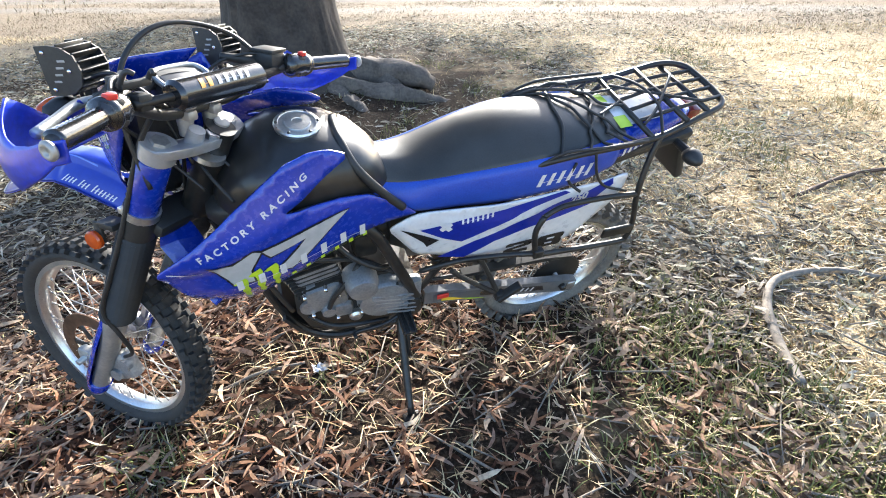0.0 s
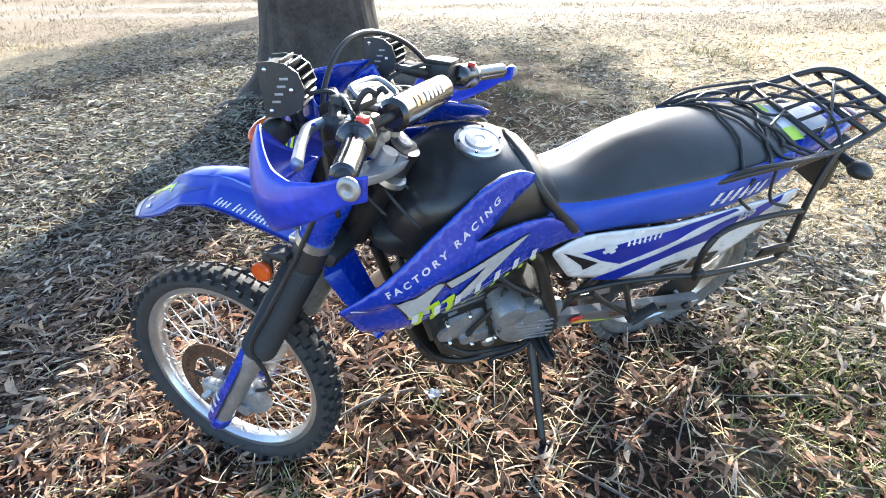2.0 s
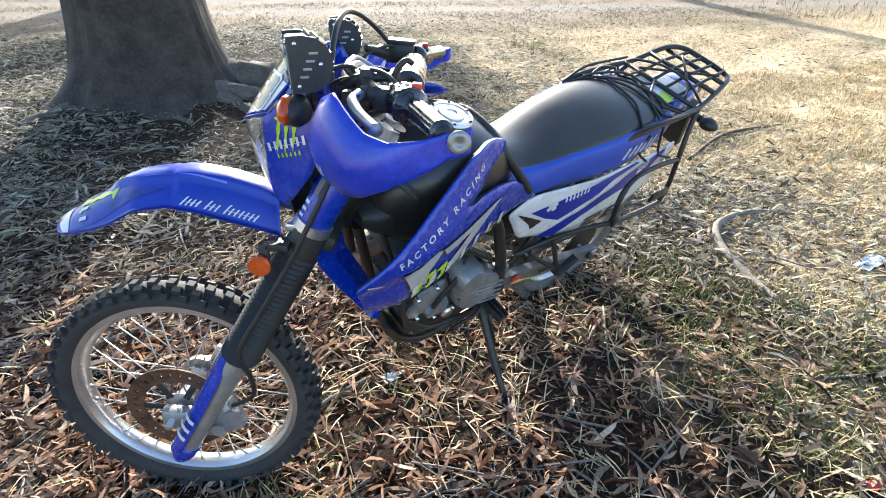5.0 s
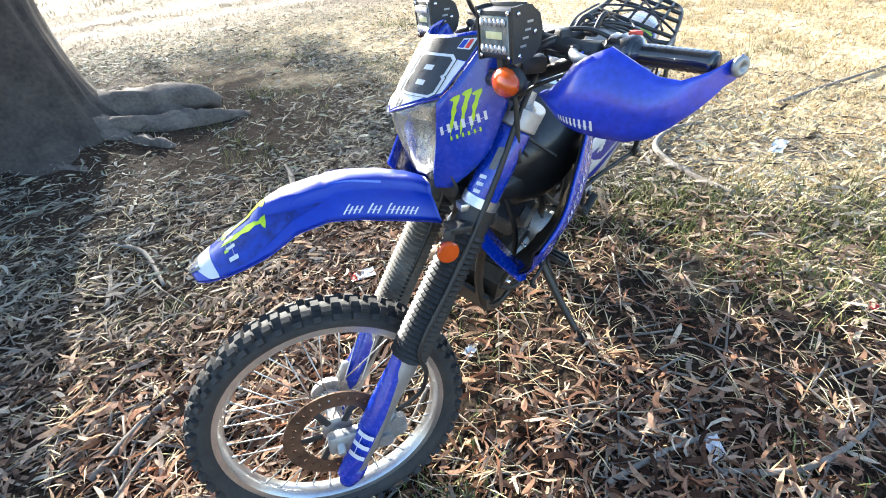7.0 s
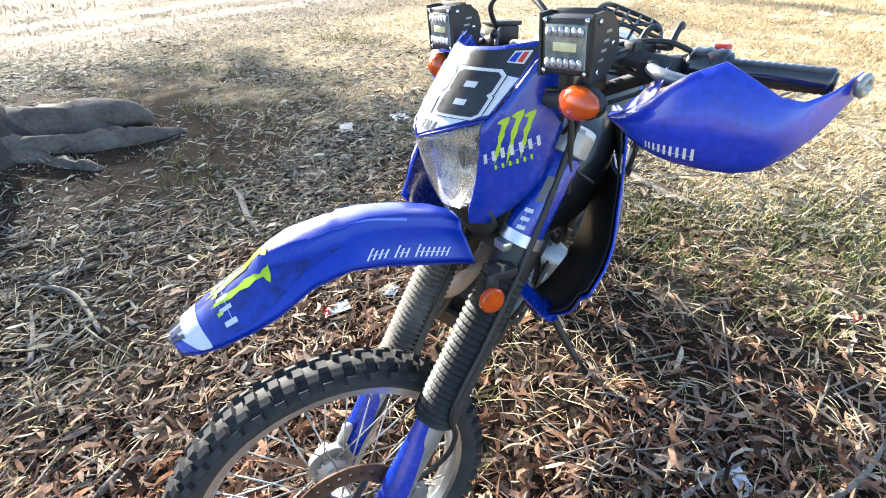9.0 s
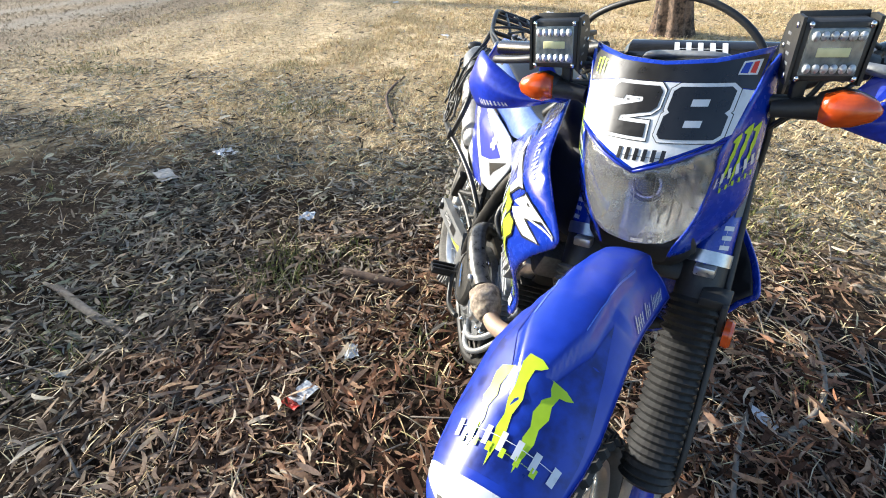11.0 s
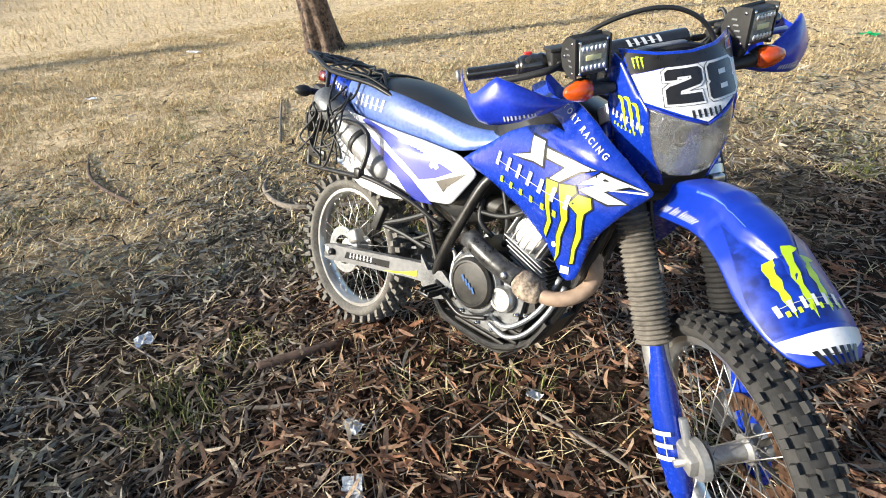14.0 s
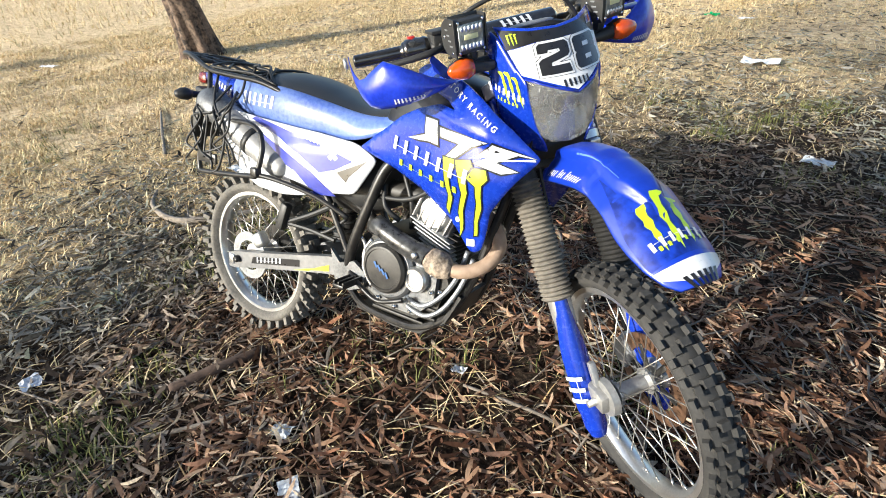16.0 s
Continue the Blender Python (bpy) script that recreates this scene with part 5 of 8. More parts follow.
SHROUD = [(0.563, 0.800), (0.62, 0.842), (0.668, 0.872), (0.72, 0.908), (0.78, 0.934), (0.859, 0.952), (0.912, 0.942), (0.88, 0.962), (0.80, 0.990), (0.740, 1.012), (0.730, 1.028), (0.76, 1.044), (0.82, 1.046), (0.86, 1.030), (0.93, 1.000), (0.983, 0.972), (1.069, 0.914), (1.138, 0.858), (1.092, 0.804), (1.056, 0.753), (1.022, 0.704), (1.002, 0.640), (0.988, 0.588), (0.968, 0.576), (0.948, 0.582), (0.925, 0.606), (0.881, 0.656), (0.80, 0.722), (0.70, 0.760), (0.62, 0.780)]
SHROUD_LEFT = [(0.548, 0.818), (0.60, 0.865), (0.67, 0.912), (0.74, 0.926), (0.80, 0.936), (0.866, 0.953), (0.82, 0.966), (0.745, 0.992), (0.716, 1.004), (0.716, 1.016), (0.75, 1.034), (0.80, 1.050), (0.845, 1.050), (0.905, 1.022), (0.965, 0.992), (1.025, 0.955), (1.142, 0.866), (1.10, 0.765), (1.04, 0.685), (0.985, 0.645), (0.955, 0.652), (0.93, 0.690), (0.87, 0.735), (0.77, 0.778), (0.67, 0.802)]
for s in (1, -1):
    def on_shroud(u, v, d, s=s):
        # The left shroud is lowered and flared to fit the camera's view.
        fit_drop = 0.042 * max(0.0, (u - 0.74) / 0.36) if s > 0 else 0.0
        flare = 0.036 * smooth01((u - 0.99) / 0.15) if s > 0 else 0.0
        fit_drop -= 0.85 * flare
        return (u, s * (shroud_y(u, v) + flare - d), v - fit_drop)
    sh = part("tank_shroud", panel(soft_outline(SHROUD_LEFT if s > 0 else SHROUD, 0.25, 0.008), on_shroud, 0.005, 0.016), BLUE, bike, "blue tank shroud with silver and green graphics")
    def on_liner(u, v, d, s=s):
        return on_shroud(u, v, 0.009 + d)
    if s > 0:
        part("shroud_liner", panel([(0.56 + (x - 0.56) * 0.985, 0.005 + z * 0.99) for x, z in SHROUD_LEFT], on_liner, 0.003, 0.03), BLACK, sh, "black inner liner")
    if s > 0:
        # the inward leg of the air scoop, which meets the shroud in a V
        legs = [((1.118, 0.050, 0.862), (1.080, 0.040, 0.845)), ((1.140, 0.060, 0.838), (1.072, 0.040, 0.812)), ((1.150, 0.078, 0.800), (1.064, 0.048, 0.785)), ((1.118, 0.121, 0.748), (1.047, 0.088, 0.748)), ((1.084, 0.160, 0.703), (1.032, 0.124, 0.716)), ((1.066, 0.181, 0.680), (1.018, 0.142, 0.694)), ((1.062, 0.192, 0.690), (1.012, 0.158, 0.690))]
        rings = []
        for a_, b_ in legs:
            a_, b_ = Vector(a_), Vector(b_)
            m_ = a_.lerp(b_, 0.45) + Vector((0.0, 0.004, 0.010))
            under = Vector((-0.001, -0.002, -0.0045))
            rings.append([a_, m_, b_, b_ + under, m_ + under, a_ + under])
        part("shroud_scoop", loft(rings), BLUE, sh, "blue inner leg of the air scoop", smooth=False)
        big = [[(1.038, 0.882), (0.992, 0.871), (0.945, 0.894), (0.929, 0.883), (0.959, 0.838), (0.957, 0.800), (1.001, 0.806), (1.011, 0.832)], [(0.926, 0.884), (0.798, 0.892), (0.724, 0.896), (0.824, 0.820), (0.872, 0.792), (0.901, 0.808), (0.853, 0.845), (0.829, 0.868), (0.911, 0.858)]]
        words = bars((0.997, 0.782), (-1, 0.05), 7, 0.036, 0.034, 0.0135, flip=True, lean=0.05, fill=0.4)
        small = bars((0.875, 0.757), (-0.98, 0.17), 6, 0.018, 0.015, 0.019, flip=True, lean=0.1)
        claw = claws(0.948, 0.765, 0.125, (-0.95, 0.20), (0.0, 1.0))
        txt = write("FACTORY RACING", 0.0215, (1.049, 0.902), (-0.923, 0.385), on_shroud, 0.0018, 1.60, flip=True, bold=0.0007)
        edge = [[(1.12, 0.868), (1.055, 0.858), (1.055, 0.861), (1.12, 0.872)]]
    else:
        big = [[(0.815, 0.916), (0.859, 0.911), (0.870, 0.853), (0.836, 0.858), (0.799, 0.856), (0.753, 0.856), (0.822, 0.873)], [(0.872, 0.897), (1.018, 0.880), (0.975, 0.866), (0.927, 0.829), (0.900, 0.832), (0.938, 0.867), (0.877, 0.875)], [(1.030, 0.878), (1.130, 0.858), (1.088, 0.861), (1.040, 0.838), (1.090, 0.822), (1.054, 0.813), (0.986, 0.829), (1.022, 0.849), (0.983, 0.840)]]
        words = bars((0.697, 0.818), (0.986, -0.165), 7, 0.031, 0.036, 0.0125, lean=0.0, fill=0.4)
        small = bars((0.725, 0.777), (0.986, -0.165), 6, 0.018, 0.017, 0.022, lean=0.0)
        claw = [[(0.892, 0.829), (0.928, 0.828), (0.930, 0.808), (0.913, 0.792), (0.917, 0.725), (0.890, 0.672), (0.886, 0.688), (0.906, 0.729), (0.899, 0.788)], [(0.932, 0.827), (0.975, 0.833), (0.982, 0.821), (0.967, 0.800), (0.969, 0.750), (0.942, 0.692), (0.931, 0.636), (0.919, 0.610), (0.927, 0.687), (0.952, 0.745), (0.945, 0.787)], [(0.987, 0.816), (1.019, 0.817), (1.026, 0.795), (1.011, 0.778), (1.004, 0.715), (0.983, 0.669), (0.977, 0.629), (0.967, 0.625), (0.974, 0.670), (0.993, 0.727), (0.995, 0.773), (0.969, 0.790)]]
        txt = write("FACTORY RACING", 0.0190, (0.826, 1.021), (0.869, -0.494), on_shroud, 0.0018, 1.60, bold=0.0005)
        part("claw_outline", decal([grown(o, 0.0035) for o in claw], on_shroud, 0.0026), BLACK_DECAL, sh)
        part("white_mark", decal([[(0.942, 0.610), (0.968, 0.614), (0.970, 0.595), (0.944, 0.590)]], on_shroud, 0.003), WHITE, sh)
        edge = [[(1.128, 0.852), (1.05, 0.842), (1.05, 0.845), (1.125, 0.857)]]
    ow = [grown(o, 0.005) for o in big]
    part("graphic_outline", decal(ow, on_shroud, 0.0012), BLACK_DECAL, sh)
    part("silver_graphic", decal(big, on_shroud, 0.0022), SILVER_DECAL if s > 0 else PALE_SILVER, sh, "angular silver graphic")
    part("claw_emblem", decal(claw, on_shroud, 0.0030), GREEN, sh, "green emblem of ragged strokes")
    part("white_word", decal(words, on_shroud, 0.0040), WHITE, sh, "white word mark as plain bars")
    part("green_word", decal(small, on_shroud, 0.0040), GREEN, sh)
    part("lettering", txt, WHITE, sh, "white lettering FACTORY RACING")
    part("edge_line", decal(edge, on_shroud, 0.0016), WHITE, sh)
    bx, bz = (0.985, 0.70) if s > 0 else (0.918, 0.662)
    solid("panel_bolt", lathe([(0.0, 0.004), (0.007, 0.004), (0.009, 0.0)], 14), ALLOY_DULL, sh, at=Matrix.Translation((bx, s * (shroud_y(bx, bz) + 0.001), on_shroud(bx, bz, 0)[2])) @ Matrix.Diagonal((1, s, 1, 1)))


SIDE_PANEL = [(0.625, 0.768), (0.54, 0.806), (0.40, 0.822), (0.20, 0.833), (0.03, 0.845), (-0.05, 0.865), (-0.05, 0.80), (0.02, 0.715), (0.075, 0.640), (0.15, 0.606), (0.27, 0.604), (0.34, 0.614), (0.45, 0.640), (0.545, 0.652)]


def side_y(x, z):
    return 0.118 + 0.045 * smooth01((0.62 - x) / 0.32) - 0.004 * smooth01((0.70 - z) / 0.09) + 0.008 * smooth01((0.80 - z) / 0.03)


for s in (1, -1):
    def on_side(u, v, d, s=s):
        return (u, s * (side_y(u, v) - d), v)
    sp = part("side_panel", panel(soft_outline(SIDE_PANEL, 0.25), on_side, 0.005, 0.018), WHITE, bike, "white side panel with blue stripes")
    part("blue_field", decal([[(0.539, 0.751), (0.419, 0.787), (0.282, 0.814), (0.145, 0.838), (0.124, 0.828), (0.266, 0.783), (0.355, 0.743), (0.424, 0.701), (0.479, 0.718)]], on_side, 0.0012), BLUE_DEEP, sp, "deep blue field")
    part("blue_stripe", decal([[(0.482, 0.635), (0.391, 0.700), (0.289, 0.748), (0.173, 0.790), (0.07, 0.819), (0.0, 0.855), (-0.009, 0.832), (0.052, 0.774), (0.13, 0.748), (0.234, 0.723), (0.33, 0.692), (0.408, 0.629)]], on_side, 0.0012), BLUE_DEEP, sp, "deep blue stripe")
    part("vent_mark", decal([[(0.591, 0.761), (0.485, 0.711), (0.517, 0.684), (0.527, 0.703)]], on_side, 0.0018), BLACK_DECAL, sp)
    if s > 0:
        tx = write("250", 0.034, (0.115, 0.786), (-0.97, 0.24), on_side, 0.0034, 1.0, 0.25, flip=True, bold=0.0014)
        wm = bars((0.431, 0.771), (-0.98, 0.20), 7, 0.009, 0.017, 0.0045, flip=True)
        side_digits = [[(0.292 - 1.58 * (x + ox) - 0.10 * y, 0.616 + (0.78 + 1.6 * (x + ox)) * y) for x, y in poly] for poly, ox in ((two, 0.0), (eight, 0.064))]
        part("race_number", decal(side_digits, on_side, 0.0020), BLACK_DECAL, sp, "black number 28")
        part("number_counters", decal([[(0.292 - 1.58 * (x + 0.064) - 0.10 * y, 0.616 + (0.78 + 1.6 * (x + 0.064)) * y) for x, y in h] for h in eight_holes], on_side, 0.0032), WHITE, sp)
    else:
        tx = write("250", 0.034, (0.03, 0.826), (0.97, -0.24), on_side, 0.0034, 1.0, 0.25, bold=0.0014)
        wm = bars((0.345, 0.800), (0.98, -0.20), 7, 0.009, 0.017, 0.0045)
        part("grey_badge", decal([soft_outline([(0.20, 0.655), (0.15, 0.700), (0.20, 0.725), (0.24, 0.695), (0.22, 0.690), (0.26, 0.665)])], on_side, 0.0016), SILVER_DECAL, sp)
        part("dark_slot", decal([soft_outline([(0.41, 0.640), (0.365, 0.655), (0.305, 0.662), (0.32, 0.644), (0.37, 0.634)])], on_side, 0.0016), BLACK, sp, "dark vent slot")
    em = [[(0.471 + r * math.cos(a), 0.762 + r * math.sin(a)) for a, r in [(2 * math.pi * k / 16, 0.019 if k % 4 else 0.011) for k in range(16)]]]
    part("lettering", tx, WHITE, sp, "white lettering 250")
    part("word_mark", decal(wm, on_side, 0.0024), WHITE, sp)
    part("round_emblem", decal(em, on_side, 0.0024), WHITE, sp)

SEAT_ROWS = [  # x, half width, edge height, centre height, foot height
    (0.705, 0.055, 0.945, 0.985, 0.92), (0.67, 0.070, 0.905, 0.952, 0.875), (0.62, 0.080, 0.888, 0.925, 0.840), (0.56, 0.092, 0.885, 0.912, 0.818), (0.50, 0.104, 0.892, 0.916, 0.808), (0.43, 0.117, 0.906, 0.934, 0.808), (0.36, 0.128, 0.919, 0.957, 0.812), (0.28, 0.137, 0.931, 0.975, 0.818), (0.20, 0.139, 0.938, 0.982, 0.825), (0.12, 0.134, 0.942, 0.979, 0.832), (0.05, 0.125, 0.944, 0.970, 0.840), (-0.02, 0.108, 0.943, 0.961, 0.855), (-0.06, 0.085, 0.938, 0.952, 0.88)]
rings = []
for x, w, ze, zc, zf in SEAT_ROWS:
    ring = []
    for j in range(21):
        t = -1 + 2 * j / 20
        ring.append((x, w * t, ze + (zc - ze) * (1 - abs(t) ** 2.4)))
    ring += [(x, w * 0.92, ze - 0.03), (x, 0, ze - 0.035), (x, -w * 0.92, ze - 0.03)]
    rings.append(ring)
dense = []
for j in range(24):
    col = curve_points([r[j] for r in rings], 4)
    for i, p in enumerate(col):
        if j == 0:
            dense.append([])
        dense[i].append(tuple(p))
seat = part("seat", loft(dense), SEAT, bike, "black vinyl seat with blue sides")
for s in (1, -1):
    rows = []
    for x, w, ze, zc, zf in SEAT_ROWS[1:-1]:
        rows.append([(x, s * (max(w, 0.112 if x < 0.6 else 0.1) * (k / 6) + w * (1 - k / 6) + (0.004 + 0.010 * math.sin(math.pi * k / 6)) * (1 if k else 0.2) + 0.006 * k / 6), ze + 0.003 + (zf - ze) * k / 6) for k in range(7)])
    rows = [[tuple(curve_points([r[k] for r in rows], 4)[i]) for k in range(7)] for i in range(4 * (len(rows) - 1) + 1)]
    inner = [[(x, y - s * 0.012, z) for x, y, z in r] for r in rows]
    sidev = part("seat_side", loft([r + list(reversed(q)) for r, q in zip(rows, inner)]), BLUE_SEAT if s > 0 else SUNLIT_SEAT, seat, "blue vinyl seat side" if s > 0 else "blue vinyl seat side, sun glare in its colour")
    def on_seat_side(u, v, d, s=s):
        w0 = float(np.interp(u, [q[0] for q in SEAT_ROWS[::-1]], [q[1] for q in SEAT_ROWS[::-1]]))
        return (u, s * (w0 + 0.0165 - d - 0.10 * max(0.0, v - 0.90)), v)
    part("word_mark", decal(bars((0.235, 0.862), (-1, 0.03), 6, 0.020, 0.040, 0.009, flip=True) if s > 0 else bars((0.055, 0.872), (1, -0.03), 6, 0.020, 0.040, 0.009), on_seat_side, 0.002), WHITE, sidev, "pale word mark as plain bars")
# seat-to-tank strap and trim
part("seat_nose_trim", tube([(0.585, 0.128, 0.845), (0.64, 0.122, 0.905), (0.69, 0.10, 0.965), (0.715, 0.05, 1.005), (0.72, 0.0, 1.012), (0.715, -0.05, 1.003), (0.69, -0.095, 0.962), (0.66, -0.108, 0.925)], 0.011, 8, 5), BLACK, bike)

# ---- tail ----
tail_rows = [(0.02, 0.115, 0.945, 0.83), (-0.05, 0.110, 0.950, 0.845), (-0.12, 0.098, 0.952, 0.865), (-0.20, 0.080, 0.955, 0.89), (-0.27, 0.058, 0.955, 0.912), (-0.30, 0.040, 0.952, 0.925)]
tail = part("tail_cowl", loft([tank_ring(*q) for q in tail_rows]), BLUE, bike, "blue tail cowl with white and green stickers")
part("white_sticker", decal([soft_outline([(-0.04, -0.075), (-0.04, 0.075), (-0.20, 0.055), (-0.20, -0.055)])], lambda u, v, d: (u, v, 0.9525 - 0.9 * v * v - d), 0.004), WHITE, tail)
for band in ([(-0.035, 0.035), (-0.035, 0.080), (-0.075, 0.078), (-0.075, 0.032)], [(-0.035, -0.080), (-0.035, -0.035), (-0.06, -0.035), (-0.06, -0.080)]):
    part("green_band", decal([band], lambda u, v, d: (u, v, 0.9525 - 0.9 * v * v - d), 0.006), GREEN, tail)
for s in (1, -1):
    part("word_mark", decal(bars((-0.045, 0.882), (-1, 0.25), 6, 0.015, 0.022, 0.006, flip=True) if s > 0 else bars((-0.165, 0.912), (1, -0.25), 6, 0.015, 0.022, 0.006), lambda u, v, d, s=s: (u, s * (0.1145 + 0.19 * (u + 0.045) - d), v), 0.001), WHITE, tail)
solid("tail_lamp", block(-0.325, 0, 0.925, 0.05, 0.085, 0.045, 0.014), RED_LENS, bike, "dark red tail lamp")
solid("rear_mudguard", geo_join(block(-0.16, 0, 0.845, 0.34, 0.15, 0.03, 0.012, Matrix.Rotation(radians(13), 4, "Y")), block(-0.335, 0, 0.79, 0.03, 0.14, 0.20, 0.010, Matrix.Rotation(radians(22), 4, "Y"))), BLACK, bike, "black rear mudguard extension")
for s in (1, -1):
    st = solid("rear_indicator_stalk", tube([(-0.27, 0.05 * s, 0.865), (-0.27, 0.13 * s, 0.868)], [0.010, 0.014], 10, straight=True), BLACK, bike)
    part("indicator_lens", lathe([(0.004, -0.002), (0.020, 0.0), (0.027, 0.016), (0.024, 0.034), (0.014, 0.052), (0.004, 0.058)], 18), BLACK, st, "", Matrix.Translation((-0.27, 0.128 * s, 0.868)) @ Matrix.Diagonal((1.1, s, 0.85, 1)))

# ---- luggage rack and side frames ----
rack = part("luggage_rack", tube([(0.26, 0.135, 0.915), (0.15, 0.150, 0.945), (-0.02, 0.150, 0.955), (-0.13, 0.140, 0.960), (-0.26, 0.120, 0.990), (-0.335, 0.095, 1.000), (-0.35, 0.04, 1.004), (-0.35, -0.04, 1.006), (-0.335, -0.095, 1.008), (-0.26, -0.120, 1.005), (-0.13, -0.140, 0.965), (-0.02, -0.150, 0.955), (0.15, -0.150, 0.945), (0.26, -0.135, 0.915)], 0.0085, 10, 5), STEEL_BLACK, bike, "black tubular luggage rack")
for x, z, w in ((-0.09, 0.962, 0.145), (-0.20, 0.988, 0.130), (-0.275, 0.998, 0.116)):
    part("rack_crossbar", tube([(x, w, z), (x, -w, z)], 0.0075, 8, straight=True), STEEL_BLACK, rack)
for y in (-0.075, -0.025, 0.025, 0.075):
    part("rack_bar", tube([(-0.09, y, 0.964), (-0.20, y, 0.990), (-0.35, y * 0.9, 1.006)], 0.0055, 8, 3), STEEL_BLACK, rack)
for s in (1, -1):
    fr = part("side_frame", geo_join(
        tube([(0.215, 0.205 * s, 0.795), (0.235, 0.215 * s, 0.745), (0.215, 0.225 * s, 0.665), (0.17, 0.222 * s, 0.652), (-0.07, 0.215 * s, 0.625), (-0.105, 0.21 * s, 0.635), (-0.105, 0.205 * s, 0.70), (-0.085, 0.19 * s, 0.80), (-0.10, 0.160 * s, 0.90), (-0.12, 0.142 * s, 0.958)], 0.0085, 10, 5),
        tube([(0.215, 0.205 * s, 0.795), (0.16, 0.198 * s, 0.815), (0.04, 0.192 * s, 0.812), (-0.085, 0.19 * s, 0.80)], 0.0078, 8, 5),
        tube([(0.215, 0.225 * s, 0.665), (0.30, 0.20 * s, 0.655), (0.42, 0.165 * s, 0.625), (0.53, 0.135 * s, 0.575)], 0.008, 8, 5)), STEEL_BLACK, bike, "black tubular pannier frame")
    part("frame_plate", block(-0.055, 0.212 * s, 0.675, 0.10, 0.010, 0.035, 0.003), STEEL_BLACK, fr)
    part("frame_clamp", block(0.215, 0.226 * s, 0.672, 0.03, 0.024, 0.03, 0.004), STEEL_BLACK, fr)

# ---- engine, exhaust, chassis ----
crank = solid("crankcase", geo_join(loft([[(x, y, z) for x, z in [(0.52, 0.42), (0.55, 0.34), (0.64, 0.300), (0.78, 0.300), (0.86, 0.36), (0.89, 0.45), (0.86, 0.54), (0.76, 0.57), (0.62, 0.56), (0.53, 0.50)]] for y in (-0.100, -0.085, 0.085, 0.100)])), ENGINE_BLACK, bike, "dark cast crankcase")
cyl_m = Matrix.Translation((0.825, 0, 0.590)) @ Matrix.Rotation(radians(14), 4, "Y")
cyl = solid("cylinder", block(0, 0, 0.0, 0.13, 0.14, 0.16, 0.02), ENGINE_BLACK, bike, "black finned cylinder", cyl_m)
fin = mesh_of("cooling_fin", *block(0, 0, 0, 0.150, 0.185, 0.004, 0.0015))
for i in range(8):
    part("cooling_fin", fin, ENGINE_BLACK, cyl, at=Matrix.Translation((0, 0, -0.075 + 0.017 * i)))
head = solid("cylinder_head", geo_join(block(0, 0, 0.115, 0.16, 0.18, 0.07, 0.018), *[tube([(0.0, 0.088 * s, 0.115), (0.0, 0.105 * s, 0.115)], [0.045, 0.038], 20, straight=True) for s in (1, -1)]), CAST_DARK, bike, "dark grey cylinder head", cyl_m)
gen = solid("generator_cover", geo_join(lathe([(0.080, 0.085), (0.082, 0.125), (0.074, 0.142), (0.04, 0.150), (0.0, 0.150)], 32, (0.635, 0, 0.470)), block(0.57, 0.118, 0.465, 0.11, 0.045, 0.13, 0.02), *[block(0.60 + 0.004 * i, 0.146, 0.425 + 0.024 * i, 0.13, 0.010, 0.006, 0.002, Matrix.Rotation(radians(-12), 4, "Y")) for i in range(4)]), CAST, bike, "grey ribbed generator cover")
solid("starter_gear_cover", lathe([(0.050, 0.085), (0.050, 0.130), (0.040, 0.158), (0.020, 0.164), (0.0, 0.164)], 24, (0.70, 0, 0.565)), CAST, bike, "domed grey gear cover")
solid("case_front_cover", geo_join(block(0.80, 0.085, 0.50, 0.12, 0.06, 0.11, 0.022, Matrix.Rotation(radians(14), 4, "Y")), block(0.755, 0.10, 0.43, 0.06, 0.04, 0.06, 0.016), tube([(0.80, 0.10, 0.45), (0.80, 0.128, 0.45)], [0.024, 0.020], 16, straight=True)), CAST, bike, "grey upper crankcase cover")
for i in range(5):
    solid("cover_rib", block(0.585 + 0.012 * i, 0.148, 0.405 + 0.020 * i, 0.090, 0.006, 0.005, 0.001, Matrix.Rotation(radians(-14), 4, "Y")), ALLOY_DULL, gen)
solid("sprocket_cover", geo_join(block(0.545, 0.125, 0.400, 0.07, 0.03, 0.10, 0.016), tube([(0.545, 0.13, 0.43), (0.545, 0.148, 0.43)], [0.026, 0.022], 16, straight=True)), ENGINE_BLACK, bike, "black sprocket cover")
for q in ((0.765, 0.515), (0.80, 0.555), (0.86, 0.535), (0.845, 0.44), (0.775, 0.40), (0.70, 0.40)):
    part("cover_bolt", lathe([(0.006, 0.098), (0.006, 0.122), (0.0, 0.123)], 8, (q[0], 0, q[1])), CHROME, crank)
for pts in ([(0.70, 0.10, 0.62), (0.74, 0.125, 0.58), (0.78, 0.125, 0.52), (0.80, 0.12, 0.46)], [(0.62, 0.11, 0.60), (0.66, 0.14, 0.64), (0.72, 0.12, 0.68), (0.76, 0.09, 0.72)], [(0.86, 0.10, 0.42), (0.80, 0.125, 0.38), (0.72, 0.13, 0.36), (0.62, 0.13, 0.35)]):
    part("engine_hose", tube(pts, 0.0075, 8, 5), BLACK, bike)
solid("oil_level_cap", lathe([(0.022, 0.08), (0.022, 0.115), (0.015, 0.122), (0.0, 0.122)], 16, (0.72, 0, 0.385)), ALLOY, bike)
solid("cylinder_base_left", block(0.815, 0.075, 0.585, 0.13, 0.03, 0.06, 0.012, Matrix.Rotation(radians(14), 4, "Y")), CAST, bike)
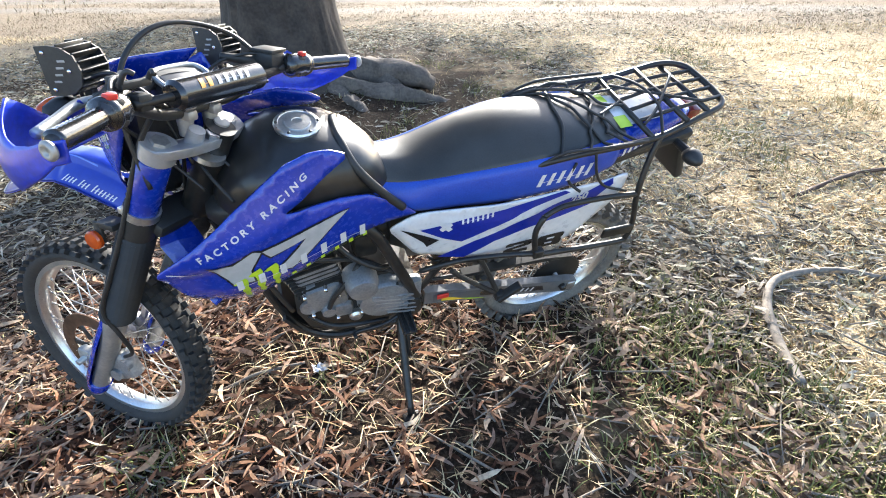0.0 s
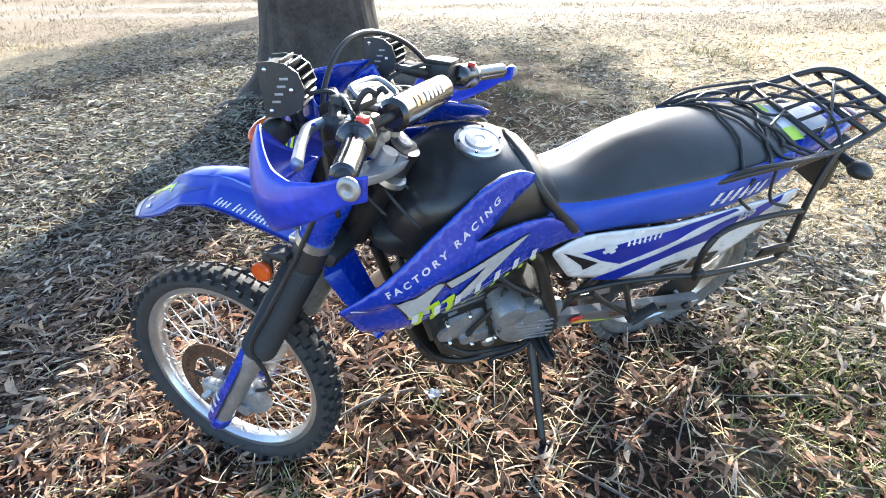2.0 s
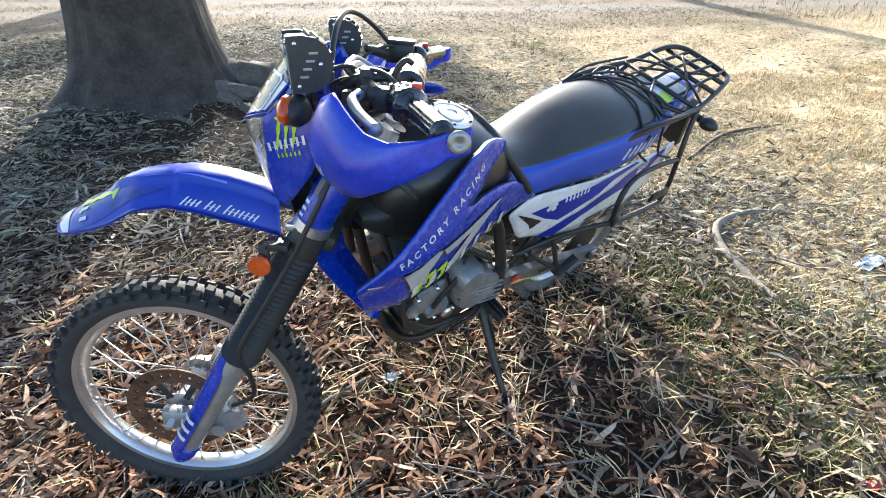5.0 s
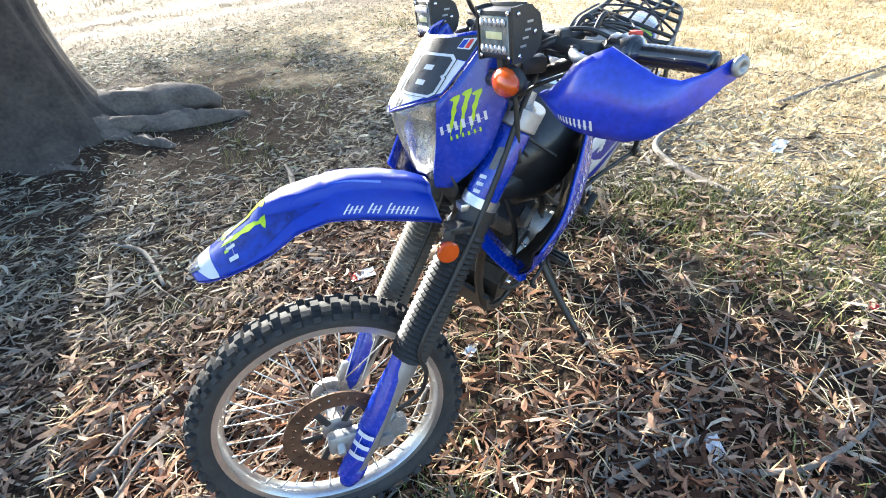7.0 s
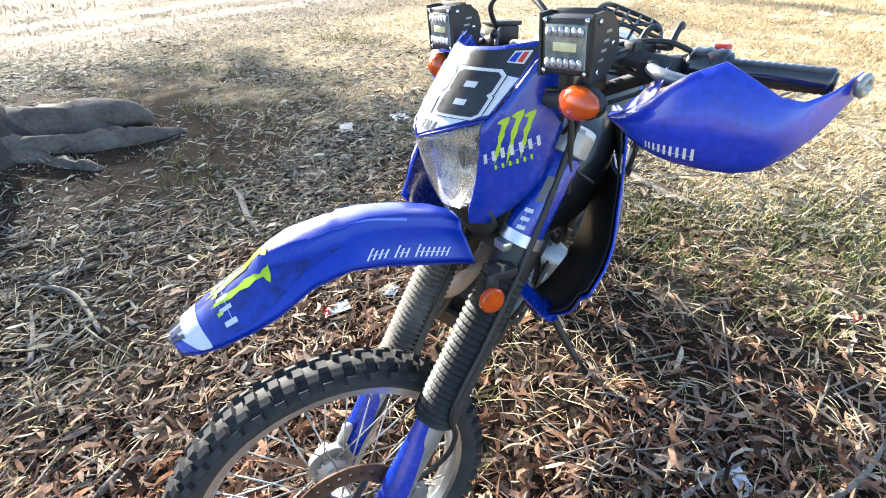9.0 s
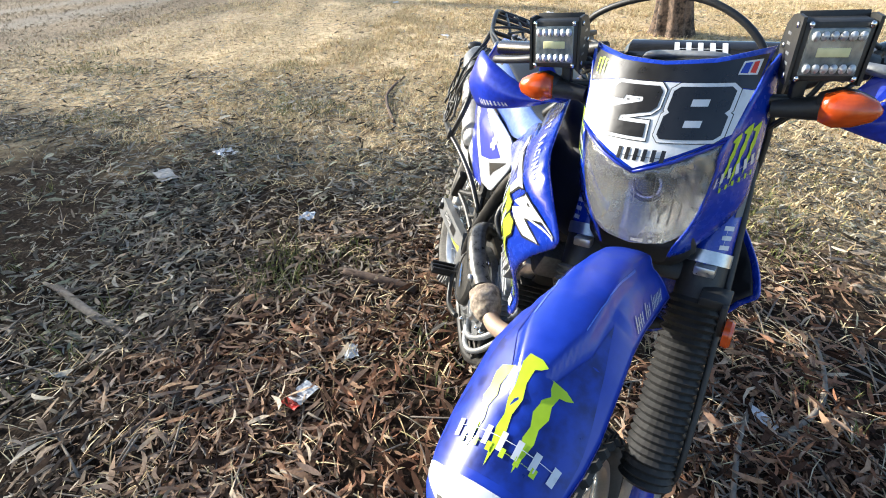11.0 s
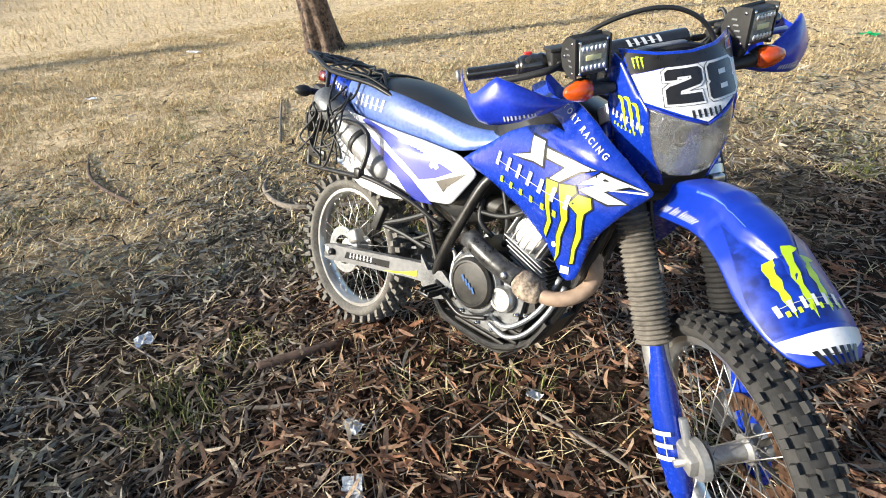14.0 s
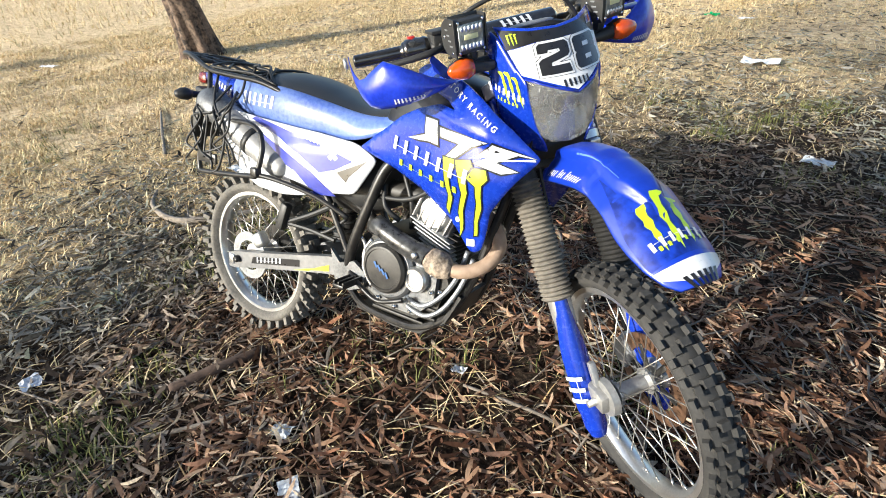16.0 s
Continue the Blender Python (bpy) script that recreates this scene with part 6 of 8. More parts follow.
for q, w in (((0.73, 0.355), 0.30), ((0.73, 0.325), 0.26), ((0.72, 0.30), 0.20)):
    solid("case_rib", block(q[0], -0.100, q[1], w, 0.016, 0.012, 0.004), ENGINE_BLACK, bike)
for pts in ([(0.765, -0.120, 0.375), (0.82, -0.128, 0.370), (0.87, -0.120, 0.405), (0.91, -0.10, 0.47), (0.93, -0.08, 0.56)], [(0.76, -0.118, 0.350), (0.83, -0.124, 0.340), (0.885, -0.115, 0.375), (0.925, -0.095, 0.45), (0.95, -0.08, 0.54)]):
    part("oil_pipe", tube(pts, 0.0075, 10, 6), CAST, bike, "grey oil pipe")
cam_c = solid("cam_cover", geo_join(block(0.825, -0.075, 0.645, 0.135, 0.06, 0.10, 0.022, Matrix.Rotation(radians(20), 4, "Y")), lathe([(0.050, -0.095), (0.050, -0.108), (0.042, -0.120), (0.0, -0.123)], 28, (0.828, 0, 0.655))), ALLOY, bike, "bright finned cam cover")
for i in range(6):
    part("cover_rib", block(0.775 + 0.021 * i, -0.112, 0.668 - 0.008 * i, 0.005, 0.022, 0.085 - 0.006 * abs(i - 2), 0.0015, Matrix.Rotation(radians(24), 4, "Y")), ALLOY_DULL, cam_c)
for i in range(7):
    part("side_fin", block(0.815 + 0.006 * i, -0.095, 0.60 - 0.013 * i, 0.15 - 0.006 * i, 0.03, 0.0045, 0.001, Matrix.Rotation(radians(20), 4, "Y")), CAST, cam_c)
solid("case_front_plate", lathe([(0.030, -0.085), (0.030, -0.118), (0.022, -0.124), (0.0, -0.124)], 18, (0.735, 0, 0.375)), CAST, bike)
for i in range(6):
    a = 2 * math.pi * i / 6
    part("cover_bolt", lathe([(0.006, 0.126), (0.006, 0.138), (0.0, 0.139)], 8), STEEL_BLACK, gen, at=Matrix.Translation((0.635 + 0.074 * math.cos(a), 0, 0.470 + 0.074 * math.sin(a))))
solid("starter_motor", tube([(0.85, 0.03, 0.47), (0.85, 0.11, 0.47)], 0.030, 18, straight=True), CAST, bike)
clutch = solid("clutch_cover", lathe([(0.097, -0.105), (0.097, -0.128), (0.088, -0.138), (0.080, -0.139)], 36, (0.690, 0, 0.452)), CAST_DARK, bike, "dark cast clutch cover")
cc = solid("clutch_lid", lathe([(0.078, -0.134), (0.078, -0.150), (0.070, -0.158), (0.064, -0.159), (0.062, -0.156), (0.03, -0.160), (0.0, -0.161)], 36, (0.690, 0, 0.457)), ENGINE_BLACK, clutch, "black round lid with blue scribble")
part("blue_scribble", decal([[(0.662 + 0.014 * i, 0.476 - 0.008 * i), (0.668 + 0.014 * i, 0.480 - 0.008 * i), (0.678 + 0.014 * i, 0.463 - 0.008 * i), (0.673 + 0.014 * i, 0.459 - 0.008 * i)] for i in range(4)], lambda u, v, d: (u, -0.163 + d, v), 0.0015), surface("blue_marker", (0.010, 0.07, 0.22), (0.02, 0.10, 0.30)), cc)
solid("oil_filter_cover", lathe([(0.040, -0.10), (0.040, -0.134), (0.034, -0.141), (0.026, -0.141), (0.025, -0.138), (0.0, -0.138)], 24, (0.795, 0, 0.447)), ALLOY, bike, "bright round filter cover")
for q in ((0.575, 0.52), (0.60, 0.345), (0.875, 0.43)):
    part("case_bolt", lathe([(0.007, -0.112), (0.007, -0.124), (0.0, -0.125)], 8, (q[0], 0, q[1])), CHROME, crank)
solid("right_case_cover", loft([[(x, y, z) for x, z in [(0.60, 0.36), (0.68, 0.325), (0.79, 0.325), (0.855, 0.385), (0.86, 0.47), (0.82, 0.535), (0.74, 0.555), (0.66, 0.54), (0.60, 0.47)]] for y in (-0.118, -0.096)]), CAST_DARK, bike, "dark cast right engine cover")
hd = part("exhaust_header", tube([(0.90, -0.015, 0.665), (0.96, -0.02, 0.645), (1.005, -0.04, 0.590), (0.995, -0.080, 0.540), (0.945, -0.118, 0.512), (0.875, -0.135, 0.515)], 0.0205, 16, 6), HEADER, bike, "heat-browned exhaust header pipe")
lumps = [Vector(q) for q in [(0.912, -0.128, 0.507), (0.900, -0.131, 0.510), (0.885, -0.134, 0.515), (0.868, -0.136, 0.521), (0.850, -0.138, 0.527), (0.838, -0.139, 0.530)]]
cv, cf = tube([tuple(q) for q in lumps], [0.022, 0.031, 0.037, 0.039, 0.037, 0.028], 22, 4)
cv = [tuple(Vector(q) + Vector((0, -1, 0.6)) * 0.005 * noise.noise(Vector(q) * 70)) for q in cv]
part("collar", (cv, cf), LAGGING, hd, "swollen speckled grey-brown collar")
mid = part("exhaust_mid_pipe", tube([(0.855, -0.138, 0.525), (0.80, -0.150, 0.540), (0.74, -0.155, 0.560), (0.68, -0.152, 0.580), (0.645, -0.140, 0.583), (0.615, -0.118, 0.565), (0.60, -0.085, 0.55), (0.55, -0.065, 0.58), (0.42, -0.08, 0.63), (0.30, -0.145, 0.66)], 0.019, 14, 5), ENGINE_BLACK, bike, "black exhaust pipe")
hs_rows = []
for p, d in zip(curve_points([(0.838, -0.142, 0.533), (0.79, -0.153, 0.546), (0.73, -0.157, 0.566), (0.675, -0.152, 0.584), (0.640, -0.136, 0.585)], 6), range(40)):
    hs_rows.append([(p.x + 0.0265 * math.cos(a) * 0.4, p.y - 0.028 * math.sin(a), p.z + 0.0275 * math.cos(a)) for a in [radians(-20 + 220 * k / 12) for k in range(13)]])
shield = part("heat_shield", loft(hs_rows, False, False), surface("worn_black_shield", (0.012, 0.012, 0.012), (0.13, 0.13, 0.13), 30, 0.3, 0.4, 0.1), mid, "scratched black heat shield")
part("shield_screw", lathe([(0.009, -0.172), (0.009, -0.182), (0.004, -0.183)], 12, (0.815, 0, 0.540)), ALLOY, shield, "bright shield screw")
for pts, r, m_ in (([(0.56, -0.112, 0.52), (0.60, -0.13, 0.505), (0.605, -0.14, 0.44), (0.63, -0.14, 0.40)], 0.006, ALLOY_DULL), ([(0.625, -0.13, 0.53), (0.60, -0.135, 0.48), (0.615, -0.14, 0.42), (0.64, -0.14, 0.385)], 0.006, ALLOY), ([(0.70, -0.10, 0.60), (0.66, -0.12, 0.64), (0.64, -0.10, 0.70)], 0.008, BLACK), ([(0.73, -0.08, 0.58), (0.74, -0.10, 0.66), (0.70, -0.09, 0.74)], 0.007, BLACK), ([(0.50, -0.11, 0.56), (0.42, -0.12, 0.50), (0.34, -0.13, 0.48)], 0.006, BLACK)):
    part("engine_hose", tube(pts, r, 8, 5), m_, bike)
for q in ((0.625, 0.375), (0.655, 0.345), (0.72, 0.335), (0.78, 0.338), (0.83, 0.375), (0.848, 0.42), (0.845, 0.475), (0.80, 0.525), (0.745, 0.545), (0.62, 0.50)):
    part("cover_bolt", lathe([(0.0068, -0.116), (0.0068, -0.128), (0.0, -0.129)], 8, (q[0], 0, q[1])), CHROME, crank)
muf = part("muffler", tube([(0.285, -0.138, 0.672), (0.265, -0.142, 0.682), (0.25, -0.146, 0.690), (0.10, -0.154, 0.765), (-0.06, -0.160, 0.842), (-0.085, -0.161, 0.854)], [0.022, 0.038, 0.048, 0.052, 0.050, 0.044], 22, 5), MUFFLER, bike, "dull silver muffler")
part("end_cap", tube([(0.0, -0.157, 0.813), (-0.005, -0.157, 0.816), (-0.09, -0.161, 0.857), (-0.115, -0.162, 0.868)], [0.050, 0.055, 0.054, 0.040], 22, straight=True), CAST_DARK, muf, "dark muffler end cap")
part("muffler_strap", tube([(0.135, -0.152, 0.747), (0.115, -0.153, 0.757)], 0.0535, 22, straight=True), BLACK, muf, "black clamp strap")
part("outlet", tube([(-0.10, -0.161, 0.862), (-0.135, -0.163, 0.878)], 0.018, 14, straight=True), ENGINE_BLACK, muf)
for s in (1, -1):
    solid("frame_side_tube", geo_join(tube([(0.75, 0.075 * s, 0.80), (0.665, 0.115 * s, 0.765), (0.60, 0.130 * s, 0.62), (0.545, 0.130 * s, 0.48), (0.52, 0.115 * s, 0.40)], 0.0165, 12, 6), tube([(0.96, 0.035 * s, 0.86), (0.80, 0.07 * s, 0.82), (0.60, 0.09 * s, 0.785), (0.2, 0.095 * s, 0.80), (-0.18, 0.07 * s, 0.87)], 0.015, 10, 5), tube([(0.515, 0.115 * s, 0.46), (0.42, 0.115 * s, 0.62), (0.28, 0.105 * s, 0.79)], 0.011, 10, 4)), STEEL_BLACK, bike, "black steel frame tube")
    solid("cradle_tube", tube([(1.03, 0.03 * s, 0.82), (0.985, 0.045 * s, 0.64), (0.945, 0.060 * s, 0.47), (0.89, 0.085 * s, 0.345), (0.80, 0.10 * s, 0.283), (0.70, 0.10 * s, 0.272), (0.57, 0.10 * s, 0.285), (0.50, 0.105 * s, 0.36)], 0.0125, 10, 6), STEEL_BLACK, bike)
solid("skid_plate", loft([[(x, y, z) for x, z in [(0.55, 0.265), (0.70, 0.250), (0.80, 0.258), (0.89, 0.325), (0.935, 0.42), (0.925, 0.425), (0.880, 0.335), (0.795, 0.270), (0.70, 0.262), (0.55, 0.277)]] for y in (-0.098, 0.098)]), BLACK, bike, "black bash plate under the engine")
air = solid("air_box", loft([tank_ring(*q) for q in [(0.24, 0.085, 0.80, 0.60), (0.36, 0.10, 0.81, 0.57), (0.52, 0.09, 0.80, 0.56), (0.60, 0.06, 0.78, 0.60)]]), BLACK, bike)
solid("throttle_body", geo_join(tube([(0.60, 0.0, 0.66), (0.74, 0.0, 0.665)], 0.035, 16, straight=True), block(0.67, 0.03, 0.655, 0.07, 0.09, 0.09, 0.015)), ENGINE_BLACK, bike)

# Black body added to stand for the shade between tank and fork.
solid("gap_filler", loft([tank_ring(*q) for q in [(0.88, 0.100, 0.92, 0.77), (0.95, 0.100, 0.91, 0.79), (1.01, 0.080, 0.89, 0.81), (1.035, 0.055, 0.87, 0.83)]]), BLACK, bike, "black filler for the shaded gap under the tank")
solid("battery_side_box", block(0.86, 0.0, 0.79, 0.14, 0.16, 0.09, 0.02), BLACK, bike)
for s in (1, -1):
    arm = solid("swingarm", loft([[(x, s * (0.105 + dy) + (0.0 if s > 0 else 0.0), z + dz) for dy, dz in ((-0.014, -h), (0.014, -h), (0.014, h), (-0.014, h))] for x, z, h in ((0.50, 0.400, 0.032), (0.40, 0.380, 0.031), (0.20, 0.333, 0.030), (0.03, 0.293, 0.031), (-0.06, 0.272, 0.034), (-0.095, 0.265, 0.028))]), SWING, bike, "silver box-section swingarm")
    yf = s * 0.1205
    part("word_mark", decal(bars((0.225, 0.330), (-1, -0.235), 7, 0.012, 0.020, 0.009, flip=True) if s > 0 else bars((0.075, 0.297), (1, 0.235), 7, 0.012, 0.020, 0.009), lambda u, v, d, yf=yf, s=s: (u, yf - s * d, v), 0.0016), WHITE, arm, "white word mark as plain bars")
    part("dark_band", ([(0.04, yf - s * 0.0006, 0.283), (0.30, yf - s * 0.0006, 0.343), (0.30, yf - s * 0.0006, 0.369), (0.05, yf - s * 0.0006, 0.312)], [(0, 1, 2, 3)]), BLACK_DECAL, arm, "dark printed band")
    # Shade on the left arm, painted as a grey patch.
    if s > 0:
        part("shade_patch", ([(0.30, yf - 0.0004, 0.331), (0.47, yf - 0.0004, 0.371), (0.47, yf - 0.0004, 0.411), (0.30, yf - 0.0004, 0.379)], [(0, 1, 2, 3)]), GREY_DECAL, arm)
    part("yellow_flash", ([(0.345, yf, 0.345), (0.44, yf, 0.367), (0.44, yf, 0.390), (0.395, yf, 0.370)], [(0, 1, 2, 3)]), YELLOW, arm)
    part("green_flash", ([(0.27, yf, 0.3235), (0.345, yf, 0.341), (0.375, yf, 0.360), (0.30, yf, 0.334)], [(0, 1, 2, 3)]), GREEN, arm)
    part("axle_nut", lathe([(0.0, 0.016), (0.013, 0.016), (0.015, 0.0)], 6), STEEL_BLACK, arm, at=Matrix.Translation((-0.035, s * 0.120, 0.283)) @ Matrix.Diagonal((1, s, 1, 1)))
    part("chain_adjuster", block(-0.075, s * 0.121, 0.272, 0.030, 0.006, 0.040, 0.003), ALLOY, arm)
part("rear_caliper", block(0.055, -0.088, 0.375, 0.06, 0.04, 0.055, 0.012, Matrix.Rotation(radians(-30), 4, "Y")), ALLOY_DULL, bike, "grey rear brake caliper")
part("chain", geo_join(*[tube([(-0.035, 0.064, 0.283 + q * 0.097), (0.25, 0.064, 0.340 + q * 0.065), (0.50, 0.064, 0.385 + q * 0.035)], 0.007, 6, 4) for q in (1, -1)]), STEEL_BLACK, bike, "dark drive chain")
solid("chain_guard", loft([[(x, y, z) for x, z in ((0.36, 0.435), (0.05, 0.425), (-0.06, 0.405), (-0.06, 0.395), (0.05, 0.412), (0.36, 0.42))] for y in (0.055, 0.085)]), BLACK, bike)
part("shock_absorber", geo_join(tube([(0.42, 0, 0.42), (0.40, 0, 0.76)], 0.022, 12, straight=True), tube([(0.42 - 0.02 * i / 60 + 0.034 * math.cos(i * 0.9), 0.034 * math.sin(i * 0.9), 0.46 + 0.26 * i / 60) for i in range(61)], 0.006, 6, 1)), STEEL_BLACK, bike)
for s in (1, -1):
    peg = solid("foot_peg", geo_join(block(0.575, 0.175 * s, 0.385, 0.045, 0.095, 0.012, 0.003), *[block(0.575 + 0.018 * a, 0.175 * s, 0.393, 0.006, 0.09, 0.014, 0.001) for a in (-1, 0, 1)], block(0.56, 0.118 * s, 0.40, 0.05, 0.03, 0.06, 0.006)), STEEL_BLACK, bike, "black serrated foot peg")
    if s > 0:
        solid("passenger_peg_hanger", geo_join(tube([(0.42, 0.118, 0.52), (0.36, 0.132, 0.465), (0.28, 0.150, 0.405), (0.25, 0.155, 0.385)], 0.009, 8, 4), tube([(0.34, 0.120, 0.575), (0.30, 0.138, 0.49), (0.262, 0.152, 0.405)], 0.009, 8, 4), block(0.225, 0.170, 0.405, 0.095, 0.030, 0.020, 0.006, Matrix.Rotation(radians(38), 4, "Y")), block(0.252, 0.160, 0.385, 0.03, 0.03, 0.035, 0.006)), BLACK, bike, "black folded passenger peg and its hanger")
    else:
        hanger = solid("passenger_peg_hanger", geo_join(tube([(0.46, 0.118 * s, 0.60), (0.36, 0.130 * s, 0.545), (0.27, 0.145 * s, 0.505)], 0.009, 8, 4), tube([(0.46, 0.118 * s, 0.48), (0.36, 0.130 * s, 0.495), (0.27, 0.145 * s, 0.50)], 0.008, 8, 4), block(0.262, 0.155 * s, 0.525, 0.032, 0.03, 0.10, 0.008, Matrix.Rotation(radians(20), 4, "Y"))), BLACK, bike, "black passenger peg hanger")
part("brake_pedal", tube([(0.545, -0.135, 0.40), (0.60, -0.158, 0.385), (0.68, -0.165, 0.355), (0.75, -0.165, 0.375), (0.775, -0.16, 0.385)], 0.0075, 8, 5), STEEL_BLACK, bike, "black rear brake pedal")
solid("peg_bracket", loft([[(x, y, z) for x, z in ((0.46, 0.46), (0.50, 0.42), (0.56, 0.44), (0.61, 0.41), (0.60, 0.36), (0.54, 0.335), (0.48, 0.36))] for y in (-0.135, -0.122)]), CAST_DARK, bike, "dark grey foot peg bracket")
part("red_reflector", block(0.485, -0.128, 0.395, 0.018, 0.008, 0.028, 0.003), RED, bike)
part("red_reflector", block(0.44, 0.128, 0.405, 0.040, 0.008, 0.020, 0.003), RED, bike)
part("gear_lever", tube([(0.56, 0.135, 0.39), (0.64, 0.160, 0.375), (0.73, 0.165, 0.372), (0.735, 0.185, 0.372)], 0.0065, 8, 5), STEEL_BLACK, bike)
FOOT = BIKE.inverted() @ Vector((-0.084, 1.065, 0.004))
stand = part("side_stand", tube([(0.575, 0.115, 0.375), (0.585, 0.145, 0.345), tuple(FOOT + (Vector((0.585, 0.145, 0.345)) - FOOT) * 0.5), tuple(FOOT + Vector((0, 0, 0.012)))], [0.015, 0.014, 0.013, 0.011], 10, 4), STEEL_BLACK, bike, "black side stand propping the bike")
part("stand_foot", block(*(FOOT + Vector((0, 0.005, 0.006))), 0.055, 0.035, 0.008, 0.003, Matrix.Rotation(LEANING, 4, "X")), STEEL_BLACK, stand)
part("stand_spring", tube([(0.565, 0.13, 0.38), tuple(FOOT + (Vector((0.585, 0.145, 0.345)) - FOOT) * 0.62 + Vector((-0.018, 0, 0)))], 0.006, 8, straight=True), STEEL_BLACK, stand)
for pts in ([(0.95, 0.06, 0.9), (0.90, 0.12, 0.80), (0.82, 0.12, 0.70), (0.70, 0.10, 0.64), (0.58, 0.12, 0.56)], [(0.93, -0.06, 0.88), (0.86, -0.12, 0.76), (0.75, -0.12, 0.68), (0.62, -0.11, 0.66)], [(0.99, 0.02, 0.86), (0.97, 0.10, 0.74), (0.93, 0.12, 0.60), (0.90, 0.11, 0.48)]):
    part("engine_hose", tube(pts, 0.007, 8, 5), BLACK, bike)

# ---- elastic cargo net over the seat and rack ----
net = new("cargo_net")
net.matrix_world = BIKE
tagged(net, "tangled black elastic cargo net over seat and rack", "cargo net")
rng = random.Random(5)


def seat_top(x, y):
    xs = [q[0] for q in SEAT_ROWS][::-1]
    zc = float(np.interp(x, xs, [q[3] for q in SEAT_ROWS][::-1]))
    ze = float(np.interp(x, xs, [q[2] for q in SEAT_ROWS][::-1]))
    w = float(np.interp(x, xs, [q[1] for q in SEAT_ROWS][::-1]))
    if x < -0.05:
        zc, ze, w = 0.958, 0.93, 0.11
    t = min(1.0, abs(y) / w)
    return ze + (zc - ze) * (1 - t ** 2.4) + 0.006


def over(x0, y0, x1, y1, wob, lift_by=0.0):
    pts = []
    for i in range(7):
        t = i / 6
        x, y = x0 + (x1 - x0) * t + rng.uniform(-wob, wob), y0 + (y1 - y0) * t + rng.uniform(-wob, wob)
        pts.append((x, y, seat_top(x, y) + lift_by * math.sin(math.pi * t)))
    return pts


for pts in ([(0.02, 0.150, 0.958), *over(0.04, 0.12, 0.14, -0.12, 0.006), (0.12, -0.150, 0.948)], [(0.13, 0.152, 0.92), (0.135, 0.150, 0.86), (0.10, 0.17, 0.83)],
            [(0.18, 0.150, 0.945), *over(0.17, 0.13, 0.10, -0.13, 0.008), (0.05, -0.150, 0.955)], [(0.10, 0.150, 0.950), *over(0.08, 0.12, -0.02, -0.10, 0.008), (-0.06, -0.150, 0.958)],
            [(-0.05, 0.150, 0.957), *over(-0.02, 0.10, 0.15, -0.10, 0.008, 0.008), (0.20, -0.145, 0.935)], [(0.22, -0.140, 0.93), *over(0.17, -0.11, -0.02, -0.03, 0.012, 0.02), (-0.09, 0.0, 0.966)],
            [(0.20, -0.142, 0.935), *over(0.15, -0.12, 0.02, -0.09, 0.012, 0.03), (-0.09, -0.075, 0.968)], [(-0.02, 0.150, 0.957), *over(0.02, 0.10, 0.0, 0.02, 0.01), (-0.09, -0.02, 0.966)],
            [(-0.09, 0.10, 0.972), (-0.15, 0.06, 0.985), (-0.20, 0.01, 1.0), (-0.26, -0.05, 1.012)], [(-0.09, -0.09, 0.972), (-0.15, -0.03, 0.985), (-0.22, 0.04, 1.002), (-0.27, 0.09, 1.014)],
            [(-0.12, 0.142, 0.97), (-0.16, 0.05, 0.99), (-0.16, -0.05, 0.99), (-0.13, -0.142, 0.97)], [(0.08, 0.152, 0.945), (0.06, 0.16, 0.88), (0.02, 0.165, 0.83), (-0.06, 0.17, 0.80)],
            [(0.08, -0.152, 0.945), (0.07, -0.17, 0.89), (0.0, -0.21, 0.82), (-0.03, -0.215, 0.72), (-0.02, -0.22, 0.64)], [(-0.06, -0.152, 0.95), (-0.02, -0.20, 0.86), (0.05, -0.215, 0.78), (0.02, -0.22, 0.66), (-0.02, -0.225, 0.63)],
            [(0.22, 0.142, 0.93), (0.17, 0.150, 0.96), (0.05, 0.16, 0.965), (-0.07, 0.155, 0.962)], [(0.22, -0.142, 0.94), (0.12, -0.155, 0.968), (0.0, -0.158, 0.970), (-0.10, -0.150, 0.975)]):
    part("cord", tube(pts, 0.0042, 6, 4), BLACK, net)
for k in range(9):
    x0, z0 = rng.uniform(-0.12, 0.05), rng.uniform(0.86, 0.95)
    pts = [(x0, -0.150 - 0.012 * (0.95 - z0) / 0.1, z0)]
    for q in range(4):
        pts.append((x0 + rng.uniform(-0.08, 0.09), -0.215 + rng.uniform(-0.012, 0.012), 0.84 - 0.055 * q + rng.uniform(-0.03, 0.03)))
    part("cord", tube(pts, 0.0040, 6, 4), BLACK, net)

# ---- trees ----
def trunk_geo(cx, cy, path, radii, n=40, per=5, furrow=0.08, seed=3, roots=0):
    """An uneven trunk; the first radius is at the ground."""
    pts = curve_points([(cx + x, cy + y, z) for x, y, z in path], per)
    m = len(pts)
    rs = np.interp(np.linspace(0, 1, m), np.linspace(0, 1, len(radii)), radii)
    rings = []
    for i, p in enumerate(pts):
        ring = []
        for j in range(n):
            a = 2 * math.pi * j / n
            d = Vector((math.cos(a), math.sin(a), 0))
            q = 1 + furrow * noise.noise(Vector((math.cos(a) * 3, math.sin(a) * 3, p.z * 0.8 + seed))) + furrow * 0.6 * abs(noise.noise(Vector((math.cos(a) * 9, math.sin(a) * 9, p.z * 0.7 + seed))))
            if roots:
                q += 0.30 * max(0, math.cos(roots * a + 0.6)) * math.exp(-p.z / 0.22)
            ring.append(tuple(p + d * rs[i] * q))
        rings.append(ring)
    return loft(rings)


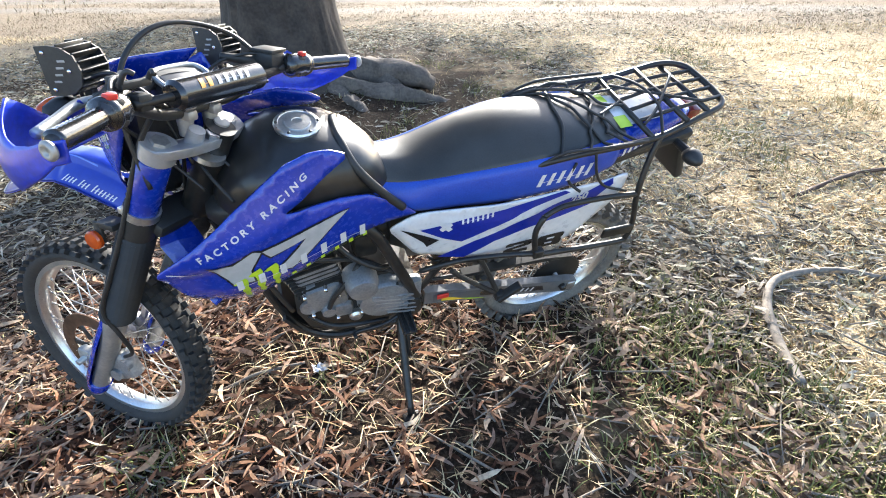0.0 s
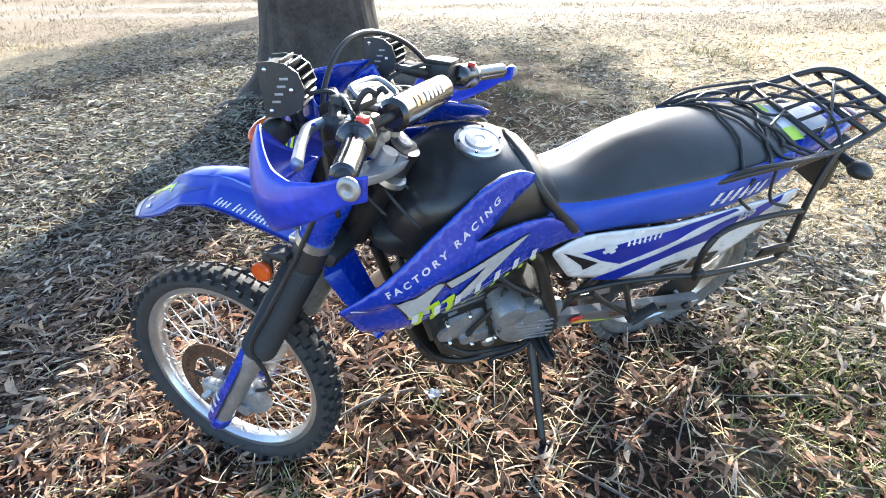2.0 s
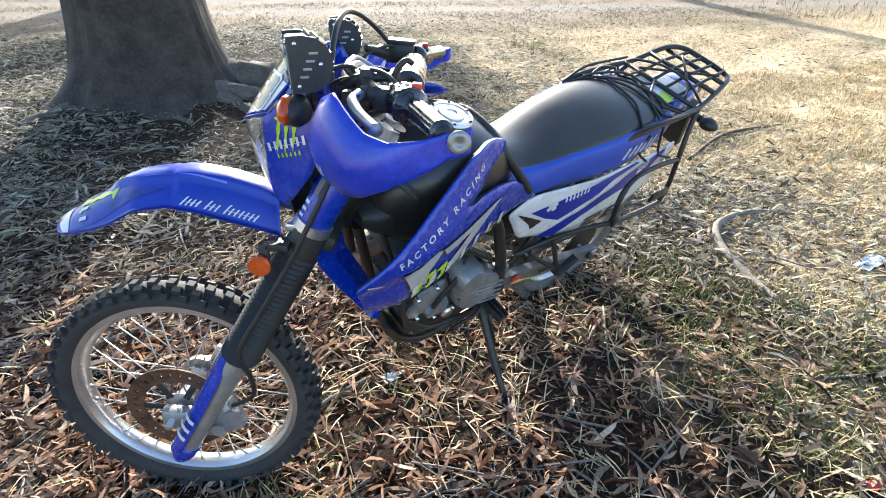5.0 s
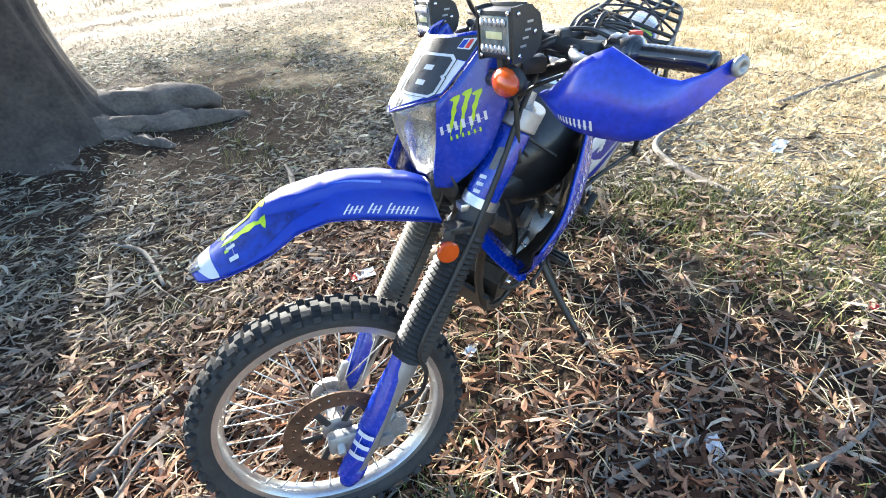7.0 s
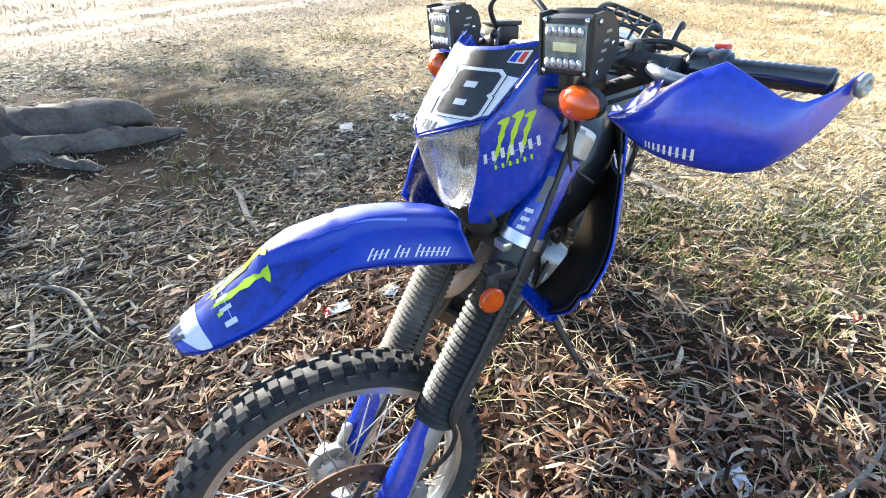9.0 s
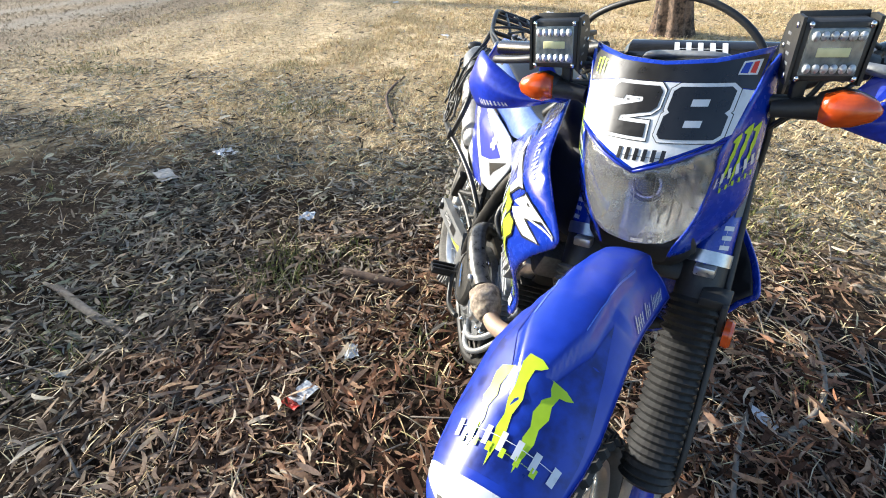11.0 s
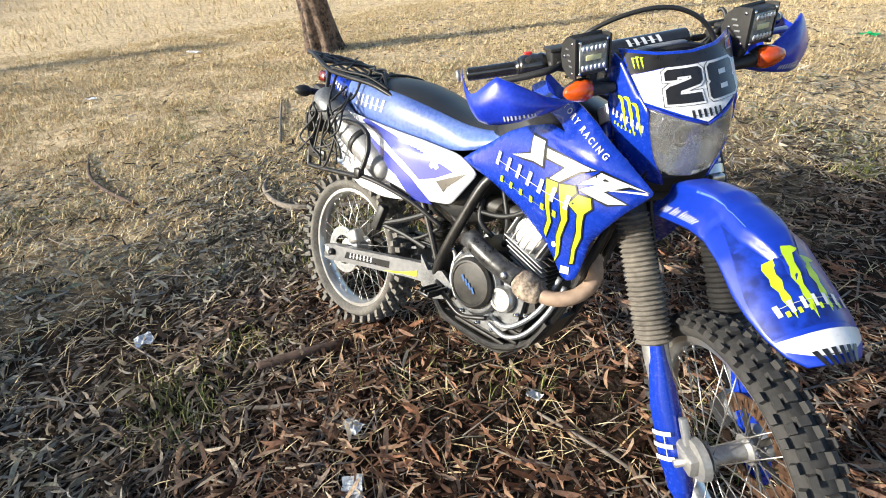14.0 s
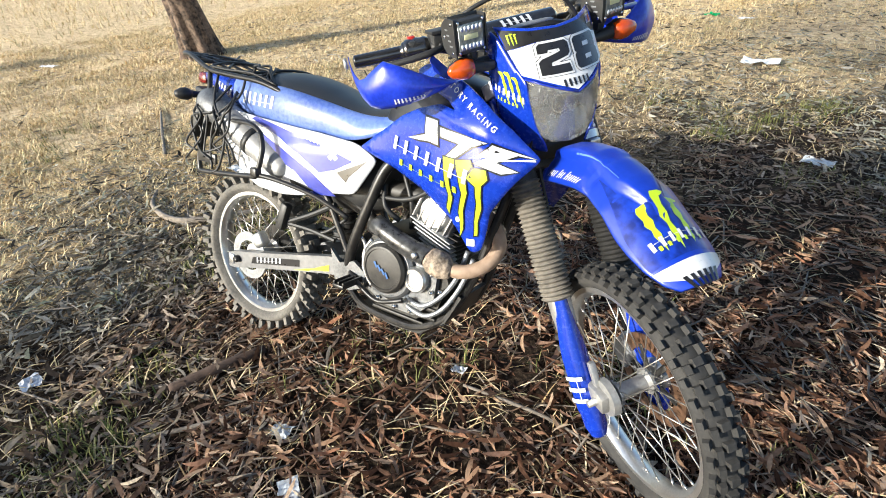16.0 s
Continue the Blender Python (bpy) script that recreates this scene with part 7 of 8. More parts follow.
def limb(a, b, r0, r1, seed, sag=0.15):
    r = random.Random(seed)
    a, b = Vector(a), Vector(b)
    pts = [a]
    for t in (0.3, 0.6, 0.85):
        p = a.lerp(b, t) + Vector((r.uniform(-sag, sag), r.uniform(-sag, sag), r.uniform(-sag, sag)))
        pts.append(p)
    pts.append(b)
    return tube([tuple(p) for p in pts], [r0, r0 * 0.8, r0 * 0.55, r1 * 1.3, r1], 10, 4)


def crown_geo(clumps, seed, per_m3, leaf=0.13):
    """Many hanging leaves in uneven clumps: (centre, radius)."""
    r = np.random.default_rng(seed)
    v, f = [], []
    for (cx, cy, cz), rad in clumps:
        n = int(per_m3 * rad ** 2)
        d = r.normal(size=(n, 3))
        d /= np.linalg.norm(d, axis=1)[:, None]
        p = np.array([cx, cy, cz]) + d * (rad * r.uniform(0.15, 1, n) ** 0.6)[:, None] * np.array([1, 1, 0.62])
        for q in p:
            a = r.uniform(0, 2 * math.pi)
            w = Vector((math.cos(a), math.sin(a), r.uniform(-0.3, 0.3))) * leaf * 0.16
            h = Vector((r.uniform(-0.5, 0.5), r.uniform(-0.5, 0.5), -1)).normalized() * leaf * r.uniform(0.7, 1.4)
            c = Vector(q)
            o = len(v)
            v += [tuple(c - w * 0.3), tuple(c + h * 0.45 + w), tuple(c + h), tuple(c + h * 0.45 - w)]
            f.append((o, o + 1, o + 2, o + 3))
    return v, f


big_tree = new("gum_tree")
big_tree.location = (0, 0, 0)
tagged(big_tree, "large old gum tree with dark furrowed bark and flared roots", "tree")
part("trunk", trunk_geo(-1.55, 5.18, [(0, 0, -0.1), (0, 0, 0.04), (0.02, 0, 0.30), (0.02, 0.02, 0.9), (0.0, 0.05, 2.0), (0.05, 0.1, 3.4)], [0.92, 0.80, 0.61, 0.50, 0.455, 0.42], 96, 8, 0.10, 3, 5), BARK, big_tree, "dark furrowed trunk")
# Crown is out of view; clumps above the bike are added to dim the sky.
CLUMPS = [((-1.2, 7.0, 5.2), 1.3), ((-2.6, 6.4, 4.6), 1.1), ((-0.4, 5.2, 5.0), 1.1), ((-2.2, 4.4, 5.3), 1.2), ((-1.4, 5.4, 6.4), 1.4), ((-1.0, 3.6, 5.8), 1.4), ((-2.6, 3.4, 5.4), 1.4), ((-1.6, 2.2, 6.2), 1.3), ((0.2, 4.2, 6.0), 1.3), ((-3.2, 5.4, 5.4), 1.4), ((0.6, 2.8, 6.6), 1.2)]
for i, (c, rad) in enumerate(CLUMPS):
    part("limb", limb((-1.45, 5.28, 2.6 + 0.15 * (i % 4)), c, 0.16, 0.04, 20 + i), BARK, big_tree)
part("crown", crown_geo(CLUMPS, 11, 820, 0.24), FOLIAGE, big_tree, "loose hanging gum leaves")
def root(pts, r):
    """A root half sunk in the ground, knotted and ridged."""
    v, f = tube(pts, r, 16, 8)
    v = [tuple(Vector(q) + Vector((noise.noise(Vector(q) * 6), noise.noise(Vector(q) * 6 + Vector((9, 0, 0))), noise.noise(Vector(q) * 7 + Vector((0, 9, 0))))) * 0.05 + Vector((0, 0, 0.02 * noise.noise(Vector(q) * 22)))) for q in v]
    return v, f


for pts, r in (([(-1.20, 5.12, 0.16), (-0.85, 5.06, 0.15), (-0.50, 4.98, 0.15), (-0.24, 4.92, 0.13), (-0.10, 4.90, 0.06)], [0.20, 0.16, 0.14, 0.12, 0.05]), ([(-1.15, 4.86, 0.12), (-0.85, 4.72, 0.08), (-0.50, 4.62, 0.05), (-0.16, 4.60, 0.02), (0.10, 4.66, -0.05)], [0.16, 0.11, 0.08, 0.06, 0.03]), ([(-0.95, 5.22, 0.14), (-0.60, 5.35, 0.10), (-0.28, 5.36, 0.07), (-0.05, 5.48, -0.04)], [0.15, 0.12, 0.09, 0.03]), ([(-0.62, 4.98, 0.12), (-0.48, 4.80, 0.07), (-0.36, 4.66, 0.03), (-0.28, 4.50, -0.05)], [0.10, 0.08, 0.06, 0.03]), ([(-1.12, 4.80, 0.07), (-0.85, 4.50, 0.02), (-0.68, 4.28, 0.0), (-0.55, 4.16, -0.06)], [0.12, 0.08, 0.05, 0.03]), ([(-1.95, 4.85, 0.07), (-2.3, 4.6, 0.02), (-2.6, 4.5, -0.06)], [0.14, 0.09, 0.04]), ([(-1.45, 4.72, 0.06), (-1.35, 4.35, 0.02), (-1.15, 4.05, -0.05)], [0.14, 0.09, 0.04])):
    part("root", root(pts, r), ROOT_BARK, big_tree, "gnarled surface root")


# Trees out of view, added for shade; clumps lie along the sun's rays.
def shade_tree(x, y, clumps, seed, label, tall=1.0, thin=1.0, leafy_by=760):
    t = new("gum_tree")
    tagged(t, label, "tree")
    part("trunk", trunk_geo(x, y, [(0, 0, -0.1), (0, 0, 0.1), (0.03, 0.02, 1.2 * tall), (-0.04, 0.05, 2.6 * tall), (0, 0.05, 4.2 * tall)], [0.55, 0.42, 0.32, 0.28, 0.2], 40, 6, 0.12, seed, 4), BARK, t)
    for i, (c, rad) in enumerate(clumps):
        part("limb", limb((x, y, (3.0 + 0.2 * (i % 4)) * tall), c, 0.11 * thin, 0.03 * thin, seed + i), BARK, t)
    part("crown", crown_geo(clumps, seed, leafy_by, 0.24), FOLIAGE, t)


# Trunk stands well aside, so that its own shadow stays out of view.
shade_tree(11.5, 23.0, [((4.28, 24.34, 6.86), 1.05), ((3.45, 25.49, 7.42), 1.1), ((4.60, 26.34, 7.98), 1.0), ((3.73, 28.15, 9.1), 1.05), ((4.35, 27.47, 8.96), 0.9), ((4.29, 23.38, 7.56), 0.75), ((5.01, 23.86, 7.84), 0.5), ((4.42, 24.11, 10.6), 0.9), ((3.91, 25.04, 11.0), 0.9), ((4.96, 24.77, 10.8), 0.8), ((4.18, 22.64, 9.0), 0.38), ((5.45, 20.28, 9.5), 1.0), ((4.86, 19.77, 9.8), 0.7)], 71, "unseen gum tree, crown clumps set to shade the ground", 1.9, 0.22, 185)
shade_tree(-2.6, 17.6, [((-3.98, 19.70, 5.6), 1.1), ((-3.21, 20.94, 6.4), 1.2), ((-4.52, 21.46, 6.8), 1.2), ((-1.49, 22.62, 6.0), 1.0), ((-2.12, 20.73, 5.4), 0.9), ((-3.35, 22.58, 6.2), 1.0), ((-1.68, 24.81, 6.0), 0.75), ((-0.68, 26.01, 6.0), 0.6), ((-2.45, 23.61, 6.0), 0.8), ((-0.14, 23.97, 6.2), 0.7)], 81, "unseen gum tree beyond the track, set for its shadows", 1.2, 0.6, 560)

small_tree = new("young_gum_tree")
tagged(small_tree, "slender leaning gum tree with reddish peeling bark", "tree")
part("trunk", trunk_geo(5.86, 0.34, [(0, 0, -0.1), (0, 0, 0.1), (-0.06, 0.10, 0.8), (-0.15, 0.25, 1.6), (-0.2, 0.3, 3.2)], [0.26, 0.20, 0.165, 0.15, 0.12], 48, 8, 0.30, 9, 4), BARK_RED, small_tree)
small_clumps = [((5.6, 1.1, 4.2), 0.9), ((6.1, 0.4, 4.6), 0.8), ((5.1, 0.4, 3.9), 0.7)]
for i, (c, rad) in enumerate(small_clumps):
    part("limb", limb((5.66, 0.64, 2.9), c, 0.07, 0.02, 50 + i), BARK_RED, small_tree)
part("crown", crown_geo(small_clumps, 12, 420), FOLIAGE, small_tree)

# ---- leaf litter, twigs, grass ----
def field(n, seed, density, box):
    """Random places in a box, kept by a density function."""
    r = np.random.default_rng(seed)
    out = []
    x0, x1, y0, y1 = box
    tries = 0
    while len(out) < n and tries < 40 * n:
        tries += 1
        x, y = r.uniform(x0, x1), r.uniform(y0, y1)
        if r.uniform() < density(x, y):
            out.append((x, y))
    return out, r


def bare(x, y):
    """0 on the trodden earth round the big tree, 1 away from it."""
    return smooth01((math.hypot(x + 0.45, (y - 5.1) * 0.9) - 1.15 + 0.5 * noise.noise(Vector((x * 1.1, y * 1.1, 4.0)))) / 1.3)


def litter_density(x, y):
    d = ((x + 0.9) * (0.37 if x > -0.9 else 0.20)) ** 2 + ((y - 2.6) * (0.20 if y > 2.6 else 0.25)) ** 2
    patch = 0.55 + 0.9 * noise.noise(Vector((x * 1.3, y * 1.3, 7.0))) + 0.5 * noise.noise(Vector((x * 5, y * 5, 1.0)))
    return max(0.05, min(1.0, math.exp(-d * 0.9) * 1.15)) * max(0.22, min(1, patch)) * (0.09 + 0.91 * bare(x, y))


def leaves(name, n, seed, box, density, material, label, size=(0.05, 0.12), width=(0.04, 0.08), lift_up=0.02, curl=0.35, prof=((-0.5, 0.22), (-0.28, 0.9), (0.06, 1.0), (0.33, 0.7), (0.5, 0.10))):
    """Curved, twisted leaves that lie over one another, swept one way here and there."""
    spots, r = field(n, seed, density, box)
    v, f = [], []
    for x, y in spots:
        L = size[0] + (size[1] - size[0]) * r.uniform() ** 1.5
        a = 2.6 * noise.noise(Vector((x * 0.8, y * 0.8, 5.0))) + r.normal() * 1.1
        w = L * r.uniform(*width)
        bend, tilt, roll, twist = r.normal() * curl, r.normal() * 0.22, r.normal() * 0.7, r.normal() * 0.8
        ground_z = lift(x, y)
        z = ground_z + 0.002 + abs(r.normal()) * lift_up * 0.6
        ca, sa = math.cos(a), math.sin(a)
        hump = (0.25 if roll > 0 else -0.1) * L
        o = len(v)
        for t, wf in prof:
            u = t * L
            off = bend * L * (t * t - 0.1)
            zz = u * math.sin(tilt) + hump * (0.25 - t * t)
            rr = roll + twist * t
            for sgn in (1, -1):
                s_ = sgn * w * wf * math.cos(rr) + off
                v.append((x + u * ca - s_ * sa, y + u * sa + s_ * ca, max(ground_z + 0.001, z + zz + sgn * w * wf * math.sin(rr))))
        for k in range(len(prof) - 1):
            f.append((o + 2 * k, o + 2 * k + 1, o + 2 * k + 3, o + 2 * k + 2))
    ob = new(name, mesh_of(name, v, f))
    ob.data.materials.append(material)
    return tagged(ob, label, "leaf litter", kind="stuff")


NEAR = (-5.5, 3.4, -4.0, 9.0)
SHORT = ((-0.5, 0.5), (0.05, 1.0), (0.5, 0.4))
leaves("leaf_litter", 134000, 21, NEAR, litter_density, LITTER, "dry brown and tan gum leaves strewn thickly", (0.020, 0.098), (0.050, 0.110), 0.030, 0.6)
leaves("leaf_fragments", 66000, 23, NEAR, litter_density, LITTER, "crumbled bits of dry leaves and bark", (0.010, 0.038), (0.08, 0.26), 0.012, 0.35, SHORT)
leaves("bark_fibres", 13000, 24, NEAR, lambda x, y: (0.35 + 0.65 * litter_density(x, y)) * (0.15 + 0.85 * bare(x, y)), FIBRE, "thin dry stalks and bark fibres in the litter", (0.03, 0.20), (0.006, 0.014), 0.026, 0.35, SHORT)
leaves("far_leaf_litter", 30000, 22, (-6, 8, -6.5, 10), lambda x, y: (0.25 + 0.6 * smooth01((1.0 - y) / 2.5)) * (0.1 + 0.9 * bare(x, y)), LITTER, "scattered dry gum leaves on the grass", (0.03, 0.10), (0.045, 0.10))


def straw_density(x, y):
    d = ((x + 2.1) * 0.28) ** 2 + ((y - 2.9) * 0.172) ** 2
    base = smooth01((d - 0.5) / 1.2)
    track = 1 - 0.85 * math.exp(-((abs(y + 0.1 * x + 0.4 - 12.0) - 0.85) / 0.4) ** 2)
    patch = 0.6 + 0.9 * noise.noise(Vector((x * 0.9, y * 0.9, 3.0)))
    return max(0.02, base) * max(0.1, min(1, patch)) * track


def blades(name, n, seed, box, density, material, label, height, flat, wide=1.0):
    spots, r = field(n, seed, density, box)
    v, f = [], []
    for x, y in spots:
        for _ in range(3):
            bx, by = x + r.normal() * 0.022 * wide, y + r.normal() * 0.022 * wide
            a, h = r.uniform(0, 2 * math.pi), r.uniform(*height)
            lean = r.uniform(*flat)
            dx, dy = math.cos(a) * h * lean, math.sin(a) * h * lean
            w = r.uniform(0.0012, 0.0028) * wide
            px, py = -math.sin(a) * w, math.cos(a) * w
            z = lift(bx, by)
            o = len(v)
            hz = h * math.sqrt(max(0.05, 1 - min(0.95, lean) ** 2))
            v += [(bx - px, by - py, z), (bx + px, by + py, z), (bx + dx * 0.5 + px * 0.8, by + dy * 0.5 + py * 0.8, z + hz * 0.62), (bx + dx * 0.5 - px * 0.8, by + dy * 0.5 - py * 0.8, z + hz * 0.62), (bx + dx, by + dy, z + hz * 0.85)]
            f += [(o, o + 1, o + 2, o + 3), (o + 3, o + 2, o + 4)]
    ob = new(name, mesh_of(name, v, f, False))
    ob.data.materials.append(material)
    return tagged(ob, label, "grass", kind="stuff")


def tufts_density(x, y):
    """Green tufts: a few known patches and a thin scatter."""
    d = 0.0
    for cx, cy, r in ((0.14, 2.35, 0.16), (0.39, 2.12, 0.10), (0.21, 2.37, 0.14), (-0.24, -2.11, 0.14), (-0.15, -1.71, 0.12), (0.05, -1.25, 0.12), (0.95, 1.2, 0.35), (1.3, 0.7, 0.4), (0.8, 0.75, 0.25), (-0.81, 0.89, 0.12)):
        d = max(d, math.exp(-((x - cx) ** 2 + (y - cy) ** 2) / (r * r)))
    return min(1, d + max(0.0, 0.55 * noise.noise(Vector((x * 1.6, y * 1.6, 11.0))) - 0.10))


blades("dimmed_grass", 14000, 36, (-8, 10, 7.6, 14.5), straw_density, DIM_STRAW, "short dry grass beside the track, darkened against glare", (0.02, 0.075), (0.6, 0.985), 1.5)
blades("dry_grass", 54000, 31, (-7, 9.5, -7.5, 8.4), straw_density, STRAW, "short dry straw-coloured grass", (0.02, 0.075), (0.6, 0.985), 1.3)
blades("right_dry_grass", 42000, 35, (1.2, 9.0, -7.0, 4.5), lambda x, y: max(0.0, min(1, 0.45 + 1.3 * noise.noise(Vector((x * 2.2, y * 2.2, 9.0))))) * straw_density(x, y) ** 0.5, STRAW, "tufted dry straw-coloured grass", (0.025, 0.085), (0.6, 0.985), 1.7)
blades("strewn_straw", 17000, 34, NEAR, lambda x, y: (0.3 + 0.7 * straw_density(x, y)) * (0.1 + 0.9 * bare(x, y)), STRAW, "flattened straw between the leaves", (0.05, 0.14), (0.93, 0.995))
blades("far_dry_grass", 15000, 33, (-16, 24, -20, 8.4), lambda x, y: (0.0 if -7 < x < 9.5 and -7.5 < y else 1.0) * max(0.1, min(1, 0.6 + noise.noise(Vector((x * 0.5, y * 0.5, 3.0))))) * 1.0, STRAW, "dry straw-coloured grass further off", (0.06, 0.20), (0.3, 0.9), 3.0)
blades("far_dimmed_grass", 6000, 37, (-16, 24, 8.4, 27), lambda x, y: (0.0 if -8 < x < 10 and y < 14.5 else 1.0) * max(0.1, min(1, 0.6 + noise.noise(Vector((x * 0.5, y * 0.5, 3.0))))), DIM_STRAW, "dry grass beyond the track, darkened against glare", (0.06, 0.18), (0.4, 0.9), 3.0)
blades("green_grass", 4600, 32, (-3, 4, -3.0, 7), tufts_density, GREEN_GRASS, "sparse green grass tufts in the litter", (0.025, 0.085), (0.2, 0.85))


def twigs(name, n, seed, box, density, material, label):
    spots, r = field(n, seed, density, box)
    gs = []
    for x, y in spots:
        L, a, rad = r.uniform(0.08, 0.38), r.uniform(0, 2 * math.pi), r.uniform(0.0015, 0.0045)
        z = lift(x, y) + 0.006 + r.uniform(0, 0.012)
        k = r.uniform(-0.12, 0.12)
        ca, sa = math.cos(a), math.sin(a)
        pts = [(x + t * L * ca - k * L * (t * t) * sa, y + t * L * sa + k * L * t * t * ca, z + r.uniform(-0.003, 0.006)) for t in (-0.5, -0.15, 0.2, 0.5)]
        gs.append(tube(pts, [rad, rad, rad * 0.8, rad * 0.5], 5, straight=True))
    ob = new(name, mesh_of(name, *geo_join(*gs)))
    ob.data.materials.append(material)
    return tagged(ob, label, "twigs", kind="stuff")


twigs("twig_litter", 3200, 41, (-3.5, 3.2, -1.0, 7), litter_density, STICK, "thin grey dead twigs among the leaves")


def stick(pts, radii, label, material=STICK, group=""):
    placed = [(x, y, lift(x, y) + z) for x, y, z in pts]
    ob = new("stick", mesh_of("stick", *tube(placed, radii, 9, 6)))
    ob.data.materials.append(material)
    tagged(ob, label, "stick", group or "fallen sticks")
    return ob


# ---- fallen branches ----
stick([(1.23, 1.17, 0.010), (1.27, 1.38, 0.016), (1.34, 1.60, 0.03), (1.48, 1.76, 0.035), (1.75, 1.81, 0.03), (2.0, 1.74, 0.012)], [0.020, 0.019, 0.018, 0.017, 0.014, 0.008], "bent pale grey fallen branch on the grass")
stick([(-0.46, 0.66, 0.012), (-0.26, 0.61, 0.02), (-0.08, 0.54, 0.012)], [0.008, 0.008, 0.005], "grey crooked stick in the litter")
stick([(-0.22, 0.50, 0.010), (-0.09, 0.37, 0.02), (0.06, 0.31, 0.02), (0.26, 0.28, 0.01)], [0.008, 0.009, 0.008, 0.005], "grey curved stick in the litter")
stick([(2.6, 1.56, 0.012), (3.25, 1.44, 0.02), (3.9, 1.31, 0.012)], [0.014, 0.012, 0.007], "straight grey stick on dry grass")
stick([(-1.56, 1.64, 0.012), (-1.41, 1.74, 0.02), (-1.22, 1.84, 0.012)], [0.011, 0.012, 0.008], "pale stick among brown leaves")
stick([(-1.52, 1.52, 0.012), (-1.36, 1.66, 0.016), (-1.20, 1.76, 0.012)], [0.008, 0.008, 0.005], "thin pale stick among brown leaves")
stick([(-1.38, 2.51, 0.012), (-1.34, 2.66, 0.018), (-1.31, 2.86, 0.012)], [0.009, 0.009, 0.006], "thin grey stick in shade")
stick([(-1.27, 3.08, 0.012), (-1.16, 2.86, 0.025), (-1.15, 2.50, 0.012)], [0.010, 0.011, 0.008], "forked grey stick in shade")
stick([(-0.22, 3.28, 0.02), (-0.28, 3.05, 0.03), (-0.35, 2.80, 0.012)], [0.008, 0.010, 0.009], "short upright grey stick in shade")
stick([(-0.22, 3.22, 0.012), (-0.32, 2.93, 0.02), (-0.38, 2.68, 0.012)], [0.018, 0.017, 0.010], "broad strip of pale bark", STICK)
stick([(0.20, 2.08, 0.018), (0.18, 1.92, 0.024), (0.17, 1.74, 0.014)], [0.020, 0.021, 0.017], "short dark brown branch beside the rear wheel", STICK_DARK)
stick([(-0.48, 1.29, 0.012), (-0.63, 1.23, 0.018), (-0.75, 1.17, 0.014), (-0.92, 1.13, 0.012)], [0.005, 0.006, 0.006, 0.004], "thin pale twig under the bike")
stick([(-0.75, 2.35, 0.012), (-0.5, 2.30, 0.018), (-0.2, 2.38, 0.012)], [0.010, 0.010, 0.006], "dark stick in the litter", STICK_DARK)
stick([(2.84, 0.84, 0.014), (2.70, 0.74, 0.02), (2.575, 0.655, 0.014)], [0.012, 0.015, 0.008], "pale strip of bark on dry grass")
stick([(2.0, 2.55, 0.012), (2.6, 2.85, 0.03), (3.3, 2.95, 0.012)], [0.014, 0.013, 0.008], "dark fallen branch on dry grass", STICK_DARK)
stick([(0.05, 2.20, 0.010), (-0.05, 2.0, 0.016), (-0.08, 1.82, 0.010)], [0.008, 0.008, 0.005], "thin stick beside the rear wheel")


# ---- scraps of rubbish ----
def scrap(name, x, y, w, h, seed, material, label, turn=0.0, bump=0.018, up=0.014):
    """A crumpled sheet lying on the ground."""
    r = random.Random(seed)
    n = 7
    v = []
    for d in (0, 0.0012):
        for i in range(n + 1):
            for j in range(n + 1):
                a, b = (i / n - 0.5) * w, (j / n - 0.5) * h
                k = 1 - 0.25 * abs(noise.noise(Vector((i * 0.7, j * 0.7, seed))))
                a, b = a * k, b * k
                px, py = x + a * math.cos(turn) - b * math.sin(turn), y + a * math.sin(turn) + b * math.cos(turn)
                v.append((px, py, lift(px, py) + up + bump * abs(noise.noise(Vector((a * 40, b * 40, seed * 1.7)))) + d))
    f = []
    one = (n + 1) * (n + 1)
    for i in range(n):
        for j in range(n):
            q = (i * (n + 1) + j, i * (n + 1) + j + 1, (i + 1) * (n + 1) + j + 1, (i + 1) * (n + 1) + j)
            f += [q, tuple(one + t for t in reversed(q))]
    for i in range(n):
        for a, b in ((i * (n + 1), (i + 1) * (n + 1)), ((i + 1) * (n + 1) + n, i * (n + 1) + n), (i + 1, i), (n * (n + 1) + i, n * (n + 1) + i + 1)):
            f.append((a, b, one + b, one + a))
    ob = new(name, mesh_of(name, v, f, False))
    ob.data.materials.append(material)
    return tagged(ob, label, "litter")


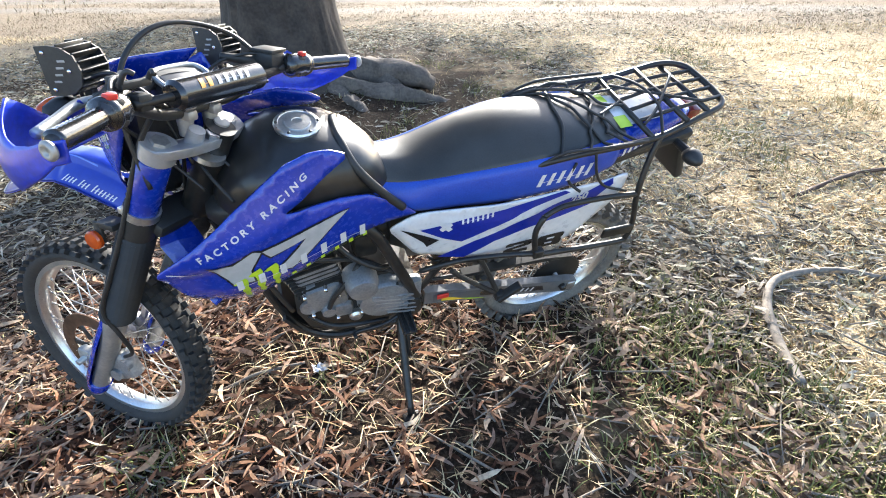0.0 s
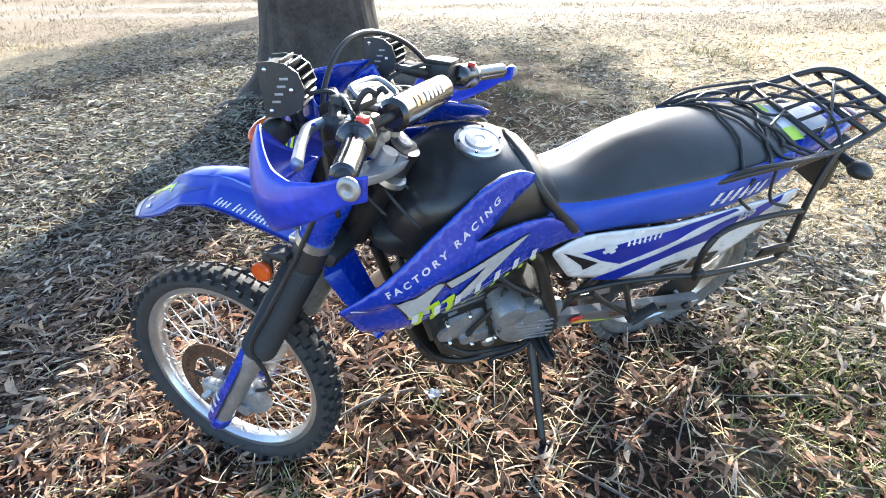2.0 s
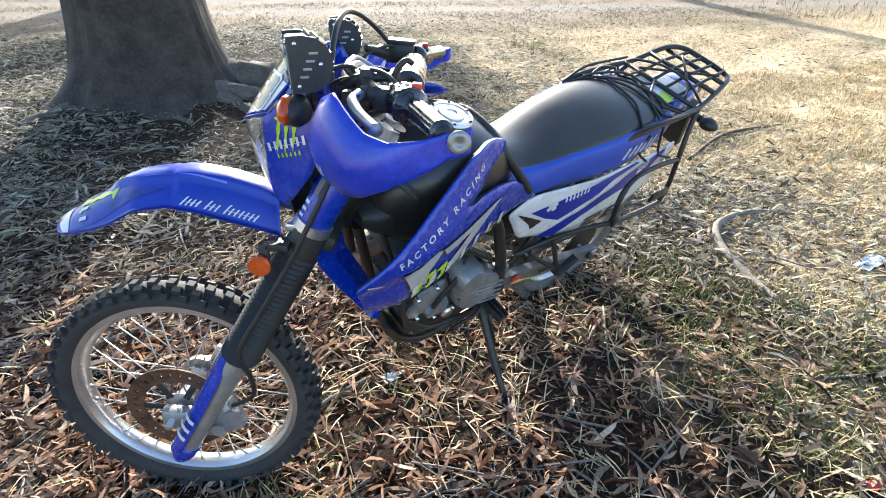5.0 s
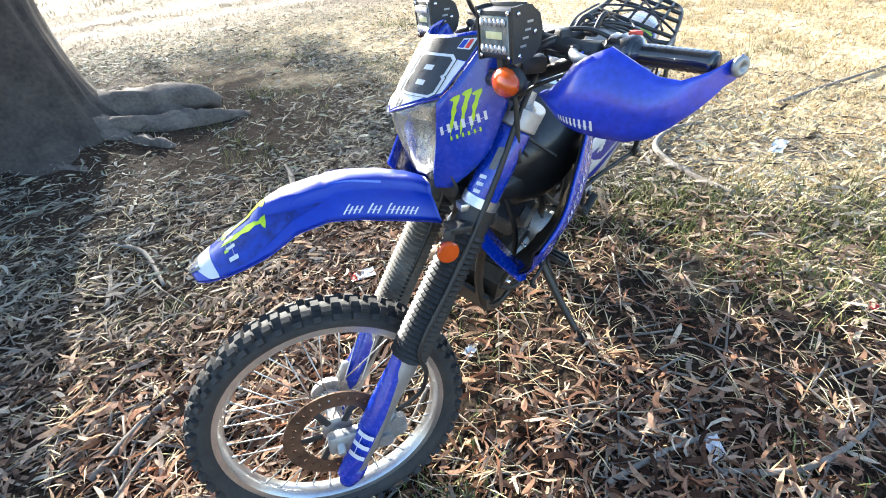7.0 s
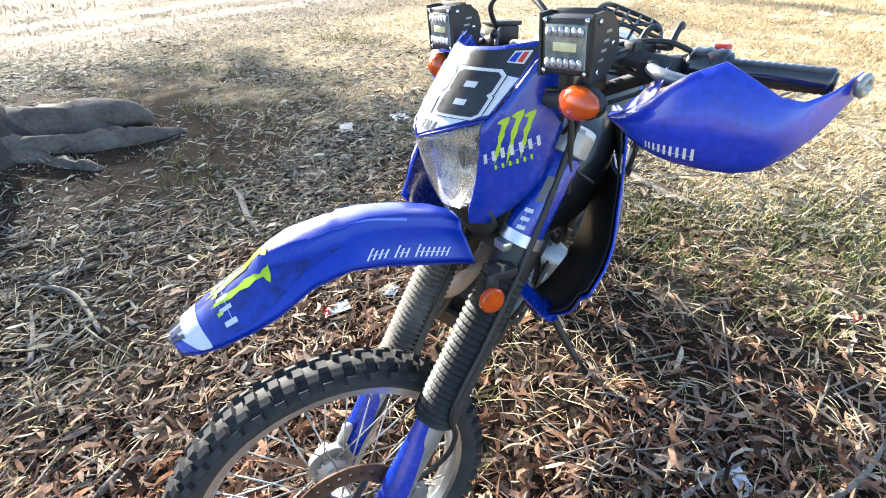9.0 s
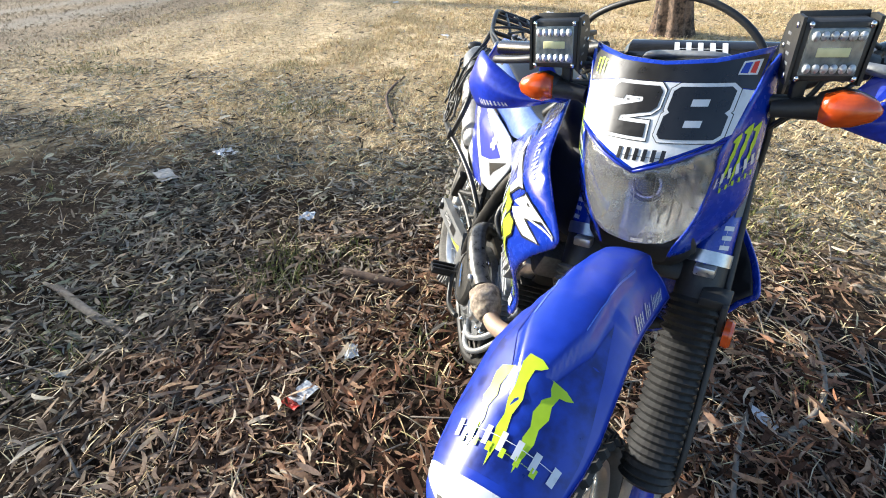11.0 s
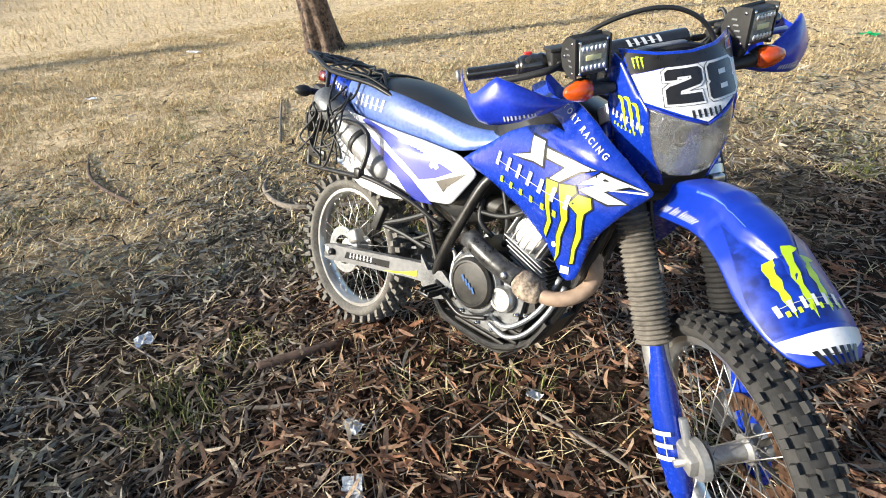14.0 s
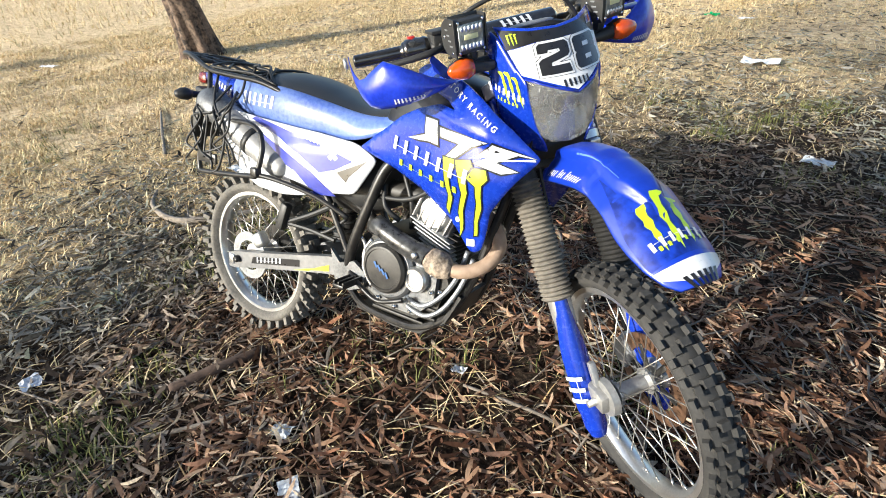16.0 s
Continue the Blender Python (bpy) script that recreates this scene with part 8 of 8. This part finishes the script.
scrap("paper_scrap", -0.42, 1.26, 0.05, 0.035, 1, PAPER, "small white paper scrap in the leaves", 0.4)
scrap("paper_scrap", -0.16, 0.53, 0.09, 0.05, 2, PAPER, "torn white paper scrap by a stick", 0.9)
scrap("paper_scrap", 0.59, 2.48, 0.085, 0.07, 3, PAPER, "crumpled white tissue in the leaves", 0.2, 0.04)
scrap("paper_scrap", 1.20, 3.43, 0.15, 0.11, 4, PAPER, "crumpled white paper on the litter", 1.2, 0.03)
scrap("card_piece", 0.785, 3.535, 0.20, 0.10, 5, GREY_LITTER, "flat grey piece of card", 1.0, 0.01, 0.030)
scrap("foil_wrapper", -0.24, 1.84, 0.07, 0.05, 6, FOIL, "crumpled silvery wrapper in the leaves", 0.5)
packet = new("drink_pouch")
tagged(packet, "flattened silver and red drink pouch in the leaves", "litter")
for nm, dx, w, m_, lab in (("pouch_body", 0.012, 0.085, FOIL, "silver crumpled body"), ("pouch_end", -0.042, 0.024, RED, "red end")):
    o = scrap(nm, -0.465 + dx * 0.94, 1.91 - dx * 0.3, w, 0.062, 7, m_, lab, -0.3, 0.010, 0.024)
    o.parent = packet
    for key in ("category",):
        del o[key]
scrap("plastic_film", 0.55, -2.94, 0.30, 0.16, 8, FOIL, "crumpled clear plastic film on the grass", 0.3, 0.05)
scrap("plastic_film", -0.58, -1.20, 0.16, 0.09, 9, FOIL, "crumpled clear plastic film in shade", 0.1, 0.03)
scrap("green_wrapper", 1.91, -4.64, 0.16, 0.10, 10, GLASS_GREEN, "shiny green wrapper on dry grass", 0.1, 0.05)
scrap("paper_scrap", 1.51, -4.65, 0.16, 0.09, 11, PAPER, "white paper on dry grass", 0.6, 0.03)
scrap("paper_scrap", 8.09, 4.89, 0.14, 0.10, 15, PAPER, "white paper far off on the grass", 0.3, 0.03)
scrap("paper_scrap", 5.27, 3.12, 0.16, 0.05, 16, PAPER, "pale strip of paper on dry grass", 0.9, 0.03)
scrap("paper_scrap", 7.26, 1.98, 0.26, 0.09, 12, PAPER, "white paper far off on dry grass", 0.6, 0.03)
scrap("plastic_film", 1.90, 1.25, 0.20, 0.07, 13, FOIL, "long crumpled clear film on dry grass", 0.2, 0.03)
scrap("red_scrap", 0.77, 0.45, 0.035, 0.03, 14, RED, "small red scrap on the litter", 0.2, 0.02)
